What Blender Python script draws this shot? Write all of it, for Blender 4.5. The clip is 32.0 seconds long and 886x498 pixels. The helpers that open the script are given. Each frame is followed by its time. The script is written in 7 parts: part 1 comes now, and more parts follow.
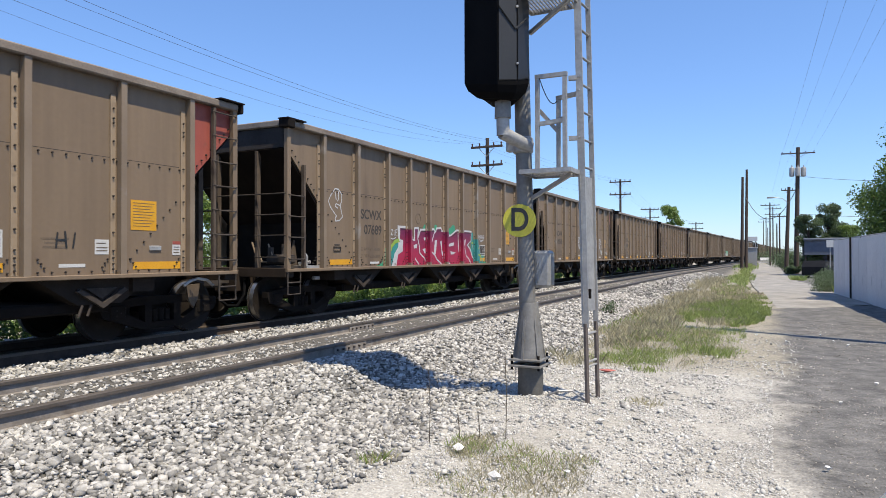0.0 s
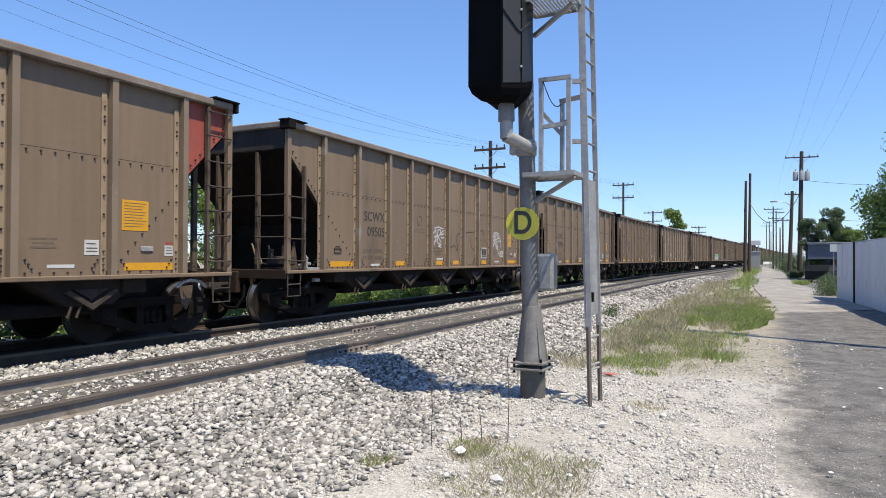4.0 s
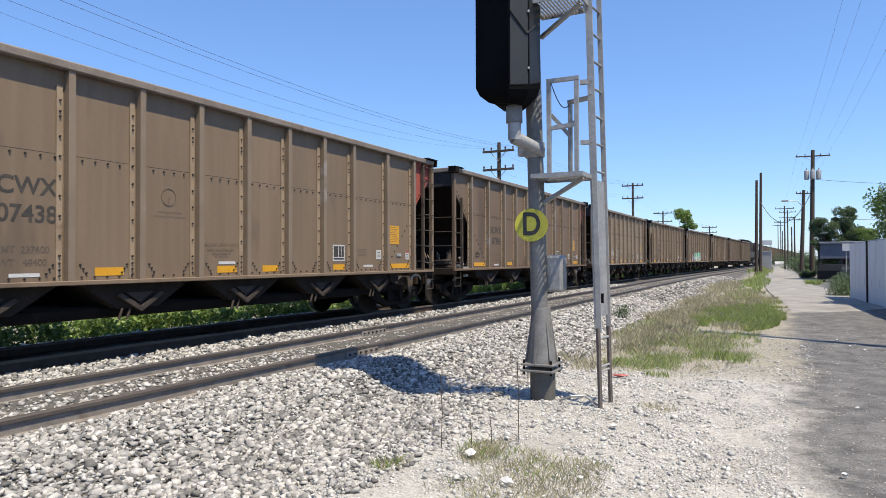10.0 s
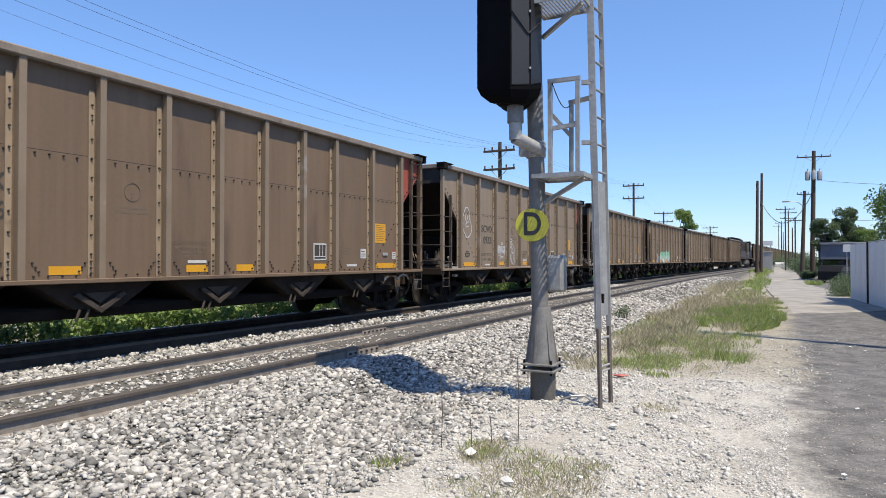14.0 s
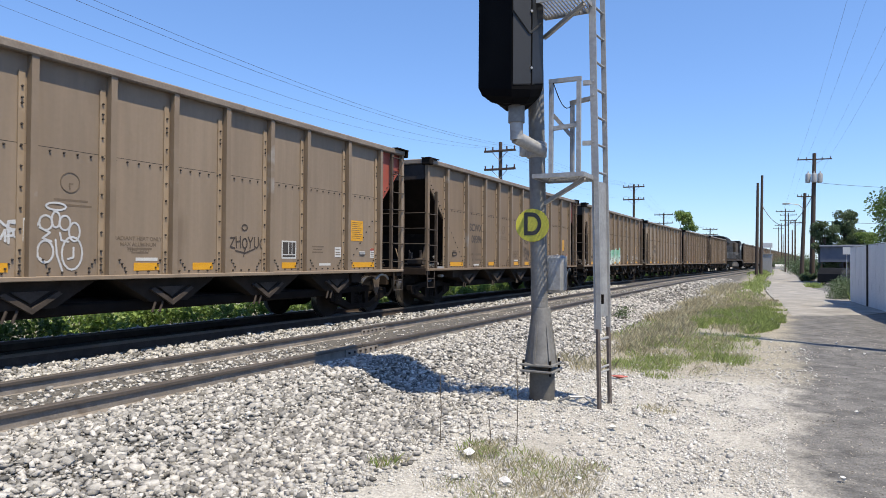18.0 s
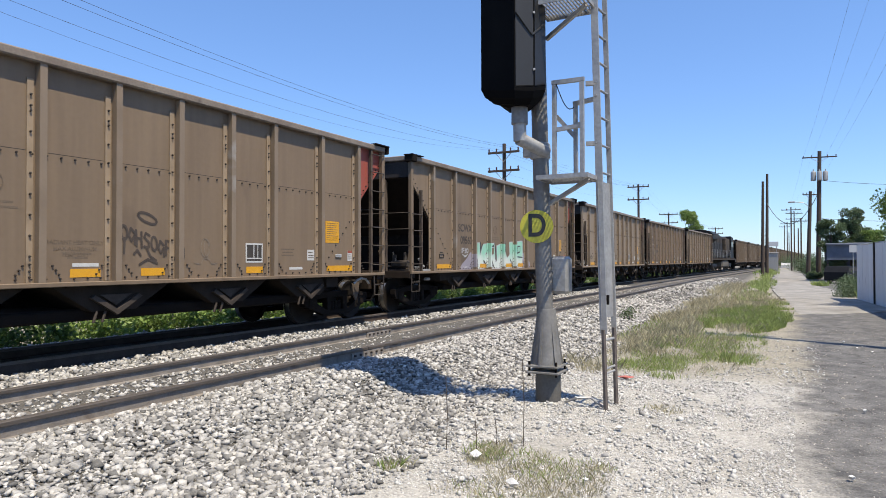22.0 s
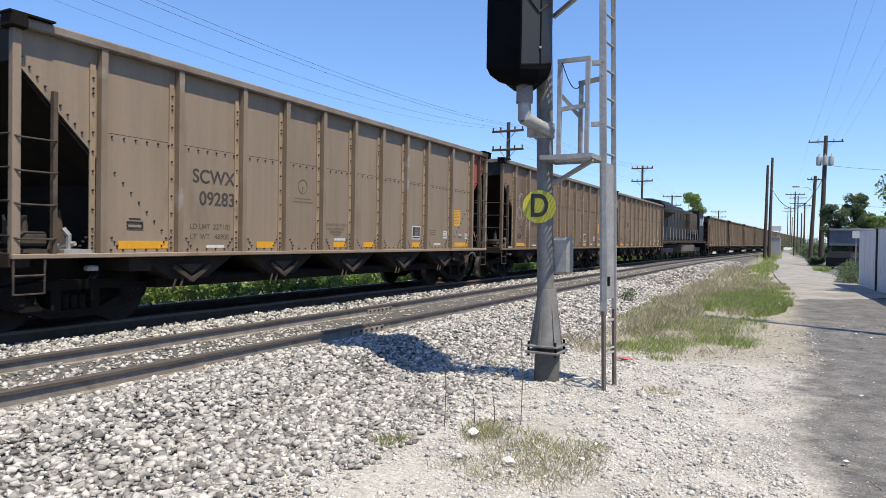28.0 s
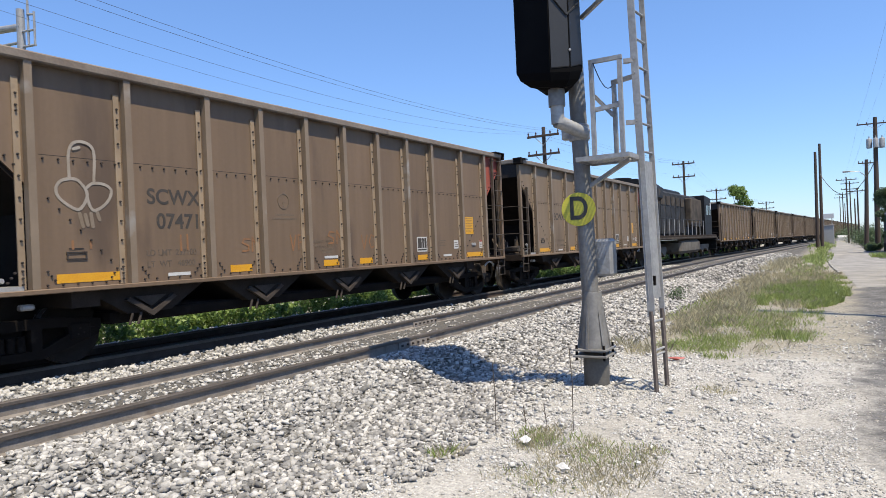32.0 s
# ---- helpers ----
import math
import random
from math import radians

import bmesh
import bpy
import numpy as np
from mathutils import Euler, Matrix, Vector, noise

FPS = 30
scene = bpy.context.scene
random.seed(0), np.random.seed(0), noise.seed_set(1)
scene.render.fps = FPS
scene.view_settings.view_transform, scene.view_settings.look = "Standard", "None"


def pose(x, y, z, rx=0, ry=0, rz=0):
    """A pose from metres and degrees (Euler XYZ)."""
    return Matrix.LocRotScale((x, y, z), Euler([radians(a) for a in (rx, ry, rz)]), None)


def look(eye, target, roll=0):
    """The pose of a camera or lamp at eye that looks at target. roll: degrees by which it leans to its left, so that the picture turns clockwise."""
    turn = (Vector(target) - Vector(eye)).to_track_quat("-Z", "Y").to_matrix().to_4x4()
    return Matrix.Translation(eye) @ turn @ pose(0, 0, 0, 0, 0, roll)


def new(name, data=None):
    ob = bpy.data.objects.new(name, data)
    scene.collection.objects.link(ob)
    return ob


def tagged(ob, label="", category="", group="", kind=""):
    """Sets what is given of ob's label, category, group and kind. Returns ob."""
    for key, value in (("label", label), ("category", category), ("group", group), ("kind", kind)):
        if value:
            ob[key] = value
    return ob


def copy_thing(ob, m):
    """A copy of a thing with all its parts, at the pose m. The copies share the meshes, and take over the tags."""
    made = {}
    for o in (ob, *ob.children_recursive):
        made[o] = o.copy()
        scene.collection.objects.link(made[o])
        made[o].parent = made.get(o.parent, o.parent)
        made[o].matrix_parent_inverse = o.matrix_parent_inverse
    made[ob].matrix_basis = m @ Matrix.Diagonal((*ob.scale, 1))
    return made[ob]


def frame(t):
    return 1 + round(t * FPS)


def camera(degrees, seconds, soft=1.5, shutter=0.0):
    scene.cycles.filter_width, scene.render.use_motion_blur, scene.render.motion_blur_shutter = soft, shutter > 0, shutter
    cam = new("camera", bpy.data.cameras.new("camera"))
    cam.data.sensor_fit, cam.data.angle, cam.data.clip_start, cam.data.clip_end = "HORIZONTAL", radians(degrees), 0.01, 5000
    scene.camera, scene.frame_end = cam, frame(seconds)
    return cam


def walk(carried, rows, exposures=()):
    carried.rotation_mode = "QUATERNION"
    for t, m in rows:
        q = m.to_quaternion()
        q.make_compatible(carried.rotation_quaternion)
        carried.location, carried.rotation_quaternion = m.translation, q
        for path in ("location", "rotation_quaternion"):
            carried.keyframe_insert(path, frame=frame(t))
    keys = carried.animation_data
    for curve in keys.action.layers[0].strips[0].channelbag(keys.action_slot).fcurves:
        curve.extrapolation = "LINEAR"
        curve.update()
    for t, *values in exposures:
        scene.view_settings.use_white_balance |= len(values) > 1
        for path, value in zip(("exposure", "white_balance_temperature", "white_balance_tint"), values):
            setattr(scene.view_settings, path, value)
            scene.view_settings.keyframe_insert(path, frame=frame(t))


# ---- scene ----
# World: +Y runs along the tracks away from the camera, z = 0 is the top of the rails.
cam = camera(67.19, 32.0, soft=0.85, shutter=0.08)
PATH = [
    (0.0, pose(-0.003, 0.006, 1.382, 90.52, 0.09, 26.22)),
    (0.5, pose(-0.004, 0.009, 1.385, 90.54, -0.27, 26.28)),
    (1.0, pose(-0.000, 0.001, 1.385, 90.57, -0.31, 26.30)),
    (1.5, pose(-0.002, 0.009, 1.386, 90.60, -0.13, 26.33)),
    (2.0, pose(-0.002, 0.009, 1.384, 90.65, 0.03, 26.35)),
    (2.5, pose(0.000, -0.001, 1.393, 90.64, -0.09, 26.37)),
    (3.0, pose(-0.006, 0.010, 1.386, 90.68, -0.28, 26.41)),
    (3.5, pose(-0.008, 0.006, 1.385, 90.70, -0.22, 26.42)),
    (5.5, pose(-0.007, 0.013, 1.382, 90.78, -0.24, 26.46)),
    (6.0, pose(-0.002, 0.002, 1.387, 90.70, -0.41, 26.46)),
    (6.5, pose(-0.001, 0.003, 1.389, 90.67, -0.42, 26.48)),
    (7.0, pose(-0.003, 0.002, 1.390, 90.70, -0.29, 26.56)),
    (7.5, pose(-0.003, 0.004, 1.384, 90.76, -0.17, 26.68)),
    (8.0, pose(-0.000, -0.002, 1.389, 90.77, -0.05, 26.78)),
    (8.5, pose(-0.001, 0.005, 1.385, 90.83, -0.01, 26.93)),
    (9.0, pose(-0.000, 0.000, 1.387, 90.87, -0.00, 27.00)),
    (9.5, pose(-0.003, 0.004, 1.385, 90.89, 0.15, 27.15)),
    (10.0, pose(-0.001, 0.006, 1.385, 90.90, 0.20, 27.24)),
    (10.5, pose(-0.003, 0.007, 1.385, 90.93, 0.02, 27.27)),
    (11.0, pose(-0.005, 0.014, 1.382, 90.94, 0.04, 27.31)),
    (11.5, pose(-0.000, 0.007, 1.385, 90.94, 0.16, 27.38)),
    (12.0, pose(-0.004, 0.001, 1.389, 90.89, 0.08, 27.37)),
    (12.5, pose(-0.003, 0.005, 1.389, 90.88, 0.06, 27.37)),
    (13.0, pose(-0.002, 0.004, 1.389, 90.88, 0.06, 27.34)),
    (13.5, pose(-0.005, 0.010, 1.381, 90.90, 0.15, 27.30)),
    (14.0, pose(-0.000, -0.002, 1.387, 90.85, -0.01, 27.28)),
    (14.5, pose(0.001, -0.000, 1.390, 90.84, -0.11, 27.32)),
    (16.5, pose(-0.001, -0.001, 1.388, 90.88, -0.21, 27.40)),
    (17.0, pose(-0.004, 0.004, 1.387, 90.86, -0.37, 27.35)),
    (17.5, pose(-0.005, 0.006, 1.386, 90.87, -0.38, 27.32)),
    (18.0, pose(-0.005, 0.005, 1.386, 90.82, -0.44, 27.26)),
    (18.5, pose(-0.007, 0.009, 1.385, 90.81, -0.35, 27.25)),
    (19.0, pose(-0.005, 0.002, 1.384, 90.83, -0.39, 27.21)),
    (19.5, pose(-0.001, 0.002, 1.387, 90.86, -0.16, 27.34)),
    (20.0, pose(-0.004, 0.008, 1.385, 90.90, -0.03, 27.46)),
    (20.5, pose(-0.004, 0.003, 1.388, 90.92, -0.03, 27.49)),
    (21.0, pose(-0.003, 0.005, 1.383, 91.01, -0.01, 27.57)),
    (21.5, pose(-0.004, 0.003, 1.389, 90.97, 0.09, 27.63)),
    (22.0, pose(-0.001, 0.003, 1.387, 91.00, 0.15, 27.68)),
    (22.5, pose(-0.001, 0.003, 1.387, 91.00, 0.15, 27.68)),
    (23.0, pose(-0.001, 0.005, 1.386, 91.02, 0.42, 27.71)),
    (23.5, pose(-0.008, 0.007, 1.385, 90.81, -0.73, 27.17)),
    (24.0, pose(-0.011, 0.006, 1.391, 90.33, -1.41, 25.49)),
    (24.5, pose(-0.002, 0.017, 1.384, 89.46, 0.32, 25.16)),
    (25.0, pose(-0.013, 0.008, 1.389, 88.85, -0.73, 25.21)),
    (25.5, pose(-0.008, -0.004, 1.391, 88.51, -1.67, 25.75)),
    (27.5, pose(0.000, 0.008, 1.389, 88.96, -0.96, 27.71)),
    (28.0, pose(-0.002, 0.014, 1.391, 89.12, -0.92, 27.85)),
    (28.5, pose(-0.000, 0.012, 1.390, 89.29, -0.79, 28.03)),
    (29.0, pose(-0.003, 0.007, 1.391, 89.35, -0.83, 28.13)),
    (29.5, pose(0.002, 0.009, 1.391, 89.49, -0.69, 28.18)),
    (30.0, pose(-0.007, 0.007, 1.384, 89.55, -0.96, 28.17)),
    (30.5, pose(0.006, -0.003, 1.392, 89.49, 0.61, 29.04)),
    (31.0, pose(0.006, 0.005, 1.389, 89.65, 1.46, 30.00)),
    (31.5, pose(0.009, 0.012, 1.390, 89.86, 2.10, 30.76)),
    (32.0, pose(0.013, 0.010, 1.388, 90.05, 2.55, 31.42)),
]
walk(cam, PATH)

# ---- light ----
SUN_EL, SUN_AZ = radians(65), radians(112)      # azimuth clockwise from +Y
sun_to = Vector((math.sin(SUN_AZ) * math.cos(SUN_EL), math.cos(SUN_AZ) * math.cos(SUN_EL), math.sin(SUN_EL)))
world = bpy.data.worlds.new("sky")
scene.world = world
world.use_nodes = True
wn = world.node_tree
sky = wn.nodes.new("ShaderNodeTexSky")
sky.sky_type = "NISHITA"
sky.sun_disc = False
sky.sun_elevation, sky.sun_rotation = SUN_EL, SUN_AZ
sky.air_density, sky.dust_density, sky.ozone_density = 1.0, 0.2, 3.2
deep = wn.nodes.new("ShaderNodeMix")
deep.data_type, deep.blend_type = "RGBA", "MULTIPLY"
deep.inputs[0].default_value, deep.inputs[7].default_value = 1.0, (0.845, 0.975, 1.22, 1)
wn.links.new(sky.outputs[0], deep.inputs[6])
even = wn.nodes.new("ShaderNodeMix")
even.data_type = "RGBA"
even.inputs[0].default_value, even.inputs[7].default_value = 0.22, (1.38, 2.85, 5.6, 1)
wn.links.new(deep.outputs[2], even.inputs[6])
wn.links.new(even.outputs[2], wn.nodes["Background"].inputs[0])
wn.nodes["Background"].inputs[1].default_value = 0.121
sun_lamp = bpy.data.lights.new("sun", "SUN")
sun_lamp.energy, sun_lamp.angle, sun_lamp.color = 5.0, radians(0.53), (1.0, 0.895, 0.71)
sun_ob = new("sun", sun_lamp)
sun_ob.matrix_world = look(sun_to * 60, (0, 0, 0))
scene.view_settings.exposure = 0.45

# ---- materials ----
def mat(name, c1, c2=None, rough=0.7, metal=0.0, scale=4.0, bump=0.15, fine=60.0, spots=None, spot_at=0.62,
        spot_scale=2.0, island=0.0, objvar=0.0, stretch=(1, 1, 1), back=0.0, spec=0.5, grain=0.28, streak=0.0):
    """A surface of two mixed tones with coarse stains, fine grain and relief; spots adds a third colour in patches."""
    m = bpy.data.materials.new(name)
    m.use_nodes = True
    nt = m.node_tree
    b = nt.nodes["Principled BSDF"]
    b.inputs["Roughness"].default_value, b.inputs["Metallic"].default_value = rough, metal
    b.inputs["Specular IOR Level"].default_value = spec
    c2 = c2 or tuple(v * 0.75 for v in c1)
    tc = nt.nodes.new("ShaderNodeTexCoord")
    mp = nt.nodes.new("ShaderNodeMapping")
    mp.inputs["Scale"].default_value = stretch
    nt.links.new(tc.outputs["Object"], mp.inputs[0])
    n1 = nt.nodes.new("ShaderNodeTexNoise")
    n1.inputs["Scale"].default_value, n1.inputs["Detail"].default_value = scale, 6
    n2 = nt.nodes.new("ShaderNodeTexNoise")
    n2.inputs["Scale"].default_value, n2.inputs["Detail"].default_value = fine, 3
    nt.links.new(mp.outputs[0], n1.inputs[0])
    nt.links.new(tc.outputs["Object"], n2.inputs[0])
    r1 = nt.nodes.new("ShaderNodeValToRGB")
    r1.color_ramp.elements[0].position, r1.color_ramp.elements[1].position = 0.35, 0.68
    r1.color_ramp.elements[0].color, r1.color_ramp.elements[1].color = (*c1, 1), (*c2, 1)
    nt.links.new(n1.outputs[0], r1.inputs[0])
    col = r1.outputs[0]

    def mix(kind, fac, a, bb):
        x = nt.nodes.new("ShaderNodeMix")
        x.data_type, x.blend_type = "RGBA", kind
        for sock, v in ((x.inputs[0], fac), (x.inputs[6], a), (x.inputs[7], bb)):
            if isinstance(v, (float, int)):
                sock.default_value = v
            elif isinstance(v, tuple):
                sock.default_value = (*v, 1)
            else:
                nt.links.new(v, sock)
        return x.outputs[2]

    def spread(sock, lo, hi):
        q = nt.nodes.new("ShaderNodeMapRange")
        q.inputs[3].default_value, q.inputs[4].default_value = lo, hi
        nt.links.new(sock, q.inputs[0])
        return q.outputs[0]

    g = nt.nodes.new("ShaderNodeCombineColor")
    v = spread(n2.outputs[0], 1 - grain, 1 + grain)
    for k in range(3):
        nt.links.new(v, g.inputs[k])
    col = mix("MULTIPLY", 1.0, col, g.outputs[0])
    if spots:
        n3 = nt.nodes.new("ShaderNodeTexNoise")
        n3.inputs["Scale"].default_value, n3.inputs["Detail"].default_value = spot_scale, 8
        nt.links.new(mp.outputs[0], n3.inputs[0])
        r3 = nt.nodes.new("ShaderNodeValToRGB")
        r3.color_ramp.elements[0].position, r3.color_ramp.elements[1].position = spot_at, spot_at + 0.1
        nt.links.new(n3.outputs[0], r3.inputs[0])
        col = mix("MIX", r3.outputs[0], col, spots)
    if streak:
        ms = nt.nodes.new("ShaderNodeMapping")
        ms.inputs["Scale"].default_value = (1, 5.5, 0.28)
        nt.links.new(tc.outputs["Object"], ms.inputs[0])
        n4 = nt.nodes.new("ShaderNodeTexNoise")
        n4.inputs["Scale"].default_value, n4.inputs["Detail"].default_value = 1.6, 7
        nt.links.new(ms.outputs[0], n4.inputs[0])
        r4 = nt.nodes.new("ShaderNodeValToRGB")
        r4.color_ramp.elements[0].position, r4.color_ramp.elements[1].position = 0.3, 0.72
        lo, hi = 1 - streak, 1 + 0.6 * streak
        r4.color_ramp.elements[0].color, r4.color_ramp.elements[1].color = (lo, lo, lo, 1), (hi, hi, hi, 1)
        nt.links.new(n4.outputs[0], r4.inputs[0])
        col = mix("MULTIPLY", 1.0, col, r4.outputs[0])
    if island or objvar:
        info = nt.nodes.new("ShaderNodeNewGeometry" if island else "ShaderNodeObjectInfo")
        amount = island or objvar
        v = spread(info.outputs["Random Per Island" if island else "Random"], 1 - amount, 1 + amount)
        g2 = nt.nodes.new("ShaderNodeCombineColor")
        for k in range(3):
            nt.links.new(v, g2.inputs[k])
        col = mix("MULTIPLY", 1.0, col, g2.outputs[0])
    nt.links.new(col, b.inputs["Base Color"])
    if bump:
        bp = nt.nodes.new("ShaderNodeBump")
        bp.inputs["Strength"].default_value, bp.inputs["Distance"].default_value = bump, 0.02
        nt.links.new(n2.outputs[0], bp.inputs["Height"])
        nt.links.new(bp.outputs[0], b.inputs["Normal"])
    if back:
        b.inputs["Subsurface Weight"].default_value = 0.0
        tr = nt.nodes.new("ShaderNodeBsdfTranslucent")
        nt.links.new(col, tr.inputs[0])
        ms = nt.nodes.new("ShaderNodeMixShader")
        ms.inputs[0].default_value = back
        nt.links.new(b.outputs[0], ms.inputs[1])
        nt.links.new(tr.outputs[0], ms.inputs[2])
        nt.links.new(ms.outputs[0], nt.nodes["Material Output"].inputs[0])
    return m


M = {}
M["tan"] = mat("tan_car_paint", (0.198, 0.141, 0.089), (0.166, 0.117, 0.074), 0.62, scale=0.7, fine=14, spots=(0.128, 0.09, 0.058), spot_at=0.6, spot_scale=1.3, objvar=0.05, stretch=(1, 1, 0.3), bump=0.02, grain=0.07, streak=0.1)
M["tanbrown"] = mat("brown_car_paint", (0.172, 0.114, 0.07), (0.138, 0.092, 0.056), 0.62, scale=0.7, fine=14, spots=(0.105, 0.069, 0.044), spot_at=0.58, spot_scale=1.1, objvar=0.06, stretch=(1, 1, 0.3), bump=0.02, grain=0.07, streak=0.1)
M["tanpost"] = mat("tan_post_paint", (0.215, 0.162, 0.112), (0.175, 0.13, 0.088), 0.55, scale=1.5, fine=20, spots=(0.31, 0.3, 0.28), spot_at=0.615, spot_scale=1.0, bump=0.02, grain=0.07)
M["tanpale"] = mat("pale_grey_tan_car_paint", (0.245, 0.187, 0.132), (0.205, 0.155, 0.108), 0.62, scale=0.7, fine=14, spots=(0.165, 0.122, 0.083), spot_at=0.62, spot_scale=1.2, objvar=0.05, stretch=(1, 1, 0.3), bump=0.02, grain=0.07, streak=0.1)
M["strip"] = mat("pale_worn_tan_paint", (0.3, 0.225, 0.15), (0.235, 0.173, 0.112), 0.6, scale=2.5, fine=20, spots=(0.17, 0.122, 0.08), spot_at=0.62, bump=0.02, grain=0.07)
M["chord"] = mat("weathered_top_chord", (0.21, 0.175, 0.14), (0.154, 0.119, 0.091), 0.6, scale=2.2, fine=30, spots=(0.084, 0.063, 0.049), spot_at=0.62)
M["red"] = mat("faded_red_paint", (0.31, 0.072, 0.048), (0.25, 0.058, 0.042), 0.6, scale=1.4, fine=30, spots=(0.16, 0.075, 0.055), spot_at=0.62, bump=0.04, grain=0.07, streak=0.1)
# grime taken down to near black: the underside's shade is in the colour too
M["grimeshade"] = mat("grimy_shaded_underframe", (0.014, 0.011, 0.0095), (0.0085, 0.007, 0.0062), 0.9, scale=3, fine=40, spots=(0.034, 0.027, 0.022), spot_at=0.66, spec=0.12)
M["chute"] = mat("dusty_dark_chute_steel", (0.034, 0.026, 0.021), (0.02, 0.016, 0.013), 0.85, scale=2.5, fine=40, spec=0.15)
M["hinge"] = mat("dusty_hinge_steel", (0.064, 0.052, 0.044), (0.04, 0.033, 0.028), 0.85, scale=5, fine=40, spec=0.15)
M["grimelight"] = mat("dusty_steel", (0.07, 0.058, 0.049), (0.045, 0.037, 0.032), 0.8, scale=5, fine=40, spots=(0.035, 0.028, 0.025), spot_at=0.58, spec=0.2)
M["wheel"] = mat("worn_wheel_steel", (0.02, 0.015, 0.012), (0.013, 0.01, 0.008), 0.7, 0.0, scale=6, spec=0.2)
M["tread"] = mat("polished_tread_steel", (0.42, 0.4, 0.38), (0.3, 0.28, 0.26), 0.32, 0.9, scale=8)
M["rivet"] = mat("dark_rivet_steel", (0.03, 0.022, 0.018), (0.022, 0.017, 0.014), 0.7)
M["yellow"] = mat("reflective_yellow", (0.595, 0.301, 0.014), (0.56, 0.266, 0.01), 0.45, scale=6, spots=(0.35, 0.189, 0.035), spot_at=0.68, bump=0.02)
M["white"] = mat("white_decal", (0.525, 0.518, 0.504), (0.462, 0.455, 0.434), 0.5, scale=8, bump=0.02)
M["blacktext"] = mat("grey_black_stencil", (0.036, 0.031, 0.027), (0.055, 0.045, 0.036), 0.7, scale=5, spots=(0.12, 0.09, 0.062), spot_at=0.64, spot_scale=6)
M["midtext"] = mat("half_faded_stencil", (0.085, 0.066, 0.05), (0.115, 0.086, 0.06), 0.7, scale=9)
M["fadedtext"] = mat("faded_stencil", (0.118, 0.086, 0.058), (0.145, 0.105, 0.069), 0.7, scale=9)
M["spraywhite"] = mat("white_spray_paint", (0.504, 0.504, 0.504), (0.42, 0.42, 0.42), 0.55, scale=5, bump=0.02)
M["sprayblack"] = mat("black_spray_paint", (0.014, 0.017, 0.017), (0.035, 0.028, 0.025), 0.5, scale=5, bump=0.02)
M["spraycrimson"] = mat("crimson_spray_paint", (0.294, 0.017, 0.052), (0.182, 0.01, 0.049), 0.45, scale=1.6, bump=0.02, spots=(0.119, 0.014, 0.098), spot_at=0.62)
M["sprayteal"] = mat("teal_spray_paint", (0.035, 0.231, 0.189), (0.028, 0.168, 0.231), 0.5, scale=1.5, bump=0.02)
M["spraymint"] = mat("mint_spray_paint", (0.245, 0.434, 0.336), (0.434, 0.504, 0.462), 0.5, scale=1.2, bump=0.02)
M["spraygreen"] = mat("green_spray_paint", (0.042, 0.294, 0.14), (0.035, 0.231, 0.14), 0.5, scale=1.5, bump=0.02)
M["spraylilac"] = mat("lilac_spray_paint", (0.294, 0.266, 0.294), (0.238, 0.217, 0.252), 0.5, scale=1.5, bump=0.02)
M["spraylime"] = mat("lime_spray_paint", (0.315, 0.385, 0.035), (0.21, 0.35, 0.056), 0.5, scale=2, bump=0.02)
M["spraydark"] = mat("thin_dark_spray_paint", (0.049, 0.036, 0.028), (0.07, 0.052, 0.038), 0.6, scale=3, bump=0.02)
M["fadedwhite"] = mat("faded_white_scrawl", (0.21, 0.168, 0.126), (0.175, 0.133, 0.091), 0.7, scale=3, bump=0.02)
M["thinwhite"] = mat("thin_white_spray", (0.336, 0.294, 0.245), (0.252, 0.21, 0.161), 0.6, scale=4, bump=0.02)
M["sprayorange"] = mat("orange_chalk_mark", (0.25, 0.115, 0.045), (0.19, 0.1, 0.05), 0.7, scale=6, bump=0.02)
M["rail"] = mat("dusty_rusty_rail_steel", (0.225, 0.198, 0.172), (0.15, 0.131, 0.113), 0.8, 0.0, scale=5, fine=45, spots=(0.11, 0.085, 0.066), spot_at=0.62)
M["railhead"] = mat("dull_rail_head", (0.1, 0.083, 0.07), (0.07, 0.058, 0.048), 0.5, 0.1, scale=4, fine=30, stretch=(6, 0.3, 1))
# tie and rail colours darkened to paint in the train's shade on its track
M["shadetie"] = mat("shaded_tie_timber", (0.05, 0.04, 0.033), (0.03, 0.025, 0.021), 0.9, scale=6, fine=50, stretch=(0.5, 8, 8), objvar=0.2, bump=0.4, spec=0.15)
M["shaderail"] = mat("shaded_rail_steel", (0.07, 0.052, 0.042), (0.045, 0.034, 0.028), 0.85, scale=5, fine=45, spec=0.15)
M["ladderfoot"] = mat("rusty_ladder_foot", (0.14, 0.115, 0.101), (0.091, 0.073, 0.064), 0.7, 0.1, scale=8, fine=40)
M["tie"] = mat("weathered_tie_timber", (0.189, 0.168, 0.147), (0.119, 0.105, 0.091), 0.85, scale=6, fine=50, stretch=(0.5, 8, 8), objvar=0.2, bump=0.4)
M["stone"] = mat("crushed_limestone", (0.375, 0.36, 0.336), (0.25, 0.24, 0.224), 0.92, scale=22, fine=140, island=0.62, bump=0.3, spots=(0.13, 0.12, 0.107), spot_at=0.68, spot_scale=30)
M["grass"] = mat("grass_blades", (0.29, 0.345, 0.115), (0.21, 0.275, 0.08), 0.6, scale=1.5, island=0.35, back=0.4)
M["drygrass"] = mat("dry_grass_blades", (0.41, 0.375, 0.25), (0.31, 0.28, 0.18), 0.7, scale=1.5, island=0.4, back=0.3)
M["leaf"] = mat("leaves", (0.126, 0.196, 0.045), (0.087, 0.143, 0.032), 0.5, scale=0.8, island=0.4, back=0.35)
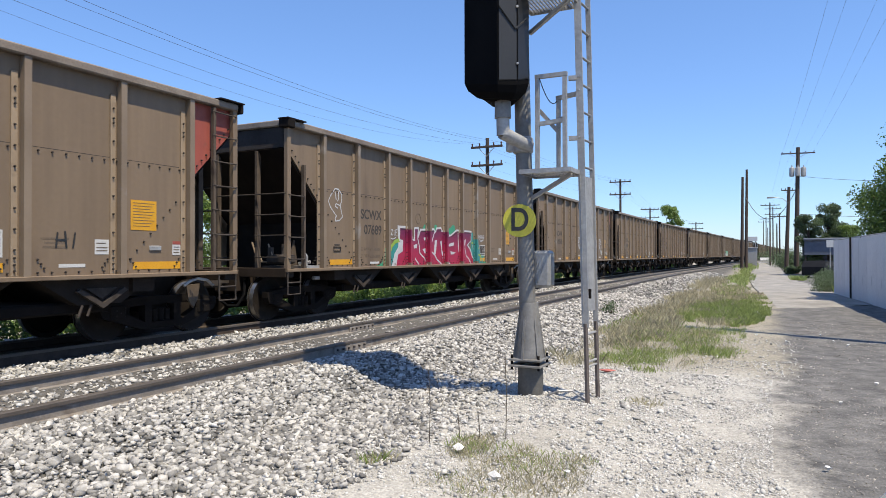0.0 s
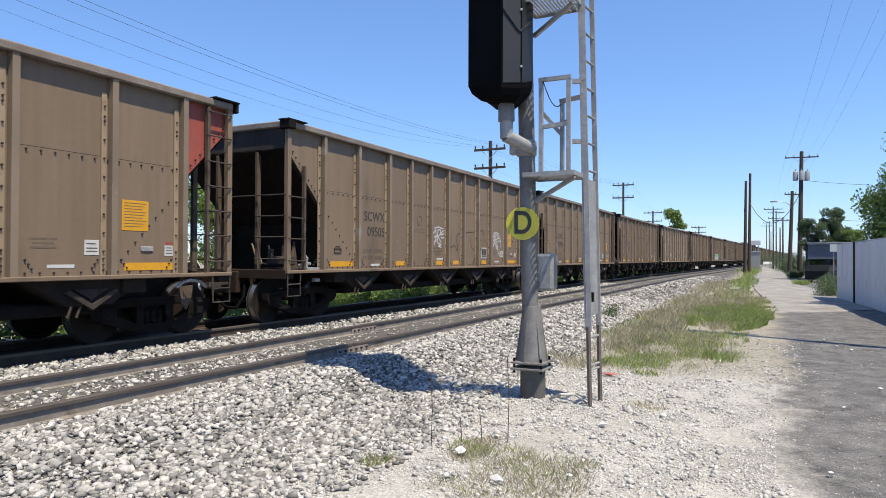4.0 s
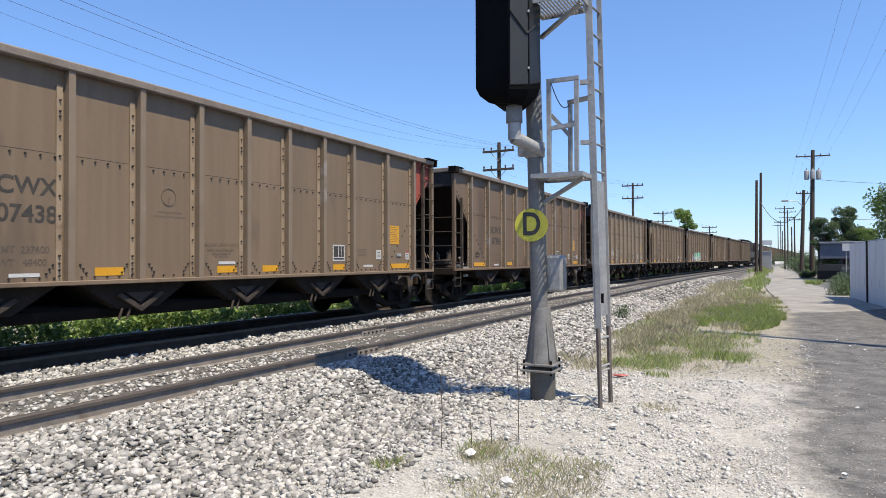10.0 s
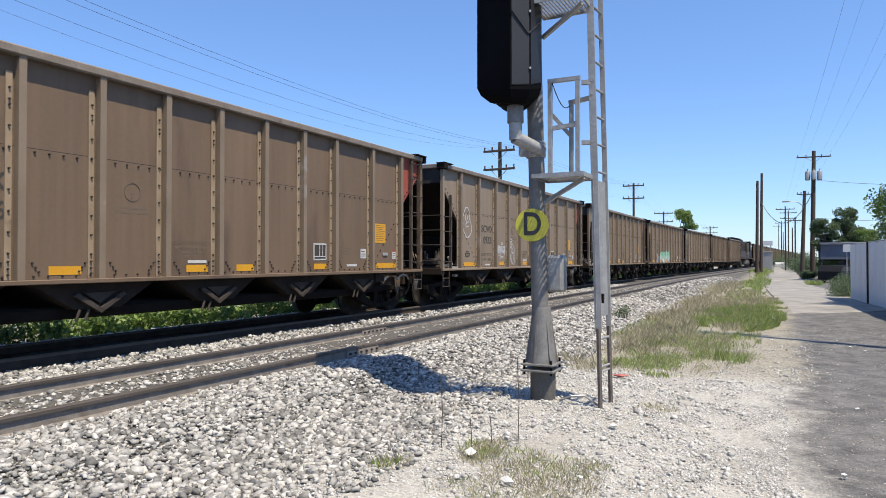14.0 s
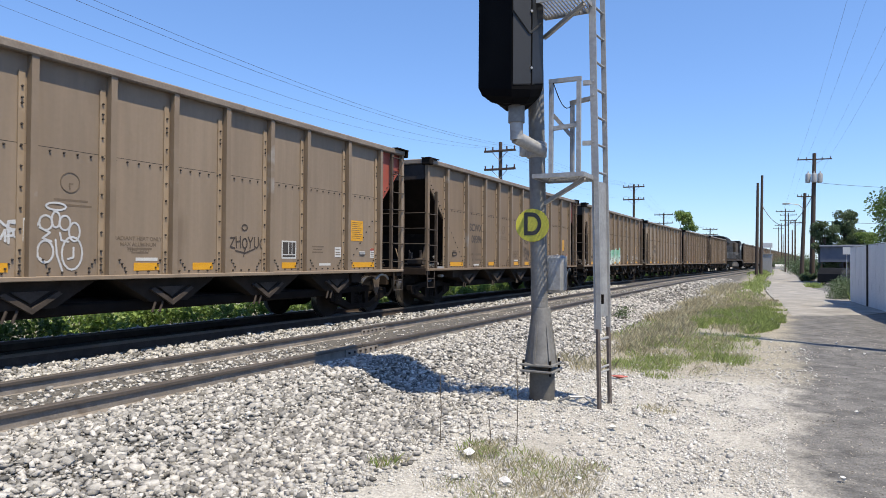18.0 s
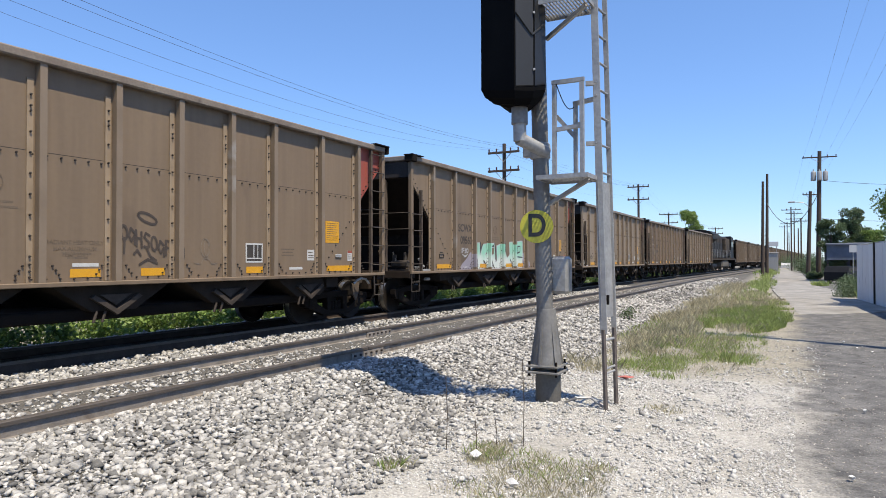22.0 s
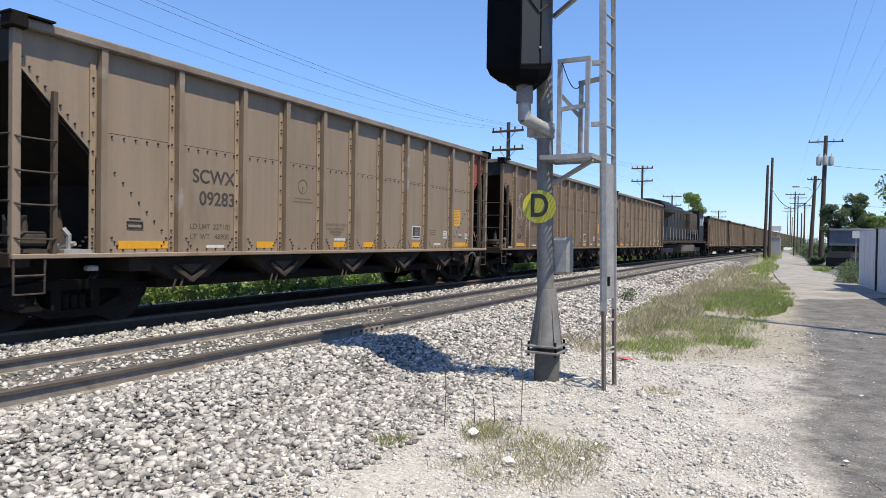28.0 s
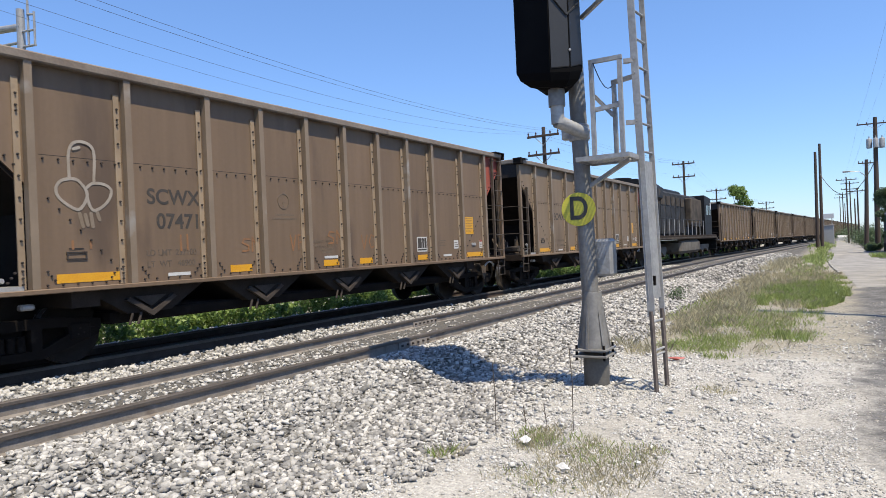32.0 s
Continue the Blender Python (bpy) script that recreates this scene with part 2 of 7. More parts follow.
M["leafdark"] = mat("dark_leaves", (0.1, 0.145, 0.065), (0.075, 0.11, 0.05), 0.5, scale=0.8, island=0.4, back=0.3)
M["leafbright"] = mat("bright_leaves", (0.21, 0.3, 0.075), (0.15, 0.225, 0.055), 0.5, scale=0.8, island=0.4, back=0.4)
M["bark"] = mat("bark", (0.091, 0.07, 0.052), (0.059, 0.045, 0.035), 0.9, scale=5, stretch=(3, 3, 0.5), bump=0.5)
M["pole"] = mat("creosoted_pole_wood", (0.07, 0.05, 0.038), (0.045, 0.033, 0.027), 0.85, scale=4, stretch=(6, 6, 0.4), bump=0.3)
M["wire"] = mat("wire", (0.04, 0.04, 0.045), (0.03, 0.03, 0.035), 0.5)
M["galv"] = mat("galvanised_steel", (0.35, 0.346, 0.339), (0.28, 0.276, 0.269), 0.5, 0.3, scale=7, fine=25, spots=(0.231, 0.231, 0.238), spot_at=0.6)
M["mastgrey"] = mat("grey_mast_paint", (0.203, 0.196, 0.185), (0.147, 0.142, 0.134), 0.55, 0.2, scale=5, fine=30, spots=(0.105, 0.101, 0.098), spot_at=0.63)
M["footgrey"] = mat("dark_weathered_concrete", (0.1, 0.096, 0.088), (0.065, 0.062, 0.057), 0.85, scale=4, fine=40, bump=0.2)
M["black"] = mat("matt_black_paint", (0.003, 0.003, 0.0035), (0.005, 0.005, 0.0055), 0.75, scale=3, bump=0.04, spec=0.06)
M["charcoal"] = mat("charcoal_housing_paint", (0.015, 0.0155, 0.017), (0.011, 0.0112, 0.012), 0.5, scale=3, bump=0.04)
M["concrete"] = mat("concrete", (0.294, 0.28, 0.252), (0.231, 0.217, 0.196), 0.85, scale=3, fine=60, bump=0.3)
M["sign"] = mat("yellow_sign_sheeting", (0.434, 0.406, 0.042), (0.385, 0.35, 0.035), 0.5, scale=6, bump=0.02)
M["fence"] = mat("grey_fence_sheet", (0.7, 0.69, 0.68), (0.62, 0.61, 0.61), 0.7, scale=0.8, fine=20, spots=(0.4, 0.4, 0.4), spot_at=0.68, stretch=(1, 1, 0.3), objvar=0.03, bump=0.05)
M["loco"] = mat("black_locomotive_paint", (0.012, 0.012, 0.013), (0.008, 0.008, 0.009), 0.6, spec=0.25, scale=2, fine=30)
M["locogrey"] = mat("dusty_black_paint", (0.03, 0.03, 0.032), (0.018, 0.018, 0.019), 0.7, spec=0.25, spots=(0.085, 0.068, 0.052), spot_at=0.6, spot_scale=0.9, scale=2, fine=30)
M["locodust"] = mat("tan_dust_on_black_paint", (0.09, 0.072, 0.055), (0.035, 0.03, 0.026), 0.8, scale=1.5, fine=30, spec=0.2)
M["tankgrey"] = mat("mud_grey_tank_paint", (0.154, 0.14, 0.119), (0.084, 0.073, 0.063), 0.8, scale=1.6, fine=30, spots=(0.028, 0.025, 0.021), spot_at=0.6, spot_scale=1.2, spec=0.2)
M["glass"] = mat("dark_glass", (0.015, 0.018, 0.02), (0.02, 0.023, 0.026), 0.08, scale=2, bump=0.0)
M["litter"] = mat("white_litter", (0.595, 0.588, 0.574), (0.525, 0.518, 0.504), 0.6)
M["finestone"] = mat("fine_white_gravel", (0.475, 0.462, 0.438), (0.38, 0.368, 0.345), 0.9, scale=10, fine=90, island=0.34, bump=0.2)
M["van"] = mat("white_vehicle_paint", (0.546, 0.546, 0.539), (0.504, 0.504, 0.497), 0.3, scale=2, bump=0.0)
M["tyre"] = mat("tyre_rubber", (0.025, 0.025, 0.025), (0.035, 0.034, 0.032), 0.85)
M["shed"] = mat("dark_blue_sheeting", (0.1, 0.115, 0.15), (0.075, 0.085, 0.115), 0.6, scale=2)
M["bluepaint"] = mat("pale_blue_car_paint", (0.35, 0.392, 0.434), (0.329, 0.371, 0.42), 0.18, 0.25, scale=2, bump=0.0)
M["insul"] = mat("brown_glazed_insulator", (0.084, 0.049, 0.035), (0.063, 0.038, 0.028), 0.25)
M["redmark"] = mat("faded_red_plastic", (0.42, 0.126, 0.098), (0.35, 0.105, 0.084), 0.6)
M["dullpost"] = mat("dull_brown_post_paint", (0.105, 0.08, 0.06), (0.07, 0.053, 0.04), 0.75, scale=4, fine=25, spots=(0.05, 0.038, 0.03), spot_at=0.6, spec=0.2, bump=0.04)
# slope colour holds both coal dirt and the shade on its underside
M["slope"] = mat("coal_dark_shaded_slope_paint", (0.018, 0.013, 0.0105), (0.012, 0.009, 0.0075), 0.9, scale=3, fine=40, spec=0.1)
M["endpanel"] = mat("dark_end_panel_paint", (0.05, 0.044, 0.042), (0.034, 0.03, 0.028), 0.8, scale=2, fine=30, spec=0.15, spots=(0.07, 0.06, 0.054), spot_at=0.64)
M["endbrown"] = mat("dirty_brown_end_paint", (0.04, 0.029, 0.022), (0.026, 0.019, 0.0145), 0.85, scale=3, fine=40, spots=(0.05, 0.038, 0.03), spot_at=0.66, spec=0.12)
M["roadstone"] = mat("dusty_road_chips", (0.35, 0.322, 0.287), (0.231, 0.21, 0.185), 0.9, scale=10, fine=90, island=0.6, bump=0.2)

# ---- mesh helpers ----
class Shape:
    """Gathers vertices and faces for one mesh."""
    def __init__(self):
        self.v, self.f = [], []

    def add(self, vs, fs):
        k = len(self.v)
        self.v += [tuple(p) for p in vs]
        self.f += [tuple(k + i for i in q) for q in fs]
        return self

    def box(self, x0, x1, y0, y1, z0, z1, m=None, ch=0.0):
        if ch <= 0:
            vs = [Vector((x, y, z)) for x in (x0, x1) for y in (y0, y1) for z in (z0, z1)]
            fs = [(0, 1, 3, 2), (4, 6, 7, 5), (0, 4, 5, 1), (2, 3, 7, 6), (0, 2, 6, 4), (1, 5, 7, 3)]
        else:
            vs, fs = [], []
            lo, hi = (x0, y0, z0), (x1, y1, z1)
            idx = {}
            for c in range(8):
                s = [(c >> k) & 1 for k in range(3)]
                for ax in range(3):
                    p = [0, 0, 0]
                    for k in range(3):
                        e = (lo[k], hi[k])[s[k]]
                        p[k] = e if k == ax else e + (ch if s[k] == 0 else -ch)
                    idx[c, ax] = len(vs)
                    vs.append(Vector(p))
            for ax in range(3):
                a, b = (ax + 1) % 3, (ax + 2) % 3
                for side in (0, 1):
                    q = [(side << ax) | (i << a) | (j << b) for i, j in ((0, 0), (1, 0), (1, 1), (0, 1))]
                    q = [idx[c, ax] for c in q]
                    fs.append(tuple(q if side else q[::-1]))
            for ax in range(3):
                a, b = (ax + 1) % 3, (ax + 2) % 3
                for i in (0, 1):
                    for j in (0, 1):
                        c0 = (i << a) | (j << b)
                        c1 = c0 | (1 << ax)
                        q = [idx[c0, a], idx[c1, a], idx[c1, b], idx[c0, b]]
                        fs.append(tuple(q if i != j else q[::-1]))
            for c in range(8):
                q = [idx[c, 0], idx[c, 1], idx[c, 2]]
                fs.append(tuple(q if bin(c).count("1") % 2 else q[::-1]))
        if m is not None:
            vs = [m @ p for p in vs]
        return self.add(vs, fs)

    def rod(self, p0, p1, r0, r1=None, n=8, cap=True):
        p0, p1 = Vector(p0), Vector(p1)
        r1 = r0 if r1 is None else r1
        d = (p1 - p0).normalized()
        a = d.orthogonal().normalized()
        b = d.cross(a)
        vs = []
        for p, r in ((p0, r0), (p1, r1)):
            for k in range(n):
                w = 2 * math.pi * k / n
                vs.append(p + (a * math.cos(w) + b * math.sin(w)) * r)
        fs = [(k, (k + 1) % n, n + (k + 1) % n, n + k) for k in range(n)]
        if cap:
            fs += [tuple(range(n - 1, -1, -1)), tuple(range(n, 2 * n))]
        return self.add(vs, fs)

    def path(self, pts, r, n=6):
        pts = [Vector(p) for p in pts]
        vs, fs = [], []
        for j, p in enumerate(pts):
            d = (pts[min(j + 1, len(pts) - 1)] - pts[max(j - 1, 0)]).normalized()
            a = d.cross(Vector((0.31, 0.17, 0.93))).normalized()
            b = d.cross(a)
            vs += [p + (a * math.cos(2 * math.pi * k / n) + b * math.sin(2 * math.pi * k / n)) * r for k in range(n)]
        for j in range(len(pts) - 1):
            fs += [(j * n + k, j * n + (k + 1) % n, (j + 1) * n + (k + 1) % n, (j + 1) * n + k) for k in range(n)]
        fs += [tuple(range(n - 1, -1, -1)), tuple(range((len(pts) - 1) * n, len(pts) * n))]
        return self.add(vs, fs)

    def prism(self, poly, axis, a, b):
        """A polygon in the two other axes, pushed from a to b along axis (0, 1 or 2)."""
        def put(p, w):
            q = list(p)
            q.insert(axis, w)
            return tuple(q)
        n = len(poly)
        vs = [put(p, a) for p in poly] + [put(p, b) for p in poly]
        fs = [(k, (k + 1) % n, n + (k + 1) % n, n + k) for k in range(n)] + [tuple(range(n - 1, -1, -1)), tuple(range(n, 2 * n))]
        return self.add(vs, fs)

    def lathe(self, prof, centre, axis="z", n=16):
        """prof: (radius, along) pairs."""
        vs, fs = [], []
        for r, w in prof:
            for k in range(n):
                t = 2 * math.pi * k / n
                c, s = r * math.cos(t), r * math.sin(t)
                p = {"z": (c, s, w), "x": (w, c, s), "y": (c, w, s)}[axis]
                vs.append(Vector(p) + Vector(centre))
        for j in range(len(prof) - 1):
            for k in range(n):
                fs.append((j * n + k, j * n + (k + 1) % n, (j + 1) * n + (k + 1) % n, (j + 1) * n + k))
        fs += [tuple(range(n - 1, -1, -1)), tuple(range((len(prof) - 1) * n, len(prof) * n))]
        return self.add(vs, fs)

    def mesh(self, name, material, smooth=False):
        me = bpy.data.meshes.new(name)
        me.from_pydata(self.v, [], self.f)
        bm = bmesh.new()
        bm.from_mesh(me)
        bmesh.ops.recalc_face_normals(bm, faces=bm.faces)
        bm.to_mesh(me)
        bm.free()
        if smooth:
            me.polygons.foreach_set("use_smooth", [True] * len(me.polygons))
            me.set_sharp_from_angle(angle=radians(40))
        me.materials.append(material)
        return me


def part(name, shape, material, parent, label="", smooth=False, m=None):
    """One mesh object under a thing or a part."""
    me = shape if isinstance(shape, bpy.types.Mesh) else shape.mesh(name, material, smooth)
    ob = new(name, me)
    ob.parent = parent
    if m is not None:
        ob.matrix_basis = m
    return tagged(ob, label)


def thing(name, label, category, m=None, group="", kind=""):
    ob = new(name)
    ob.empty_display_size = 0.3
    if m is not None:
        ob.matrix_basis = m
    return tagged(ob, label, category, group, kind)


def solid(name, shape, material, label="", category="", kind="", group="", smooth=False, m=None):
    ob = new(name, shape.mesh(name, material, smooth) if isinstance(shape, Shape) else shape)
    if m is not None:
        ob.matrix_basis = m
    return tagged(ob, label, category, group, kind)


def bulk(name, verts, faces, material):
    """A mesh from arrays: verts (n, 3), faces (m, k) of equal size."""
    me = bpy.data.meshes.new(name)
    verts, faces = np.asarray(verts, np.float32), np.asarray(faces, np.int32)
    me.vertices.add(len(verts))
    me.vertices.foreach_set("co", verts.ravel())
    k = faces.shape[1]
    me.loops.add(faces.size)
    me.loops.foreach_set("vertex_index", faces.ravel())
    me.polygons.add(len(faces))
    me.polygons.foreach_set("loop_start", np.arange(0, faces.size, k, dtype=np.int32))
    me.update(calc_edges=True)
    me.materials.append(material)
    return me


def words(name, text, size, material, parent, m, label="", align="CENTER", bold=0.001):
    """Flat lettering as a mesh, in the built-in font."""
    cu = bpy.data.curves.new(name, "FONT")
    cu.body, cu.size, cu.align_x, cu.align_y = text, size, align, "CENTER"
    cu.extrude, cu.offset = 0.001, bold
    tmp = bpy.data.objects.new("tmp", cu)
    me = bpy.data.meshes.new_from_object(tmp)
    bpy.data.objects.remove(tmp)
    me.materials.clear()
    me.materials.append(material)
    ob = new(name, me)
    ob.parent = parent
    ob.matrix_basis = m
    return tagged(ob, label)

# ---- plan ----
XT, XN = -10.4, -6.87          # centre lines of the train's track and of the empty one
JOINT_Y = 9.0
CAR, BODY = 16.01, 14.4         # pitch of the cars and length of a body


def bend(y):
    """How far the line drifts to the right beyond the straight."""
    if y < 42:
        return 0.0
    if y < 62:
        return 0.042 * (y - 42) ** 2 / 40
    return 0.042 * (y - 52)


def step(a, b, v):
    t = min(1.0, max(0.0, (v - a) / (b - a)))
    return t * t * (3 - 2 * t)


def gz(x, y):
    """Height of the ground."""
    x = x - bend(y)
    z = -0.2 + 0.035 * step(-12.6, -12.0, x) * step(-5.2, -5.9, x)
    z -= 0.35 * step(-12.4, -14.5, x) + 0.03 * step(-5.5, -1, x)
    z -= 0.42 * step(14, 55, y) * step(-5.5, -2, x)
    z += 0.1 * step(-5.75, -5.2, x) * step(-4.2, -5.1, x) - 0.05 * step(-5.0, -4.2, x) * step(-2.9, -3.7, x)
    z += 0.075 * math.exp(-((x + 2.3) ** 2 + (y - 7.1) ** 2) / 1.1)
    return z + 0.025 * noise.noise(Vector((x * 0.7, y * 0.7, 0))) + 0.012 * noise.noise(Vector((x * 2.5, y * 2.5, 3)))


# ---- ground ----
def ground_material():
    m = mat("gravelly_ground", (0.4, 0.38, 0.343), (0.305, 0.287, 0.252), 0.92, scale=1.2, fine=55, bump=0.45)
    nt = m.node_tree
    b = nt.nodes["Principled BSDF"]
    col = b.inputs["Base Color"].links[0].from_socket
    geo = nt.nodes.new("ShaderNodeNewGeometry")
    sep = nt.nodes.new("ShaderNodeSeparateXYZ")
    nz = nt.nodes.new("ShaderNodeTexNoise")
    nz.inputs["Scale"].default_value, nz.inputs["Detail"].default_value = 1.1, 9
    nz.inputs["Roughness"].default_value = 0.72
    nt.links.new(geo.outputs["Position"], sep.inputs[0])
    nt.links.new(geo.outputs["Position"], nz.inputs[0])

    def band(sock, lo, hi, wob):
        """0 below lo, 1 above hi, with an uneven edge."""
        a = nt.nodes.new("ShaderNodeMath")
        a.operation = "MULTIPLY_ADD"
        a.inputs[1].default_value = wob
        nt.links.new(nz.outputs[0], a.inputs[0])
        nt.links.new(sock, a.inputs[2])
        r = nt.nodes.new("ShaderNodeMapRange")
        r.inputs[1].default_value, r.inputs[2].default_value = lo + wob / 2, hi + wob / 2
        nt.links.new(a.outputs[0], r.inputs[0])
        return r.outputs[0]

    def times(a, c):
        q = nt.nodes.new("ShaderNodeMath")
        q.operation = "MULTIPLY"
        nt.links.new(a, q.inputs[0])
        nt.links.new(c, q.inputs[1])
        return q.outputs[0]

    def over(under, fac, c):
        q = nt.nodes.new("ShaderNodeMix")
        q.data_type = "RGBA"
        nt.links.new(fac, q.inputs[0])
        nt.links.new(under, q.inputs[6])
        if isinstance(c, tuple):
            q.inputs[7].default_value = (*c, 1)
        else:
            nt.links.new(c, q.inputs[7])
        return q.outputs[2]

    n2 = nt.nodes.new("ShaderNodeTexNoise")
    n2.inputs["Scale"].default_value, n2.inputs["Detail"].default_value = 30, 4
    nt.links.new(geo.outputs["Position"], n2.inputs[0])
    soil = nt.nodes.new("ShaderNodeValToRGB")
    soil.color_ramp.elements[0].position, soil.color_ramp.elements[1].position = 0.35, 0.7
    soil.color_ramp.elements[0].color, soil.color_ramp.elements[1].color = (0.2, 0.178, 0.132, 1), (0.38, 0.35, 0.285, 1)
    nt.links.new(n2.outputs[0], soil.inputs[0])
    dark = nt.nodes.new("ShaderNodeValToRGB")
    dark.color_ramp.elements[0].position, dark.color_ramp.elements[1].position = 0.35, 0.72
    dark.color_ramp.elements[0].color, dark.color_ramp.elements[1].color = (0.066, 0.063, 0.06, 1), (0.19, 0.182, 0.172, 1)
    blot = nt.nodes.new("ShaderNodeTexNoise")
    blot.inputs["Scale"].default_value, blot.inputs["Detail"].default_value = 3.0, 9
    blot.inputs["Roughness"].default_value = 0.68
    nt.links.new(geo.outputs["Position"], blot.inputs[0])
    nt.links.new(blot.outputs[0], dark.inputs[0])
    # soil under the grass verge, and broken asphalt on the camera's side
    verge = times(band(sep.outputs[1], 9.3, 10.6, 1.2), band(sep.outputs[0], -4.2, -3.4, 1.6))
    col = over(col, verge, soil.outputs[0])
    asphalt = band(sep.outputs[0], -0.1, 0.35, 2.2)
    col = over(col, asphalt, dark.outputs[0])
    far_left = band(sep.outputs[0], -12.6, -13.4, 0.5)
    col = over(col, far_left, soil.outputs[0])
    # single pebbles, pale and dark
    vor = nt.nodes.new("ShaderNodeTexVoronoi")
    vor.inputs["Scale"].default_value = 42
    nt.links.new(geo.outputs["Position"], vor.inputs["Vector"])
    sepc = nt.nodes.new("ShaderNodeSeparateColor")
    nt.links.new(vor.outputs["Color"], sepc.inputs[0])
    pr = nt.nodes.new("ShaderNodeMapRange")
    pr.inputs[3].default_value, pr.inputs[4].default_value = 0.78, 1.18
    nt.links.new(sepc.outputs[0], pr.inputs[0])
    pc = nt.nodes.new("ShaderNodeCombineColor")
    for k in range(3):
        nt.links.new(pr.outputs[0], pc.inputs[k])
    pm = nt.nodes.new("ShaderNodeMix")
    pm.data_type, pm.blend_type = "RGBA", "MULTIPLY"
    pm.inputs[0].default_value = 1.0
    nt.links.new(col, pm.inputs[6])
    nt.links.new(pc.outputs[0], pm.inputs[7])
    col = pm.outputs[2]
    relief = nt.nodes.new("ShaderNodeBump")
    relief.inputs["Strength"].default_value, relief.inputs["Distance"].default_value = 0.5, 0.02
    relief.invert = True
    nt.links.new(vor.outputs["Distance"], relief.inputs["Height"])
    nt.links.new(b.inputs["Normal"].links[0].from_socket, relief.inputs["Normal"])
    nt.links.new(relief.outputs[0], b.inputs["Normal"])
    # ground under the ballast coloured dark, as the shade in gaps between stones
    gap_shade = nt.nodes.new("ShaderNodeValToRGB")
    gap_shade.color_ramp.elements[0].position, gap_shade.color_ramp.elements[1].position = 0.3, 0.75
    gap_shade.color_ramp.elements[0].color, gap_shade.color_ramp.elements[1].color = (0.045, 0.041, 0.037, 1), (0.14, 0.13, 0.115, 1)
    nt.links.new(n2.outputs[0], gap_shade.inputs[0])
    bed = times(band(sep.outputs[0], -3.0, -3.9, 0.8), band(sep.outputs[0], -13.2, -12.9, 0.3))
    col = over(col, bed, gap_shade.outputs[0])
    nt.links.new(col, b.inputs["Base Color"])
    return m


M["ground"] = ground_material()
xs = np.concatenate([[-600, -250, -120, -60, -35, -24, -18], np.arange(-15.5, 6.01, 0.25), [8, 12, 20, 40, 90, 250, 600]])
ys = np.concatenate([[-600, -200, -60, -25, -12], np.arange(-6, 30, 0.3), np.arange(30, 80, 1.5), [85, 95, 110, 140, 190, 280, 450, 800, 1600]])
verts = [(x, y, gz(x, y)) for y in ys for x in xs]
nx = len(xs)
faces = [(j * nx + i, j * nx + i + 1, (j + 1) * nx + i + 1, (j + 1) * nx + i) for j in range(len(ys) - 1) for i in range(nx - 1)]
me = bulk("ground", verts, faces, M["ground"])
me.polygons.foreach_set("use_smooth", [True] * len(me.polygons))
tagged(new("ground", me), "pale limestone gravel and dirt beside the tracks", "ground", kind="structure")

# broken-edged lane that runs off along the fence
lane_mat = mat("worn_pale_asphalt", (0.3, 0.284, 0.26), (0.185, 0.174, 0.157), 0.92, scale=1.1, fine=45, spots=(0.35, 0.322, 0.28), spot_at=0.6, spot_scale=0.5, bump=0.9)


def lane_left(y):
    return 0.11 - 0.0455 * (y - 24) if y < 60 else -1.53 - 0.011 * (y - 60)


lv, lf = [], []
lys = [23.0, 23.5, 24.2, 25, 26, 28, 31, 34, 38, 42, 48, 55, 65, 80, 100, 130, 170, 230, 320]
for k, y in enumerate(lys):
    w = 0.25 * noise.noise(Vector((0.3 * y, 1, 0)))
    left = lane_left(y) + w * 0.3
    right = 3.45 - 0.055 * max(0, y - 31) + w * 0.6 if y < 70 else 1.3 - 0.004 * (y - 70)
    for i, q in enumerate((0, 0.2, 0.4, 0.6, 0.8, 1)):
        x = left + (right - left) * q
        jag = (0.1, 0.5, 1.2, 2.0, 3.2, 5.0)[i] * max(0, 1 - 0.2 * k)
        lv.append((x, y + jag, gz(x, y + jag) + (0.012 if k else -0.02) + 0.02 * math.sin(q * math.pi)))
for j in range(len(lys) - 1):
    for i in range(5):
        lf.append((j * 6 + i, j * 6 + i + 1, j * 6 + i + 7, j * 6 + i + 6))
tagged(new("road", bulk("road", lv, lf, lane_mat)), "narrow worn asphalt lane with crumbling edges", "road", kind="structure")

# crumbling concrete kerb on the verge's side
kerb = thing("kerb", "crumbling pale concrete kerb along the lane", "kerb", kind="structure")
for k in range(58):
    y = 34 + 1.05 * k
    x = lane_left(y) - 0.1
    block = Shape().box(-0.09, 0.09, -0.5, 0.5, -0.3, 0.09 + random.uniform(-0.03, 0.02), ch=0.02)
    part("kerb_stone", block, M["concrete"], kerb, m=pose(x + random.uniform(-0.04, 0.04), y, gz(x, y), random.uniform(-2, 2), random.uniform(-4, 4), random.uniform(-3, 3)))


# ---- tracks ----
def sweep(name, prof, cx, ys, material, kind_label, parent=None):
    """A profile of (x, z) pushed along the line at the offset cx."""
    vs, fs = [], []
    n = len(prof)
    for y in ys:
        for x, z in prof:
            vs.append((cx + bend(y) + x, y, z))
    for j in range(len(ys) - 1):
        for i in range(n):
            fs.append((j * n + i, j * n + (i + 1) % n, (j + 1) * n + (i + 1) % n, (j + 1) * n + i))
    s = Shape().add(vs, fs)
    ob = new(name, s.mesh(name, material))
    if parent:
        ob.parent = parent
        return tagged(ob, kind_label)
    return tagged(ob, kind_label, "rail", kind="structure")


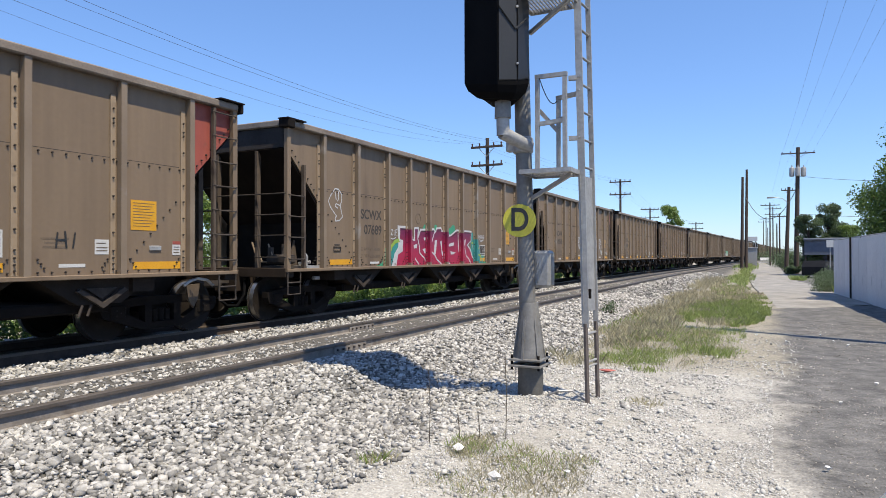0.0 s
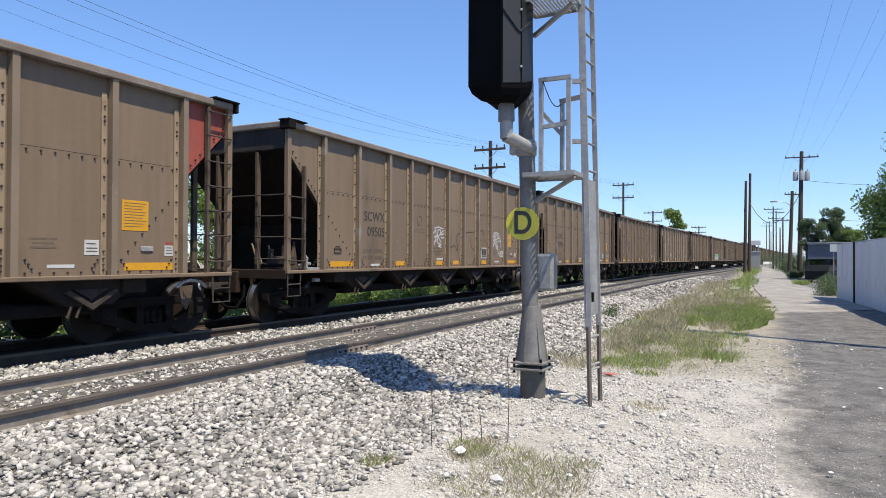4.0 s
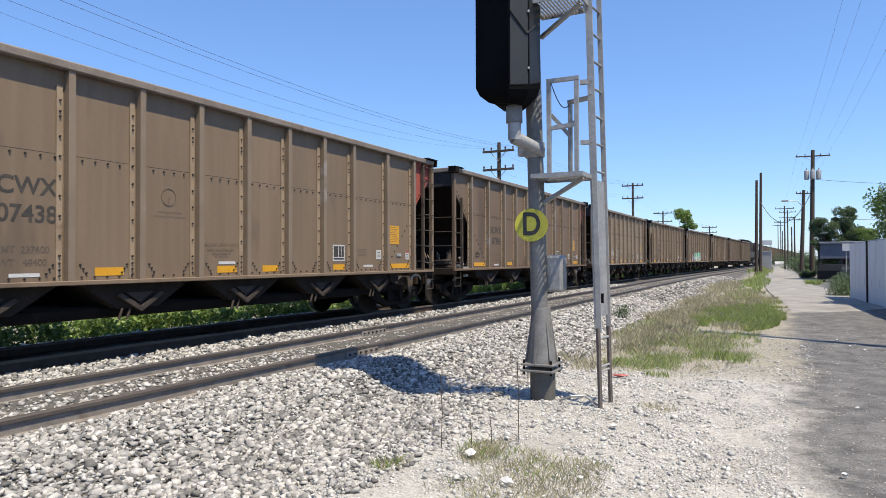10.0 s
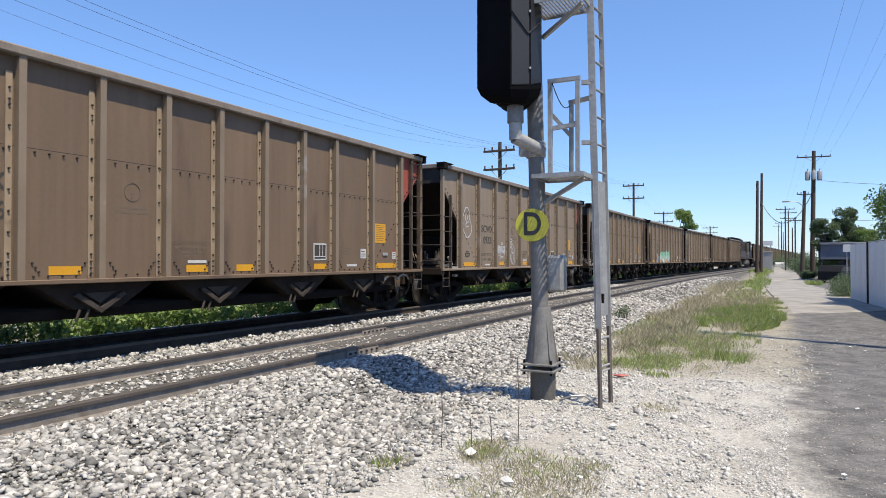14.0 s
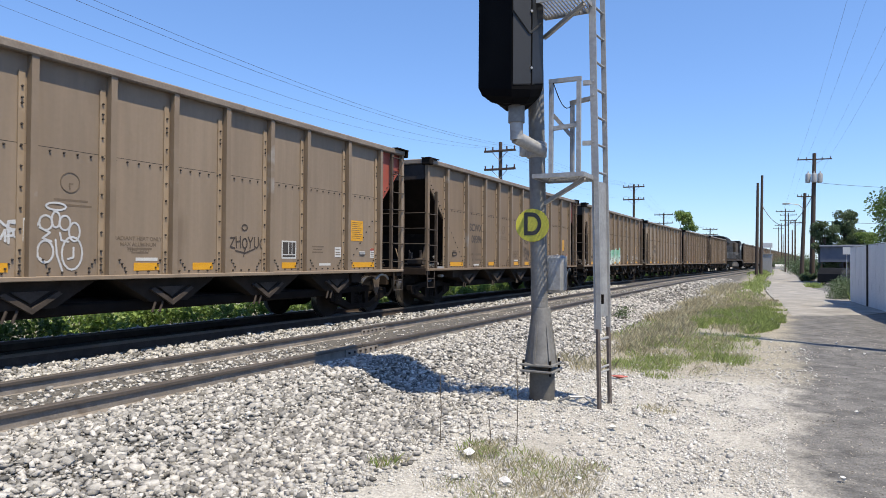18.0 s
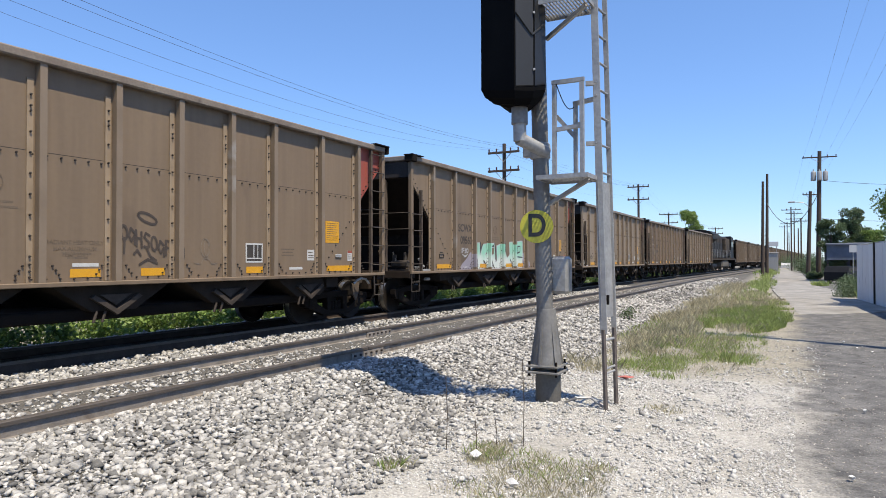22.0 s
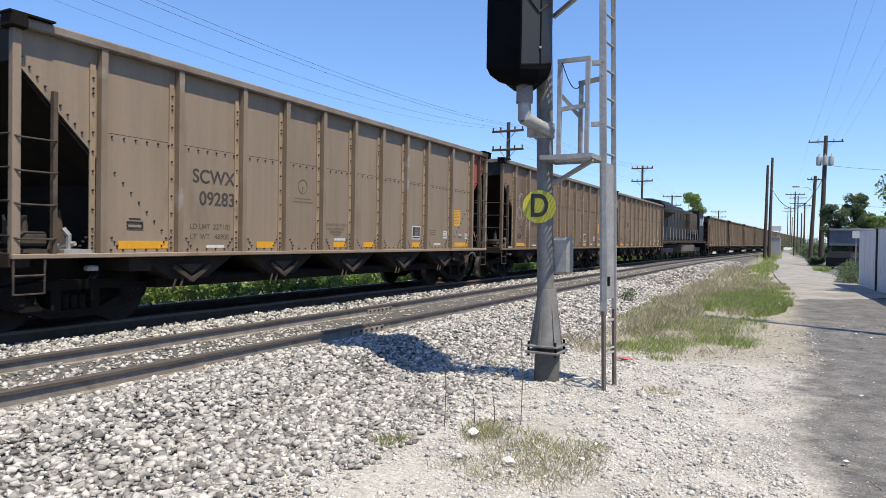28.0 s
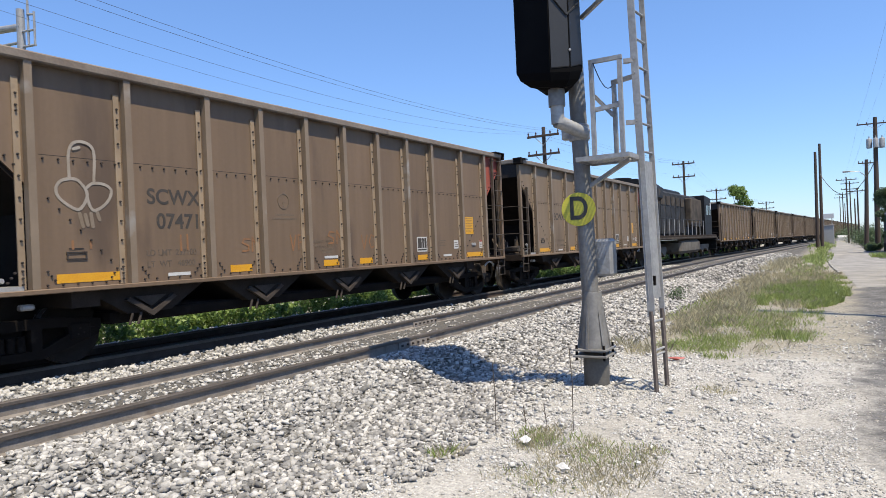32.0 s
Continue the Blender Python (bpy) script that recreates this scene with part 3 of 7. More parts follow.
FOOT = [(-0.07, -0.185), (0.07, -0.185), (0.07, -0.172), (0.012, -0.15), (0.009, -0.045), (-0.009, -0.045), (-0.012, -0.15), (-0.07, -0.172)]
HEAD = [(-0.036, -0.045), (0.036, -0.045), (0.037, -0.012), (0.028, 0.0), (-0.028, 0.0), (-0.037, -0.012)]
near_ys = [-12, 11.62]
far_ys = [11.64, 30, 42] + [44 + 2 * k for k in range(10)] + [64, 90, 150, 260, 420]
track_ys = [-12, 30, 42] + [44 + 2 * k for k in range(10)] + [64, 90, 150, 260, 420]
for cx, spans in ((XN - 0.75, (near_ys, far_ys)), (XN + 0.75, ([-12, JOINT_Y - 0.01], [JOINT_Y + 0.01] + far_ys[1:])), (XT - 0.75, (track_ys,)), (XT + 0.75, (track_ys,))):
    for span in spans:
        r = sweep("rail", FOOT, cx, span, M["rail"] if cx > -9 else M["shaderail"], "rusty brown steel rail on timber ties")
        sweep("rail_head", HEAD, cx, span, M["railhead"], "worn rail head", r)

# joint bars bolted over the rail joints
for cx, jy in ((XN - 0.75, 11.63), (XN + 0.75, JOINT_Y)):
    j = thing("rail_joint", "bolted rusty joint bar between two rails", "rail joint", pose(cx, jy, 0), "rail joints")
    for side in (-1, 1):
        s = Shape()
        s.prism([(side * 0.012, -0.15), (side * 0.035, -0.155), (side * 0.03, -0.06), (side * 0.02, -0.05), (side * 0.012, -0.05)], 1, -0.45, 0.45)
        part("joint_bar", s, M["rail"], j)
        for k in range(6):
            part("bolt", Shape().rod((side * 0.025, -0.375 + k * 0.15, -0.1), (side * 0.06, -0.375 + k * 0.15, -0.1), 0.018, n=6), M["rivet"], j)

# timber ties
def tie_mesh(seed, material):
    rnd = random.Random(seed)
    s = Shape()
    s.box(-1.3, 1.3, -0.112, 0.112, -0.36, -0.186 + rnd.uniform(-0.006, 0.004), ch=0.012)
    return s.mesh("tie", material)


ties = [tie_mesh(k, M["tie"]) for k in range(4)]
# darker copies for the train's track, the shade of the cars in their colour
shaded_ties = [tie_mesh(k, M["shadetie"]) for k in range(4)]
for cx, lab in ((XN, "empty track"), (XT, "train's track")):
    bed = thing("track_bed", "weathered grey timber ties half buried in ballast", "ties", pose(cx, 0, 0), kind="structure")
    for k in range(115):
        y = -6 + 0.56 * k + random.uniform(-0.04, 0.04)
        part("tie", (ties if cx == XN else shaded_ties)[k % 4], None, bed, m=pose(bend(y) + random.uniform(-0.08, 0.08), y, random.uniform(0.0, 0.02), 0, 0, random.uniform(-2, 2)))


# ---- loose stone ----
def lump():
    """A rough block: eight corners, twelve triangles."""
    v = np.array([(x, y, z) for x in (-1, 1) for y in (-1, 1) for z in (-1, 1)], float) * 0.66
    f = np.array([(0, 1, 3), (0, 3, 2), (4, 6, 7), (4, 7, 5), (0, 4, 5), (0, 5, 1), (2, 3, 7), (2, 7, 6), (0, 2, 6), (0, 6, 4), (1, 5, 7), (1, 7, 3)])
    return v, f


def turns(n, rng):
    """n random rotation matrices."""
    q = rng.normal(size=(n, 4))
    q /= np.linalg.norm(q, axis=1, keepdims=True)
    w, x, y, z = q.T
    return np.stack([np.stack([1 - 2 * (y * y + z * z), 2 * (x * y - z * w), 2 * (x * z + y * w)], 1),
                     np.stack([2 * (x * y + z * w), 1 - 2 * (x * x + z * z), 2 * (y * z - x * w)], 1),
                     np.stack([2 * (x * z - y * w), 2 * (y * z + x * w), 1 - 2 * (x * x + y * y)], 1)], 1)


def stone_field(name, label, boxes, material, seed, patchy=0.0):
    """boxes: x0, x1, y0, y1, stones a square metre, least and most radius, how deep they sit."""
    rng = np.random.default_rng(seed)
    base, f = lump()
    vs, fs, k = [], [], 0
    for x0, x1, y0, y1, dens, r0, r1, lift in boxes:
        n = int((x1 - x0) * (y1 - y0) * dens)
        px, py = rng.uniform(x0, x1, n), rng.uniform(y0, y1, n)
        if patchy:
            edge = np.array([noise.noise(Vector((a * 1.3, b * 0.9, 7))) + 0.5 * noise.noise(Vector((a * 4, b * 3, 2))) for a, b in zip(px, py)])
            keep = edge + rng.normal(0, 0.18, n) > patchy - 0.55
            px, py = px[keep], py[keep]
            n = len(px)
        r = r0 + (r1 - r0) * rng.random(n) ** 1.6
        pz = np.array([gz(a, b) for a, b in zip(px, py)]) + lift * r + rng.uniform(0, 0.5, n) * r
        px = px + np.array([bend(b) for b in py])
        shape = base[None] * rng.uniform(0.72, 1.25, (n, 8, 1)) * rng.uniform(0.7, 1.3, (n, 8, 3))
        shape = shape * rng.uniform(0.34, 1.55, (n, 1, 3)) * r[:, None, None]
        shape = np.einsum("nij,nkj->nki", turns(n, rng), shape)
        shape[..., 2] *= 0.72
        shape += np.stack([px, py, pz], 1)[:, None]
        vs.append(shape.reshape(-1, 3))
        fs.append((f[None] + (k + 8 * np.arange(n))[:, None, None]).reshape(-1, 3))
        k += 8 * n
    me = bulk(name, np.concatenate(vs), np.concatenate(fs), material)
    return tagged(new(name, me), label, "gravel", kind="stuff")


stone_field("ballast_stones", "loose pale grey crushed limestone ballast", [
    (-6.02, -2.9, -5, 1.2, 420, 0.016, 0.042, 0.2), (-9.36, -7.74, -5, 2, 200, 0.025, 0.05, 0.2),
    (-6.02, -3.1, 1.2, 6.5, 950, 0.014, 0.041, 0.2), (-5.0, -2.6, 0.8, 6.5, 330, 0.013, 0.034, 0.2),
    (-6.02, -2.9, 6.5, 13, 640, 0.017, 0.04, 0.2), (-6.02, -3.4, 13, 26, 240, 0.028, 0.055, 0.2), (-6.02, -3.6, 26, 60, 40, 0.04, 0.07, 0.2),
    (-9.36, -7.74, 2, 12, 260, 0.025, 0.05, 0.2), (-9.36, -7.74, 12, 40, 110, 0.03, 0.055, 0.2),
    (-7.52, -6.22, 2, 9, 190, 0.016, 0.036, 0.0), (-7.52, -6.22, 9, 12, 60, 0.016, 0.034, -0.1), (-7.52, -6.22, 12, 40, 25, 0.02, 0.035, -0.2),
    (-13.2, -11.3, 4, 30, 60, 0.03, 0.05, 0.1)], M["stone"], 3)
stone_field("fine_gravel", "fine white crushed gravel round the signal's foot", [
    (-3.3, -0.1, -5, 2.4, 600, 0.005, 0.02, 0.2), (-3.3, 0.1, 2.4, 5.4, 4200, 0.003, 0.012, -0.2), (-3.3, 0.1, 2.4, 5.4, 160, 0.012, 0.024, 0.1), (-3.4, 0.0, 5.4, 9.6, 3300, 0.004, 0.013, -0.2), (-3.4, -0.4, 5.4, 9.6, 130, 0.014, 0.028, 0.1), (-3.0, 0.4, 9.6, 14, 90, 0.01, 0.022, 0.1), (-0.9, 0.15, 10.1, 11.0, 700, 0.004, 0.013, 0.1)], M["finestone"], 5, 0.24)
stone_field("road_chips", "loose grey chips on the broken asphalt", [
    (-0.6, 2.6, 2.2, 9, 520, 0.003, 0.01, -0.3), (-0.6, 3.5, 9, 18, 110, 0.005, 0.014, -0.3)], M["roadstone"], 6, 0.3)

# ---- the hopper cars ----
SIDE = Matrix(((0, 0, 1, 0), (1, 0, 0, 0), (0, 1, 0, 0), (0, 0, 0, 1)))     # lettering on a side that faces +x


def on_side(y, z, x=1.4985):
    return Matrix.Translation((x, y, z)) @ SIDE


POSTS = [-6.09, -4.73, -3.32, -2.17, -1.01, 0.12, 1.26, 2.4, 3.5, 4.96, 6.29]
TOP, SILL, HL, SK, PO = 4.15, 1.06, 7.36, 1.49, 1.6


def wheelset_mesh():
    s = Shape()
    s.rod((-0.9, 0, 0), (0.9, 0, 0), 0.075, n=10)
    for d in (-1, 1):
        prof = [(0.11, d * 0.80), (0.2, d * 0.775), (0.36, d * 0.77), (0.4, d * 0.80), (0.455, d * 0.80), (0.46, d * 0.69), (0.485, d * 0.685), (0.475, d * 0.66), (0.39, d * 0.66), (0.36, d * 0.72), (0.2, d * 0.70), (0.12, d * 0.66)]
        s.lathe(prof, (0, 0, 0), "x", 24)
        s.rod((d * 0.9, 0, 0), (d * 1.08, 0, 0), 0.1, 0.09, n=8)
        for k in range(3):
            w = 2.094 * k
            s.rod((d * 1.08, 0.05 * math.cos(w), 0.05 * math.sin(w)), (d * 1.1, 0.05 * math.cos(w), 0.05 * math.sin(w)), 0.016, n=6)
    me = s.mesh("wheelset", M["wheel"], True)
    me.materials.append(M["tread"])
    for p in me.polygons:
        c = p.center
        r = math.hypot(c.y, c.z)
        if r > 0.43 and abs(p.normal.x) < 0.95:
            p.material_index = 1
    return me


def sideframe_shape(d):
    """The cast frame of a truck, on the side d."""
    s = Shape()
    a, b = d * 0.93, d * 1.08
    s.prism([(-1.2, 0.62), (-0.5, 0.70), (0.5, 0.70), (1.2, 0.62), (1.2, 0.5), (0.5, 0.56), (-0.5, 0.56), (-1.2, 0.5)], 0, a, b)
    s.prism([(-1.2, 0.5), (-0.9, 0.52), (-0.35, 0.27), (0.35, 0.27), (0.9, 0.52), (1.2, 0.5), (1.15, 0.4), (0.42, 0.16), (-0.42, 0.16), (-1.15, 0.4)], 0, a, b)
    for y in (-0.3, 0.3):
        s.box(min(a, b), max(a, b), y - 0.07, y + 0.07, 0.26, 0.58)
    for y in (-0.89, 0.89):
        s.box(min(a, b) - 0.01, max(a, b) + 0.02, y - 0.16, y + 0.16, 0.34, 0.6, ch=0.03)
    for y in (-0.13, 0, 0.13):
        s.lathe([(0.055, 0.28), (0.06, 0.32), (0.055, 0.36), (0.06, 0.40), (0.055, 0.44), (0.06, 0.48)], (d * 1.0, y, 0), "z", 8)
    return s


def panel_shape(y0, y1):
    s = Shape()
    s.box(SK - 0.03, SK, y0, y1, 2.84, TOP - 0.05)
    s.box(SK - 0.03, SK + 0.006, y0, y1, SILL + 0.03, 2.85)
    return s


def rivets(points, x):
    s = Shape()
    for y, z in points:
        s.rod((x - 0.01, y, z), (x + 0.024, y, z), 0.019, 0.014, n=5)
    return s


WHEEL = None
VEES = (-4.38, -2.1, 0.19, 2.46, 4.7)


def hopper_car():
    """A coal hopper: side sheets between posts, sloped ends, four doors below, two trucks."""
    global WHEEL
    car = thing("hopper_car", "tan steel coal hopper car rolling on the far track", "rail car", group="hopper cars of the train")
    # sides
    edges = POSTS
    for y0, y1 in zip(edges, edges[1:]):
        part("side_panel", panel_shape(y0 + 0.02, y1 - 0.02), M["tan"], car)
    s = Shape()
    s.box(-SK, -SK + 0.03, -6.09, 6.29, SILL + 0.08, TOP - 0.05)
    part("side_panel", s, M["tan"], car, "far tan side sheet")
    for d, colour, lab in ((-1, "tan", ""), (1, "red", "faded red end sheet")):
        for side in (-1, 1):
            s = Shape()
            x0, x1 = sorted((side * (SK - 0.03), side * SK))
            root = 6.09 if d < 0 else 6.29
            poly = [(d * root, TOP - 0.05), (d * 7.3, TOP - 0.05), (d * 7.3, 3.62), (d * root, 2.43 if d < 0 else 2.62)]
            s.prism(poly, 0, x0, x1)
            part("end_sheet", s, M[colour if side > 0 else "tan"], car, lab if side > 0 else "")
    for y in POSTS:
        for side in (-1, 1):
            s = Shape()
            xm0, xm1 = sorted((side * (SK + 0.005), side * (SK + 0.025)))
            a, b, c = side * (SK - 0.01), side * PO, side * (PO - 0.014)
            s.prism([(a, y - 0.045), (b, y - 0.045), (b, y + 0.055), (a, y + 0.055), (a, y + 0.04), (c, y + 0.04), (c, y - 0.031), (a, y - 0.031)], 2, SILL + 0.02, TOP - 0.03)
            part("side_post", s, M["tanpost"], car)
            s = Shape().box(xm0, xm1, y - 0.165, y - 0.08, SILL + 0.05, TOP - 0.34)
            part("rivet_strip", s, M["strip"], car)
    pts = []
    for y in POSTS:
        pts += [(y - 0.12, SILL + 0.12 + 0.275 * k) for k in range(9)] + [(y - 0.12, z) for z in (SILL + 0.2, SILL + 0.29, 3.45, 3.6)]
    tagged(part("rivet_row", rivets(pts, SK + 0.025), M["rivet"], car), kind="stuff")
    pts = [(-5.9 + 0.2 * k, 2.81) for k in range(61)]
    pts += [(-7.2 + 0.105 * k, 3.66 - 0.107 * k) for k in range(10)] + [(7.22 - 0.105 * k, 3.68 - 0.107 * k) for k in range(9)]
    pts += [(-5.85 + 0.139 * k, 2.29 - 0.139 * k) for k in range(8)] + [(6.03 - 0.126 * k, 2.27 - 0.134 * k) for k in range(8)]
    pts += [(-5.9 + 0.2 * k, SILL + 0.09) for k in range(61)]
    # three short diagonals of bolts at the foot of each post
    for y in POSTS:
        pts += [(y - 0.2 - 0.045 * k, SILL + 0.27 - 0.06 * k) for k in range(3)] + [(y + 0.2 + 0.045 * k, SILL + 0.27 - 0.06 * k) for k in range(3)]
    tagged(part("rivet_row", rivets(pts, SK + 0.004), M["rivet"], car), kind="stuff")
    # lap of the upper side plate over the lower one
    part("plate_seam", Shape().box(SK, SK + 0.003, -5.95, 6.1, 2.852, 2.86), M["rivet"], car)
    # top chord and sills
    for side in (-1, 1):
        s = Shape()
        x0, x1 = sorted((side * (SK - 0.08), side * 1.625))
        s.box(x0, x1, -HL, HL, TOP - 0.13, TOP, ch=0.02)
        part("top_chord", s, M["chord"], car)
        s = Shape()
        x0, x1 = sorted((side * (SK - 0.06), side * (PO + 0.01)))
        s.box(x0, x1, -HL, HL, SILL - 0.02, SILL + 0.045, ch=0.01)
        part("side_sill", s, M["tan"], car)
    for d in (-1, 1):
        s = Shape()
        y0, y1 = sorted((d * (HL - 0.16), d * (HL + 0.02)))
        s.box(-1.6, 1.6, y0, y1, TOP - 0.13, TOP + 0.003, ch=0.02)
        part("end_chord", s, M["chord"], car)
        for side in (-1, 1):
            s = Shape()
            x0, x1 = sorted((side * 1.42, side * 1.69))
            y0, y1 = sorted((d * (HL - (0.15 if d < 0 else -0.02)), d * (HL + 0.07)))
            s.box(x0, x1, y0, y1, TOP - 0.17, TOP + 0.02, ch=0.02)
            y0, y1 = sorted((d * (HL - 0.5), d * (HL + 0.09)))
            s.box(x0, x1, y0, y1, TOP + 0.004, TOP + 0.028)
            part("corner_cap", s, M["grimeshade"], car, "black corner cap")
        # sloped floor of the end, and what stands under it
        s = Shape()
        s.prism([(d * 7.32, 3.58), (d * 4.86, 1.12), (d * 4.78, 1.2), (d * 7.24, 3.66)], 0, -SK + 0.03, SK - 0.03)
        part("slope_sheet", s, M["slope"], car, "coal-black sloped end sheet, shade included in its colour")
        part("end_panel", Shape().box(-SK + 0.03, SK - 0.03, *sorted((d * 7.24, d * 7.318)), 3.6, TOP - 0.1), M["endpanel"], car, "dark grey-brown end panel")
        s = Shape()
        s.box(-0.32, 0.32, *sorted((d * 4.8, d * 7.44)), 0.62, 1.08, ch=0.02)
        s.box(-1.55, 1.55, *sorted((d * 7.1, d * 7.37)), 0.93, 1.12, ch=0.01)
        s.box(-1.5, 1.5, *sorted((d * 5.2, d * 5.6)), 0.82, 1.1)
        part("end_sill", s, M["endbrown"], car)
        for x in (-0.36, 0.74):
            s = Shape()
            s.box(x - 0.035, x + 0.035, *sorted((d * 7.22, d * 7.33)), 1.1, 3.56, ch=0.006)
            part("end_post", s, M["dullpost"], car, "dull brown end post")
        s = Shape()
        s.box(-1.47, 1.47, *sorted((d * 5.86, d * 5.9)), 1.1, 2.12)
        part("bulkhead", s, M["grimeshade"], car)
        for side in (-1, 1):
            # corner post, ladder stile, rungs, stirrup step
            s = Shape()
            x0, x1 = sorted((side * 1.5, side * 1.6))
            s.box(x0, x1, *sorted((d * 7.25, d * 7.36)), SILL, TOP - 0.1, ch=0.008)
            part("corner_post", s, M["tan"], car)
            s = Shape()
            s.box(*sorted((side * 1.53, side * 1.6)), *sorted((d * 6.77, d * 6.83)), SILL, TOP - 0.15 if d > 0 else 3.28)
            part("ladder_stile", s, M["dullpost"], car)
            for z in (1.31, 1.76, 2.19, 2.62) + ((3.05, 3.5, 3.92) if d > 0 else ()):
                part("rung", Shape().path([(side * 1.58, d * 6.76, z + 0.01), (side * 1.63, d * 6.85, z - 0.01), (side * 1.63, d * 7.28, z - 0.01), (side * 1.58, d * 7.35, z + 0.01)], 0.014), M["grimelight"], car)
                if side > 0 and z < 3:
                    part("end_rung", Shape().rod((1.55, d * 7.36, z + 0.03), (0.74 if z < 2.5 else -0.36, d * 7.36, z + 0.03), 0.013, n=6), M["grimelight"], car)
            s = Shape()
            s.path([(side * 1.58, d * 7.33, SILL), (side * 1.58, d * 7.33, 0.58), (side * 1.58, d * 6.93, 0.58), (side * 1.58, d * 6.92, SILL)], 0.018)
            s.rod((side * 1.58, d * 7.33, 0.82), (side * 1.58, d * 6.92, 0.82), 0.016)
            part("stirrup_step", s, M["grimelight"], car)
        # coupler
        s = Shape()
        s.box(-0.1, 0.1, *sorted((d * 7.4, d * 7.72)), 0.78, 0.95, ch=0.02)
        s.box(-0.17, 0.15, *sorted((d * 7.66, d * 7.99)), 0.72, 1.0, ch=0.04)
        part("coupler", s, M["grimelight"], car)
        s = Shape()
        s.path([(0.42, d * 7.3, 0.85), (0.5, d * 7.42, 0.55), (0.48, d * 7.6, 0.34), (0.4, d * 7.8, 0.36), (0.3, d * 7.97, 0.52)], 0.032)
        part("brake_hose", s, M["black"], car)
    # brake gear on the leading end's platform
    s = Shape()
    s.box(0.75, 1.3, -7.05, -6.7, 1.2, 1.4, ch=0.04)
    s.rod((0.85, -7.0, 1.36), (0.85, -7.0, 1.55), 0.06, n=8)
    s.rod((1.15, -6.95, 1.36), (1.15, -6.95, 1.62), 0.05, 0.035, n=8)
    s.box(0.7, 1.4, -7.1, -6.6, 1.1, 1.16)
    part("brake_valve", s, M["grimelight"], car, "dusty grey brake valve")
    for x, h in ((0.5, 0.55), (0.62, 0.42), (0.95, 0.5)):
        part("brake_pipe", Shape().path([(x + 0.25, -6.9, 1.22), (x, -7.0, 1.25), (x - 0.12, -7.05, 1.12 + h)], 0.018, 5), M["strip"], car, "pale bent brake pipe")
    s = Shape()
    s.path([(1.36, -6.45, 1.12), (1.38, -6.47, 1.36), (1.34, -6.53, 1.45)], 0.04)
    s.rod((1.2, -6.5, 1.2), (1.45, -6.42, 1.24), 0.035, n=6)
    s.box(1.1, 1.52, -6.62, -6.2, 1.1, 1.16)
    part("valve_lever", s, mat_galv, car, "pale angled lever casting")
    part("door_gusset", Shape().prism([(-6.5, 1.1), (-6.2, 1.1), (-6.32, 1.72)], 0, 0.9, 0.94), M["dullpost"], car)
    s = Shape()
    s.rod((-1.1, -5.6, 1.5), (1.1, -5.6, 1.5), 0.2, n=12)
    part("air_tank", s, M["grimeshade"], car)
    s = Shape()
    s.path([(1.4, 6.15, 1.2), (1.42, 6.2, 2.0), (1.3, 6.22, 2.5)], 0.05)
    s.box(1.2, 1.46, 6.1, 6.3, 1.9, 2.4, ch=0.03)
    part("door_cylinder", s, M["grimelight"], car)
    part("hand_brake_rod", Shape().path([(1.5, 6.2, 0.87), (1.52, 6.32, 0.95), (1.5, 6.5, 0.985), (1.46, 6.75, 0.95), (1.4, 6.95, 0.85)], 0.028), mat_galv, car, "pale bent brake rod")
    part("bracket_plate", Shape().prism([(6.5, 0.86), (6.8, 0.88), (6.76, 0.62), (6.66, 0.46), (6.55, 0.6)], 0, 1.2, 1.24), M["dullpost"], car, "tan bracket plate")
    part("journal_box", Shape().box(1.3, 1.42, -6.2, -6.02, 0.84, 0.92, ch=0.02), mat_galv, car, "pale casting over the truck")
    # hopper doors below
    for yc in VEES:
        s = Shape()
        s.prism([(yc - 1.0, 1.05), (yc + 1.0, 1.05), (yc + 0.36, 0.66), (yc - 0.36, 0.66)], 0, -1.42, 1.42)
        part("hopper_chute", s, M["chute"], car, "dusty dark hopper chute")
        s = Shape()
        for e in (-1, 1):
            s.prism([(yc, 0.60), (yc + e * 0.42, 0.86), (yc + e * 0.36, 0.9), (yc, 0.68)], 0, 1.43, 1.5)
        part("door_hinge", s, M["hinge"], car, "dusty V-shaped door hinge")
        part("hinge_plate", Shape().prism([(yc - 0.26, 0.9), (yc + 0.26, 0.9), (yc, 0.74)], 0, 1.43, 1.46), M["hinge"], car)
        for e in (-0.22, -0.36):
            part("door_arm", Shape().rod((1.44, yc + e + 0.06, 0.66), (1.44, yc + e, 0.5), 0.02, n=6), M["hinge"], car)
    # beam, sill and trucks wear the grime colour with the shade painted in
    part("door_beam", Shape().box(-1.2, 1.25, -4.9, 4.9, 0.52, 0.7, ch=0.03), M["grimeshade"], car)
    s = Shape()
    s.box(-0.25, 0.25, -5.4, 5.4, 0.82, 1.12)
    part("centre_sill", s, M["grimeshade"], car)
    # trucks
    WHEEL = WHEEL or wheelset_mesh()
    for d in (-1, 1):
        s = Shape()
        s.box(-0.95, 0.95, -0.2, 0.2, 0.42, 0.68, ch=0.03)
        truck = part("truck", s, M["grimeshade"], car, m=pose(0, d * 6.15, 0))
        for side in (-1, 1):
            part("side_frame", sideframe_shape(side), M["grimeshade"], truck)
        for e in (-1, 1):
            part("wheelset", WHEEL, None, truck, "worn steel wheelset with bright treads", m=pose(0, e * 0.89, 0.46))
    # markings that all cars bear
    s = Shape().box(SK + 0.006, SK + 0.011, -5.78, -4.85, 1.165, 1.285)
    part("reflective_stripe", s, M["yellow"], car, "orange-yellow reflective stripe")
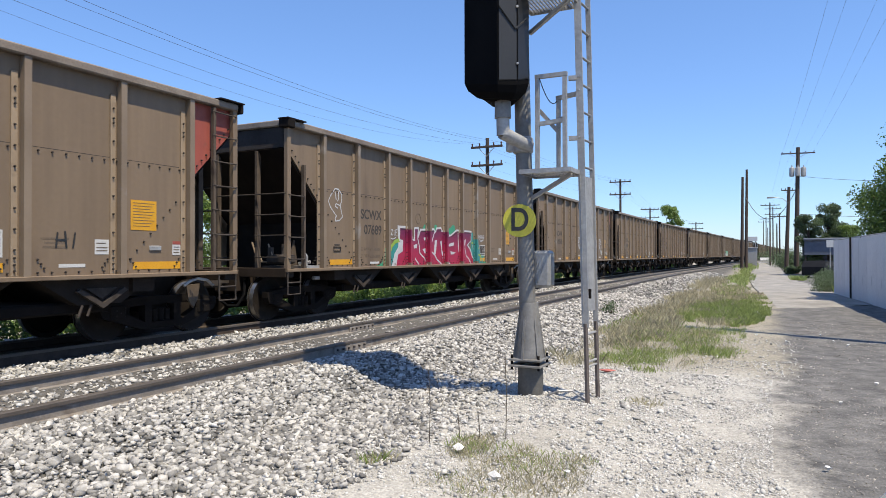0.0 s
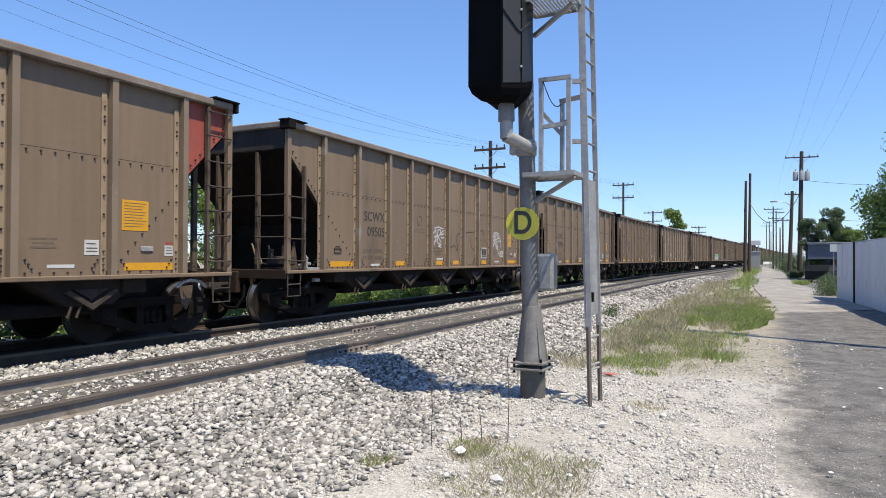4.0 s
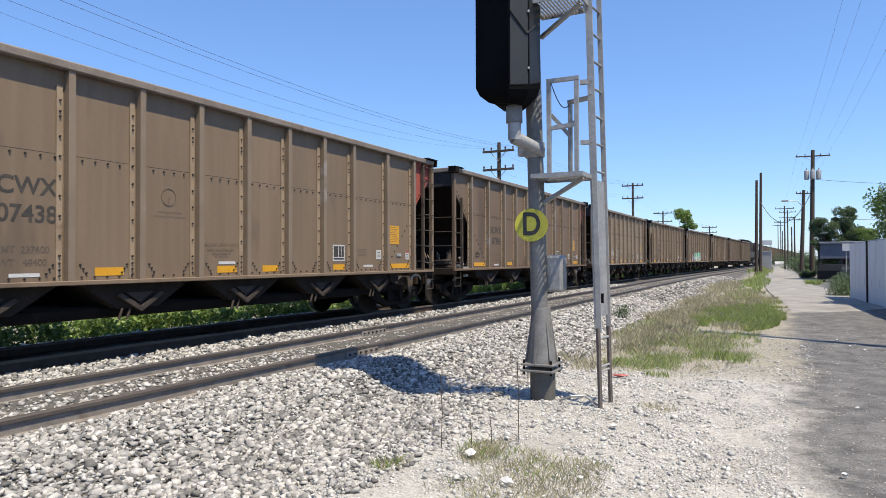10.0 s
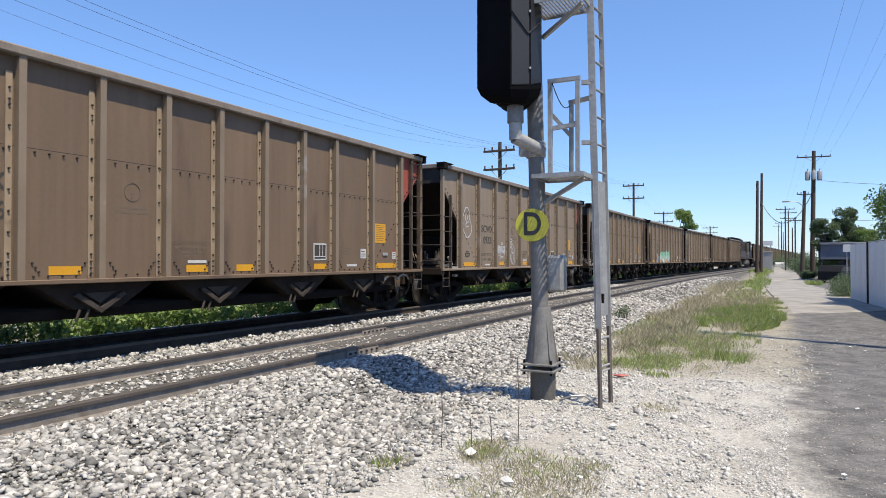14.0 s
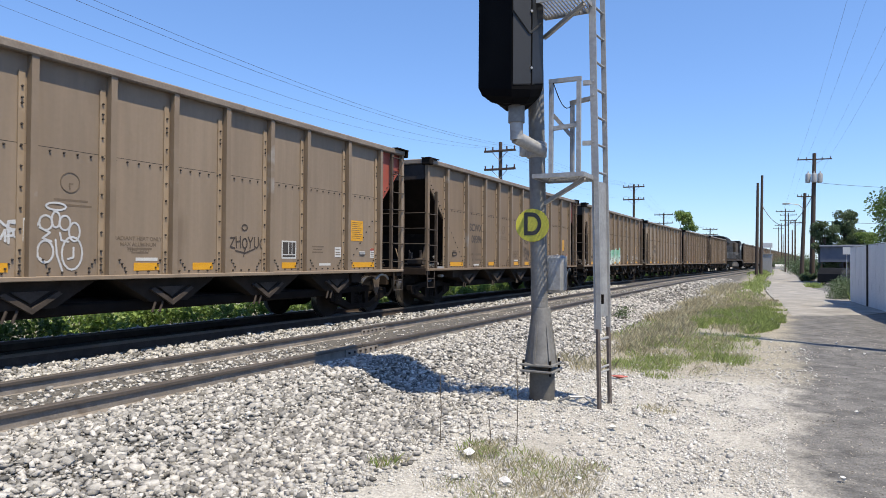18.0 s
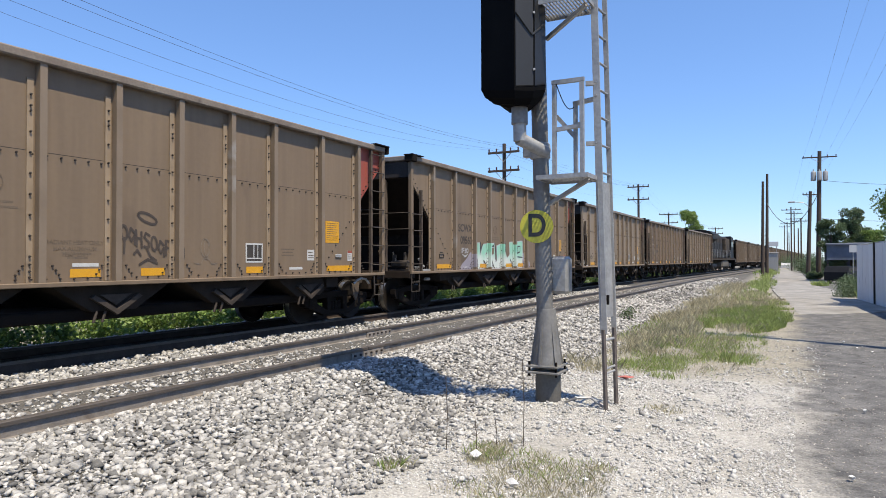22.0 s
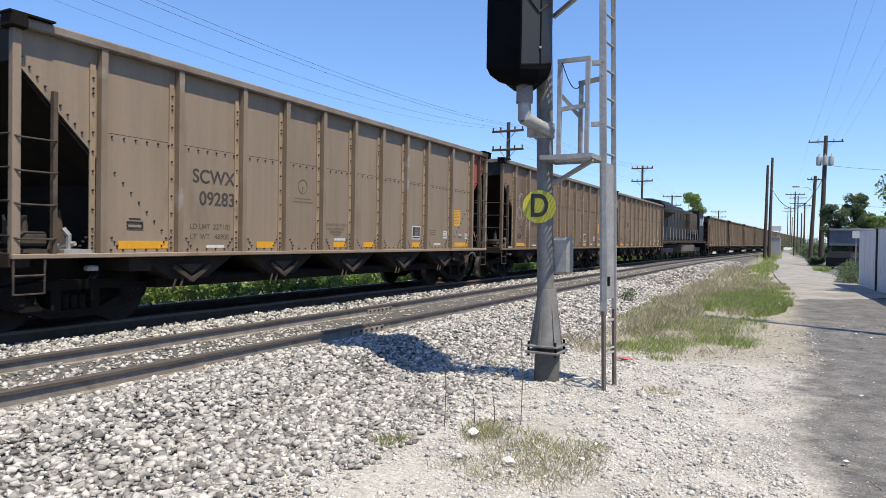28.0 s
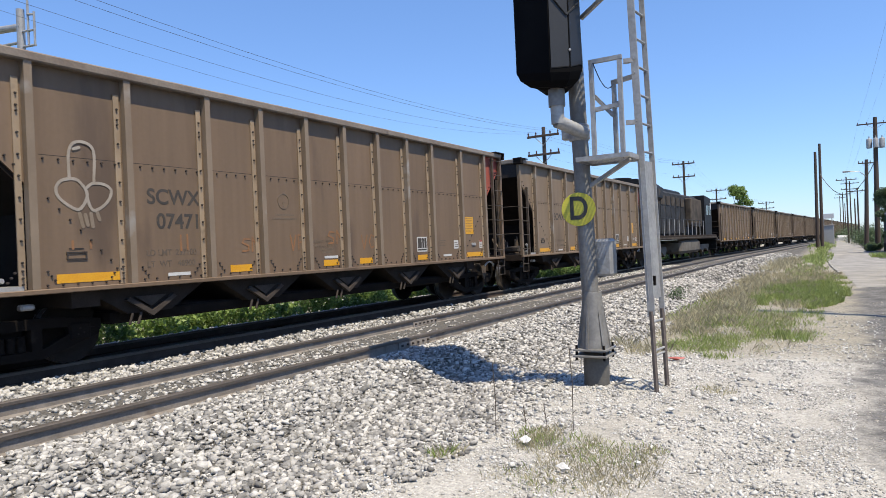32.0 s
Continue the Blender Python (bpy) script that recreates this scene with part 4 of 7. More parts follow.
    for y, w in ((-2.66, 0.47), (-0.33, 0.46), (0.8, 0.44), (3.03, 0.43), (5.67, 0.93)):
        part("reflective_stripe", Shape().box(SK + 0.006, SK + 0.011, y - w / 2, y + w / 2, 1.165, 1.285), M["yellow"], car, "orange-yellow reflective stripe")
    s = Shape().box(SK + 0.006, SK + 0.011, 5.16, 5.64, 1.78, 2.25)
    pl = part("warning_placard", s, M["yellow"], car, "yellow placard with small print")
    s = Shape()
    for k in range(9):
        s.box(SK + 0.011, SK + 0.013, 5.2, 5.6 - 0.04 * (k % 3), 2.2 - 0.045 * k, 2.209 - 0.045 * k)
    part("print", s, M["fadedtext"], pl)
    s = Shape().box(SK + 0.006, SK + 0.011, 2.8, 3.24, 1.36, 1.72)
    fr = part("consolidated_stencil", s, M["white"], car, "white-edged black stencil box")
    s = Shape()
    s.box(SK + 0.011, SK + 0.013, 2.83, 2.995, 1.45, 1.69)
    s.box(SK + 0.011, SK + 0.013, 3.02, 3.1, 1.45, 1.69)
    s.box(SK + 0.011, SK + 0.013, 3.12, 3.21, 1.45, 1.69)
    s.box(SK + 0.011, SK + 0.013, 2.83, 3.21, 1.39, 1.43)
    part("print", s, M["blacktext"], fr)
    lb0 = part("label_plate", Shape().box(SK + 0.006, SK + 0.011, 4.55, 4.78, 1.4, 1.62), M["white"], car, "small white label")
    for z in (1.455, 1.5, 1.565):
        part("print", Shape().box(SK + 0.011, SK + 0.013, 4.575, 4.755 - 0.03 * (z > 1.5), z - 0.008, z + 0.008), M["midtext"], lb0)
    s = Shape().box(SK + 0.006, SK + 0.011, 5.96, 6.13, 1.39, 1.62)
    lb = part("label_plate", s, M["white"], car, "white label with a red band")
    part("print", Shape().box(SK + 0.011, SK + 0.013, 5.96, 6.13, 1.565, 1.62), M["red"], lb)
    for k in range(3):
        part("print", Shape().box(SK + 0.011, SK + 0.013, 5.985, 6.105, 1.425 + 0.045 * k, 1.44 + 0.045 * k), M["midtext"], lb)
    for y, z in ((-3.9, 1.195), (4.2, 1.24), (-0.33, 1.34)):
        part("stencil_strip", Shape().box(SK + 0.006, SK + 0.010, y - 0.2, y + 0.2, z - 0.025, z + 0.025), M["white"], car, "narrow white stencil strip")
    s = Shape()
    for w in range(16):
        t0, t1 = 2 * math.pi * w / 16, 2 * math.pi * (w + 1) / 16
        s.rod((SK + 0.007, -1.6 + 0.14 * math.cos(t0), 2.41 + 0.14 * math.sin(t0)), (SK + 0.007, -1.6 + 0.14 * math.cos(t1), 2.41 + 0.14 * math.sin(t1)), 0.009, n=4)
    s.box(SK + 0.006, SK + 0.009, -1.615, -1.595, 2.3, 2.4)
    s.box(SK + 0.006, SK + 0.009, -1.6, -1.555, 2.38, 2.4)
    tagged(part("roundel", s, M["fadedtext"], car), "faded round stencil", kind="stuff")
    s = Shape()
    for y, z, w in ((-1.58, 2.16, 0.5), (-1.58, 2.09, 0.62), (-0.45, 1.5, 0.42), (-0.45, 1.44, 0.3), (3.95, 1.62, 0.4), (3.95, 1.56, 0.3), (3.95, 1.5, 0.36)):
        s.box(SK + 0.006, SK + 0.008, y - w / 2, y + w / 2, z - 0.014, z + 0.014)
    tagged(part("stencil_lines", s, M["fadedtext"], car, "faded illegible stencil lines"), kind="stuff")
    s = Shape()
    for z0, z1 in ((1.47, 1.49), (1.56, 1.58)):
        s.box(SK + 0.004, SK + 0.02, -5.64, -5.36, z0, z1)
    for y0 in (-5.64, -5.38):
        s.box(SK + 0.004, SK + 0.02, y0, y0 + 0.02, 1.47, 1.58)
    s.box(SK + 0.004, SK + 0.012, -5.6, -5.4, 1.61, 1.63)
    part("card_holder", s, M["rivet"], car, "small dark routing card holder")
    s = Shape().box(SK + 0.004, SK + 0.03, 5.5, 5.73, 1.46, 1.54, ch=0.012)
    part("vent_plate", s, mat_galv, car, "pale oblong cover plate")
    return car


mat_galv = M["galv"]
master = hopper_car()
# one car after another; the locomotive pushes between the eleventh and the twelfth
NEAR_END = -4.97
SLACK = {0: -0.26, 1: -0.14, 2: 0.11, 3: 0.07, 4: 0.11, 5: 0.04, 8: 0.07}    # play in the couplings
TRAIN = []
for k in range(29):
    ob = master if k == 0 else copy_thing(master, pose(0, 0, 0))
    u = NEAR_END + CAR * k + BODY / 2 if k < 11 else 191.6 + CAR * (k - 11) + BODY / 2
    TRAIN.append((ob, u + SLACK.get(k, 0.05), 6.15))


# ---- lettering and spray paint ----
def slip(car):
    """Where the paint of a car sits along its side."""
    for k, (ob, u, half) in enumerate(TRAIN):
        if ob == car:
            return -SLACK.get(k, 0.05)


def stroke(name, lines, width, material, car, label="", lift=0.0, square=False):
    """Painted lines on the car's side: each line a chain of (y, z) points."""
    if name.startswith("letter_") and len(lines) > 1:
        return [stroke(name, [c], width, material, car, label, lift, square) for c in lines]
    s = Shape()
    x = SK + 0.012 + lift
    off = slip(car)
    for line in lines:
        line = [(y + off, z) for y, z in line]
        for (y0, z0), (y1, z1) in zip(line, line[1:]):
            d = Vector((y1 - y0, z1 - z0))
            if d.length < 1e-6:
                continue
            nrm = Vector((-d.y, d.x)).normalized() * width / 2
            if square:
                e = d.normalized() * width * 0.42
                y0, z0, y1, z1 = y0 - e.x, z0 - e.y, y1 + e.x, z1 + e.y
            s.add([(x, y0 + nrm.x, z0 + nrm.y), (x, y0 - nrm.x, z0 - nrm.y), (x, y1 - nrm.x, z1 - nrm.y), (x, y1 + nrm.x, z1 + nrm.y)], [(0, 1, 2, 3)])
        for k, (y, z) in enumerate([] if square else line):
            x2 = x + 0.0004 * (k % 3 + 1)
            s.add([(x2, y + width / 2 * math.cos(w * math.pi / 4), z + width / 2 * math.sin(w * math.pi / 4)) for w in range(8)], [tuple(range(8))])
    return part(name, s, material, car, label)


def curve(pts, n=5):
    """A smooth chain through the points."""
    out = []
    for k in range(len(pts) - 1):
        p = [Vector(pts[min(max(k + e, 0), len(pts) - 1)]) for e in (-1, 0, 1, 2)]
        for i in range(n):
            t = i / n
            q = 0.5 * (2 * p[1] + (p[2] - p[0]) * t + (2 * p[0] - 5 * p[1] + 4 * p[2] - p[3]) * t * t + (3 * p[1] - p[0] - 3 * p[2] + p[3]) * t ** 3)
            out.append((q.x, q.y))
    return out + [tuple(pts[-1])]


def ring(y, z, a, b, t0=0, t1=360, n=16):
    return [(y + a * math.cos(radians(t0 + (t1 - t0) * k / n)), z + b * math.sin(radians(t0 + (t1 - t0) * k / n))) for k in range(n + 1)]


def fill(name, polys, material, car, label="", lift=0.0):
    x = SK + 0.010 + lift
    off = slip(car)
    for p in polys:
        part(name, Shape().add([(x, y + off, z) for y, z in p], [tuple(range(len(p)))]), material, car, label)


def cover_posts(y0, y1, top, material, car, label=""):
    """Paint that runs over the posts within the piece."""
    for y in POSTS:
        if y0 < y < y1:
            part("painted_post_face", Shape().box(SK + 0.02, PO + 0.003, y - 0.047, y + 0.047, SILL + 0.12, top), material, car, label)
            part("painted_strip_face", Shape().box(SK + 0.02, SK + 0.028, y - 0.168, y - 0.077, SILL + 0.08, top), material, car, label)


LOADS = {"09505": ("237000", "49000"), "07438": ("237600", "48400"), "09331": ("237100", "48900"), "07471": ("237100", "48900"), "09283": ("237100", "48900")}


def number_car(car, number, shift=0.0):
    words("reporting_mark", "SCWX", 0.325, M["blacktext"], car, on_side(-3.92 + shift, 2.37), "black stencilled reporting mark", bold=0.006)
    if number:
        words("car_number", number, 0.325, M["blacktext"], car, on_side(-3.84 + shift, 2.0), "black stencilled car number", bold=0.006)
    for name, text, z, k in (("load_limit", "LD LMT", 1.53, 0), ("light_weight", "LT  WT", 1.36, 1)):
        dark = M["midtext"] if number in LOADS else M["fadedtext"]
        words(name, text, 0.13, dark, car, on_side(-4.22 + shift, z), "stencilled weight line")
        if number in LOADS:
            words("weight_figure", LOADS[number][k], 0.13, dark, car, on_side(-3.74 + shift, z), "stencilled weight figures")
        else:
            part("stencil_figure", Shape().box(SK + 0.007, SK + 0.009, -3.95 + shift, -3.5 + shift, z - 0.035, z + 0.035), M["fadedtext"], car, "faded illegible figures")
    for text, z in () if number in ("07689", "09560") else (("RADIANT HEAT ONLY", 1.655), ("MAX ALUMINUM", 1.565), ("TEMP 250 F", 1.485)):
        words("heat_stencil", text, 0.085, M["fadedtext"], car, on_side(-0.48, z), "faded heating stencil")



# some cars have weathered to a redder brown
for k in (4, 9, 11, 14, 16, 19, 22, 25):
    for o in TRAIN[k][0].children:
        for slot in o.material_slots:
            if slot.material == M["tan"]:
                slot.link = "OBJECT"
                slot.material = M["tanbrown"]
for k in (5, 8):
    for o in TRAIN[k][0].children:
        for slot in o.material_slots:
            if slot.material == M["tan"]:
                slot.link = "OBJECT"
                slot.material = M["tanpale"]
NUMBERS = {1: "07689", 2: "09505", 3: "07438", 4: "07866", 5: "09331", 6: "09396", 7: "09560", 8: "09283", 9: "07471"}
for k, (ob, u, half) in enumerate(TRAIN):
    number_car(ob, NUMBERS.get(k, ""), -0.13 if k == 1 else -0.02)

def fade(m, low, high, z0, z1):
    """Sprayed fade from one colour at the foot of a piece to another at its top."""
    nt = m.node_tree
    bs = nt.nodes["Principled BSDF"]
    col = bs.inputs["Base Color"].links[0].from_socket
    tc = nt.nodes.new("ShaderNodeTexCoord")
    sp = nt.nodes.new("ShaderNodeSeparateXYZ")
    nz = nt.nodes.new("ShaderNodeTexNoise")
    nz.inputs["Scale"].default_value, nz.inputs["Detail"].default_value = 2.5, 4
    nt.links.new(tc.outputs["Object"], sp.inputs[0])
    nt.links.new(tc.outputs["Object"], nz.inputs[0])
    w = nt.nodes.new("ShaderNodeMath")
    w.operation = "MULTIPLY_ADD"
    w.inputs[1].default_value = 0.5
    nt.links.new(nz.outputs[0], w.inputs[0])
    nt.links.new(sp.outputs[2], w.inputs[2])
    r = nt.nodes.new("ShaderNodeMapRange")
    r.inputs[1].default_value, r.inputs[2].default_value = z0 + 0.25, z1 + 0.25
    nt.links.new(w.outputs[0], r.inputs[0])
    g = nt.nodes.new("ShaderNodeMix")
    g.data_type = "RGBA"
    g.inputs[6].default_value, g.inputs[7].default_value = (*low, 1), (*high, 1)
    nt.links.new(r.outputs[0], g.inputs[0])
    q = nt.nodes.new("ShaderNodeMix")
    q.data_type = "RGBA"
    q.inputs[0].default_value = 0.72
    nt.links.new(col, q.inputs[6])
    nt.links.new(g.outputs[2], q.inputs[7])
    nt.links.new(q.outputs[2], bs.inputs["Base Color"])


fade(M["spraycrimson"], (0.36, 0.012, 0.05), (0.11, 0.009, 0.05), 1.45, 2.0)
fade(M["spraymint"], (0.66, 0.68, 0.63), (0.25, 0.56, 0.4), 1.4, 1.68)

# crimson piece on the second car
car = TRAIN[1][0]
tagged(car, "tan coal hopper car with a large crimson graffiti piece")
fill("green_cloud", [[(-3.95, 1.11), (-3.66, 1.2), (-3.6, 1.5), (-3.5, 1.58), (-3.42, 1.5), (-3.36, 1.11)], [(2.95, 1.1), (2.86, 1.45), (3.0, 1.42), (3.06, 1.2), (3.3, 1.1)], [(-1.5, 2.1), (-1.38, 2.25), (-1.2, 2.3), (-1.05, 2.25), (-1.0, 2.1)], [(-0.75, 2.1), (-0.73, 2.26), (-0.63, 2.29), (-0.55, 2.22), (-0.55, 2.1)], [(0.08, 2.0), (0.12, 2.16), (0.35, 2.22), (0.52, 2.32), (0.66, 2.3), (0.7, 2.0)]], M["spraygreen"], car, "green spray-paint cloud")
fill("teal_cloud", [[(-3.46, 1.1), (-3.4, 1.4), (-3.16, 1.64), (-2.75, 1.75), (-2.5, 1.7), (-2.6, 1.1)], [(1.9, 1.1), (1.9, 2.1), (2.36, 2.16), (2.5, 1.9), (2.62, 1.6), (2.94, 1.4), (2.96, 1.1)]], M["sprayteal"], car, "teal spray-paint cloud", 0.001)
stroke("lime_arc", [[(-3.34, 1.42), (-3.2, 1.62), (-3.02, 1.74), (-2.8, 1.78)]], 0.1, M["spraylime"], car, "yellow-green arc", 0.002)
stroke("lime_arc", [[(1.98, 1.78), (2.3, 1.74), (2.55, 1.6)], [(2.45, 1.42), (2.7, 1.36), (2.84, 1.2)]], 0.06, M["spraylime"], car, "yellow-green arc", 0.002)
EDGE = [(-3.0, 1.1), (-2.9, 1.42), (-2.66, 1.5), (-2.64, 1.76), (-2.8, 1.78), (-2.8, 2.13), (-2.14, 2.14), (-2.1, 1.82), (-1.97, 1.8), (-1.97, 2.13), (-1.74, 2.14), (-1.78, 1.86), (-1.62, 2.1), (-0.78, 2.14), (-0.73, 2.06), (-0.66, 2.08), (-0.62, 2.17), (-0.32, 2.2), (-0.27, 2.1), (0.09, 2.09), (0.12, 1.97), (0.36, 1.99), (0.8, 2.16), (1.92, 2.15), (1.9, 1.84), (1.62, 1.7), (1.86, 1.56), (2.0, 1.33), (2.48, 1.08)]
fill("white_backing", [[(-3.2, 1.1), (-3.06, 1.42), (-2.86, 1.6), (-2.9, 2.17), (-2.4, 2.17), (-2.4, 1.1)]], M["spraywhite"], car, "white spray backing", 0.002)
fill("crimson_piece", [EDGE], M["spraycrimson"], car, "crimson graffiti letters", 0.004)
stroke("letter_outline", [EDGE], 0.055, M["spraywhite"], car, "white outline of the letters", 0.005)
stroke("letter_outline", [[(-1.93, 1.28), (-1.72, 1.13)], [(-1.78, 1.84), (-1.7, 1.66), (-1.66, 1.44), (-1.4, 1.3), (-1.2, 1.11)], [(-0.74, 2.06), (-0.95, 1.72), (-0.98, 1.5), (-0.72, 1.38), (-0.6, 1.26), (-0.3, 1.12)], [(0.1, 1.98), (0.09, 1.7), (0.14, 1.52), (0.1, 1.34), (-0.2, 1.3)], [(0.1, 1.32), (0.12, 1.2), (0.3, 1.1)], [(0.9, 2.1), (0.9, 1.8), (0.94, 1.5), (1.18, 1.46), (1.18, 1.1)], [(1.42, 1.6), (1.52, 1.36), (1.72, 1.26), (1.9, 1.1)]], 0.045, M["spraywhite"], car, "white outline of the letters", 0.005)
fill("letter_hole", [[(-1.42, 1.88), (-1.1, 1.92), (-1.12, 1.84), (-1.4, 1.8)], [(-1.5, 1.55), (-1.22, 1.6), (-1.24, 1.46), (-1.34, 1.42)], [(-0.72, 1.82), (-0.58, 1.82), (-0.66, 1.42), (-0.8, 1.4)], [(-0.37, 1.79), (-0.26, 1.82), (-0.3, 1.53), (0.08, 1.36), (-0.24, 1.36)], [(0.2, 1.72), (0.6, 1.78), (0.58, 1.68), (0.22, 1.64)], [(0.34, 1.5), (0.72, 1.46), (0.5, 1.4), (0.36, 1.4)], [(0.95, 1.5), (0.93, 1.84), (1.15, 1.88), (1.15, 1.48)], [(1.34, 1.84), (1.5, 1.9), (1.42, 1.62)], [(-2.02, 1.66), (-1.8, 1.7), (-1.84, 1.58), (-2.0, 1.56)]], M["spraywhite"], car, "white opening in the letters", 0.0055)
stroke("letter_line", [[(y + 0.045, z - 0.035) for y, z in c] for c in ([(-2.78, 2.12), (-2.16, 2.12)], [(-1.6, 2.08), (-0.8, 2.12)], [(-0.62, 2.13), (-0.34, 2.15)], [(0.36, 1.98), (0.8, 2.13), (1.85, 2.13), (1.85, 1.86), (1.58, 1.7)])], 0.02, M["sprayblack"], car, "dark line in the letters", 0.0062)
cover_posts(-2.7, 2.0, 2.08, M["spraycrimson"], car)
cover_posts(2.0, 2.9, 1.9, M["sprayteal"], car)


def hand(text, y, z, w, h):
    """Loose spray lettering drawn with single strokes."""
    GLYPH = {"H": [[(0, 1), (0.1, 0)], [(0.05, 0.5), (0.7, 0.6)], [(0.7, 1), (0.75, 0)]], "a": [[(0.8, 0.7), (0.3, 0.9), (0.05, 0.4), (0.4, 0.1), (0.8, 0.5), (0.85, 0)]],
             "O": [ring(0.45, 0.5, 0.4, 0.45, 0, 360, 10)], "S": [[(0.8, 0.9), (0.3, 0.95), (0.1, 0.65), (0.7, 0.45), (0.7, 0.1), (0.1, 0.05)]], "I": [[(0.4, 1), (0.4, 0)]], "F": [[(0.8, 1), (0.1, 0.95), (0.15, 0)], [(0.12, 0.5), (0.6, 0.55)]],
             "U": [[(0.1, 1), (0.1, 0.2), (0.5, 0), (0.8, 0.3), (0.8, 1)]], "Y": [[(0, 1), (0.4, 0.5), (0.8, 1)], [(0.4, 0.5), (0.35, 0)]], "T": [[(0, 0.95), (0.9, 1)], [(0.45, 0.98), (0.4, 0)]], "Z": [[(0.1, 0.9), (0.8, 0.95), (0.1, 0.1), (0.8, 0)]], "N": [[(0.1, 0), (0.12, 1), (0.75, 0.05), (0.8, 1)]], "V": [[(0.05, 1), (0.35, 0), (0.8, 1)]], "P": [[(0.15, 0), (0.12, 1), (0.7, 0.9), (0.65, 0.5), (0.15, 0.45)]], "C": [[(0.8, 0.85), (0.4, 1), (0.1, 0.5), (0.35, 0.05), (0.8, 0.15)]], "3": [[(0.1, 0.9), (0.7, 0.9), (0.4, 0.55), (0.8, 0.3), (0.1, 0.05)]]}
    step_y = w / len(text)
    return [[(y + (k + gy) * step_y, z + gz_ * h + 0.06 * h * math.sin(2.3 * k)) for gy, gz_ in line] for k, c in enumerate(text) for line in GLYPH[c]]


stroke("white_tag", hand("HaOa", 2.55, 1.93, 0.48, 0.13) + [[(2.62, 1.9), (2.78, 1.87), (2.98, 1.9)], [(2.7, 1.84), (2.85, 1.86)]], 0.022, M["spraywhite"], car, "small white tag", 0.006)
stroke("white_tag", hand("SZIF", -3.36, 1.9, 0.45, 0.15) + [[(-3.32, 1.84), (-3.15, 1.8), (-3.0, 1.85)]], 0.024, M["spraywhite"], car, "small white tag", 0.006)
stroke("white_tag", [[(1.98 + dy, z) for dy, z in c] for c in ([(0.0, 1.72), (0.1, 1.68), (0.02, 1.62)], [(0.05, 1.58), (0.16, 1.6)], [(0.1, 1.6), (0.12, 1.48)], [(0.2, 1.5), (0.3, 1.5), (0.22, 1.42), (0.34, 1.4)])], 0.018, M["spraywhite"], car, "small white tag", 0.008)
stroke("chalk_outline", [[(-5.9, 2.46), (-5.98, 2.6), (-5.9, 2.72), (-5.84, 2.78), (-5.72, 2.9), (-5.58, 2.89), (-5.46, 2.78), (-5.47, 2.62), (-5.52, 2.53), (-5.48, 2.4), (-5.43, 2.27), (-5.55, 2.18), (-5.7, 2.16), (-5.72, 2.22), (-5.67, 2.28), (-5.85, 2.42), (-5.92, 2.5)], [(-5.52, 2.52), (-5.68, 2.56), (-5.72, 2.5), (-5.62, 2.46)], [(-5.72, 2.82), (-5.68, 2.66)], [(-5.6, 2.84), (-5.58, 2.7), (-5.62, 2.62)]], 0.026, M["spraywhite"], car, "white outlined figure")

# tags on the third car
car = TRAIN[2][0]
tagged(car, "tan coal hopper car with white and black tags")
for y, z, k in ((-0.25, 1.98, 1.08), (4.3, 1.98, 1.05)):
    stroke("white_tag", [[(y + a * k, z + b * k) for a, b in c] for c in ([(-0.36, 0.1), (-0.22, 0.2), (-0.2, -0.1), (-0.3, -0.12)], [(-0.34, 0.0), (-0.1, 0.04)], [(-0.1, 0.2), (-0.14, -0.14)], [(-0.12, 0.18), (0.05, 0.22), (0.06, 0.08), (-0.1, 0.02), (0.1, -0.14)], [(0.24, 0.2), (0.1, 0.12), (0.1, -0.02), (0.28, 0.0)], [(0.12, 0.08), (0.26, 0.1)], [(0.28, 0.16), (0.4, -0.18), (0.34, -0.2)], [(0.3, -0.02), (0.4, -0.02)], [(-0.3, 0.24), (-0.05, 0.28), (0.2, 0.24)], [(-0.1, -0.16), (0.1, -0.2), (-0.06, -0.24), (0.1, -0.28)], [(-0.2, 0.12), (-0.3, -0.2)])], 0.038, M["spraywhite"], car, "white scribbled tag")
stroke("white_tag", [[(4.2, 1.9), (4.56, 1.42), (4.5, 1.78)]], 0.03, M["spraywhite"], car, "white scribbled tag")
stroke("black_tag", [[(0.51, 1.69), (0.77, 1.77), (0.98, 1.58), (1.04, 1.66), (0.9, 2.01), (1.05, 2.12), (1.4, 2.18), (2.2, 2.22), (3.05, 2.3), (3.14, 2.1), (3.2, 1.9)], [(1.65, 2.16), (1.61, 1.66), (1.68, 1.6)], [(2.05, 2.18), (2.0, 1.9), (2.12, 1.7), (2.3, 1.62), (2.5, 1.58), (2.46, 2.14)], [(2.5, 1.58), (2.2, 1.2), (2.12, 1.18)], [(2.75, 2.2), (2.7, 1.7), (2.95, 1.66)], [(2.72, 1.96), (2.94, 1.98)]], 0.028, M["spraydark"], car, "long thin black tag")
stroke("white_tag", [ring(1.95, 1.52, 0.06, 0.07), [(1.88, 1.46), (2.06, 1.4)]], 0.012, M["fadedwhite"], car, "faint white scrawl")
stroke("white_tag", [[(-2.8, 1.78), (-2.65, 1.82), (-2.6, 1.6), (-2.4, 1.78), (-2.35, 1.5)], [(-2.85, 1.5), (-2.5, 1.46), (-2.25, 1.55)]], 0.03, M["fadedwhite"], car, "faint white scrawl")

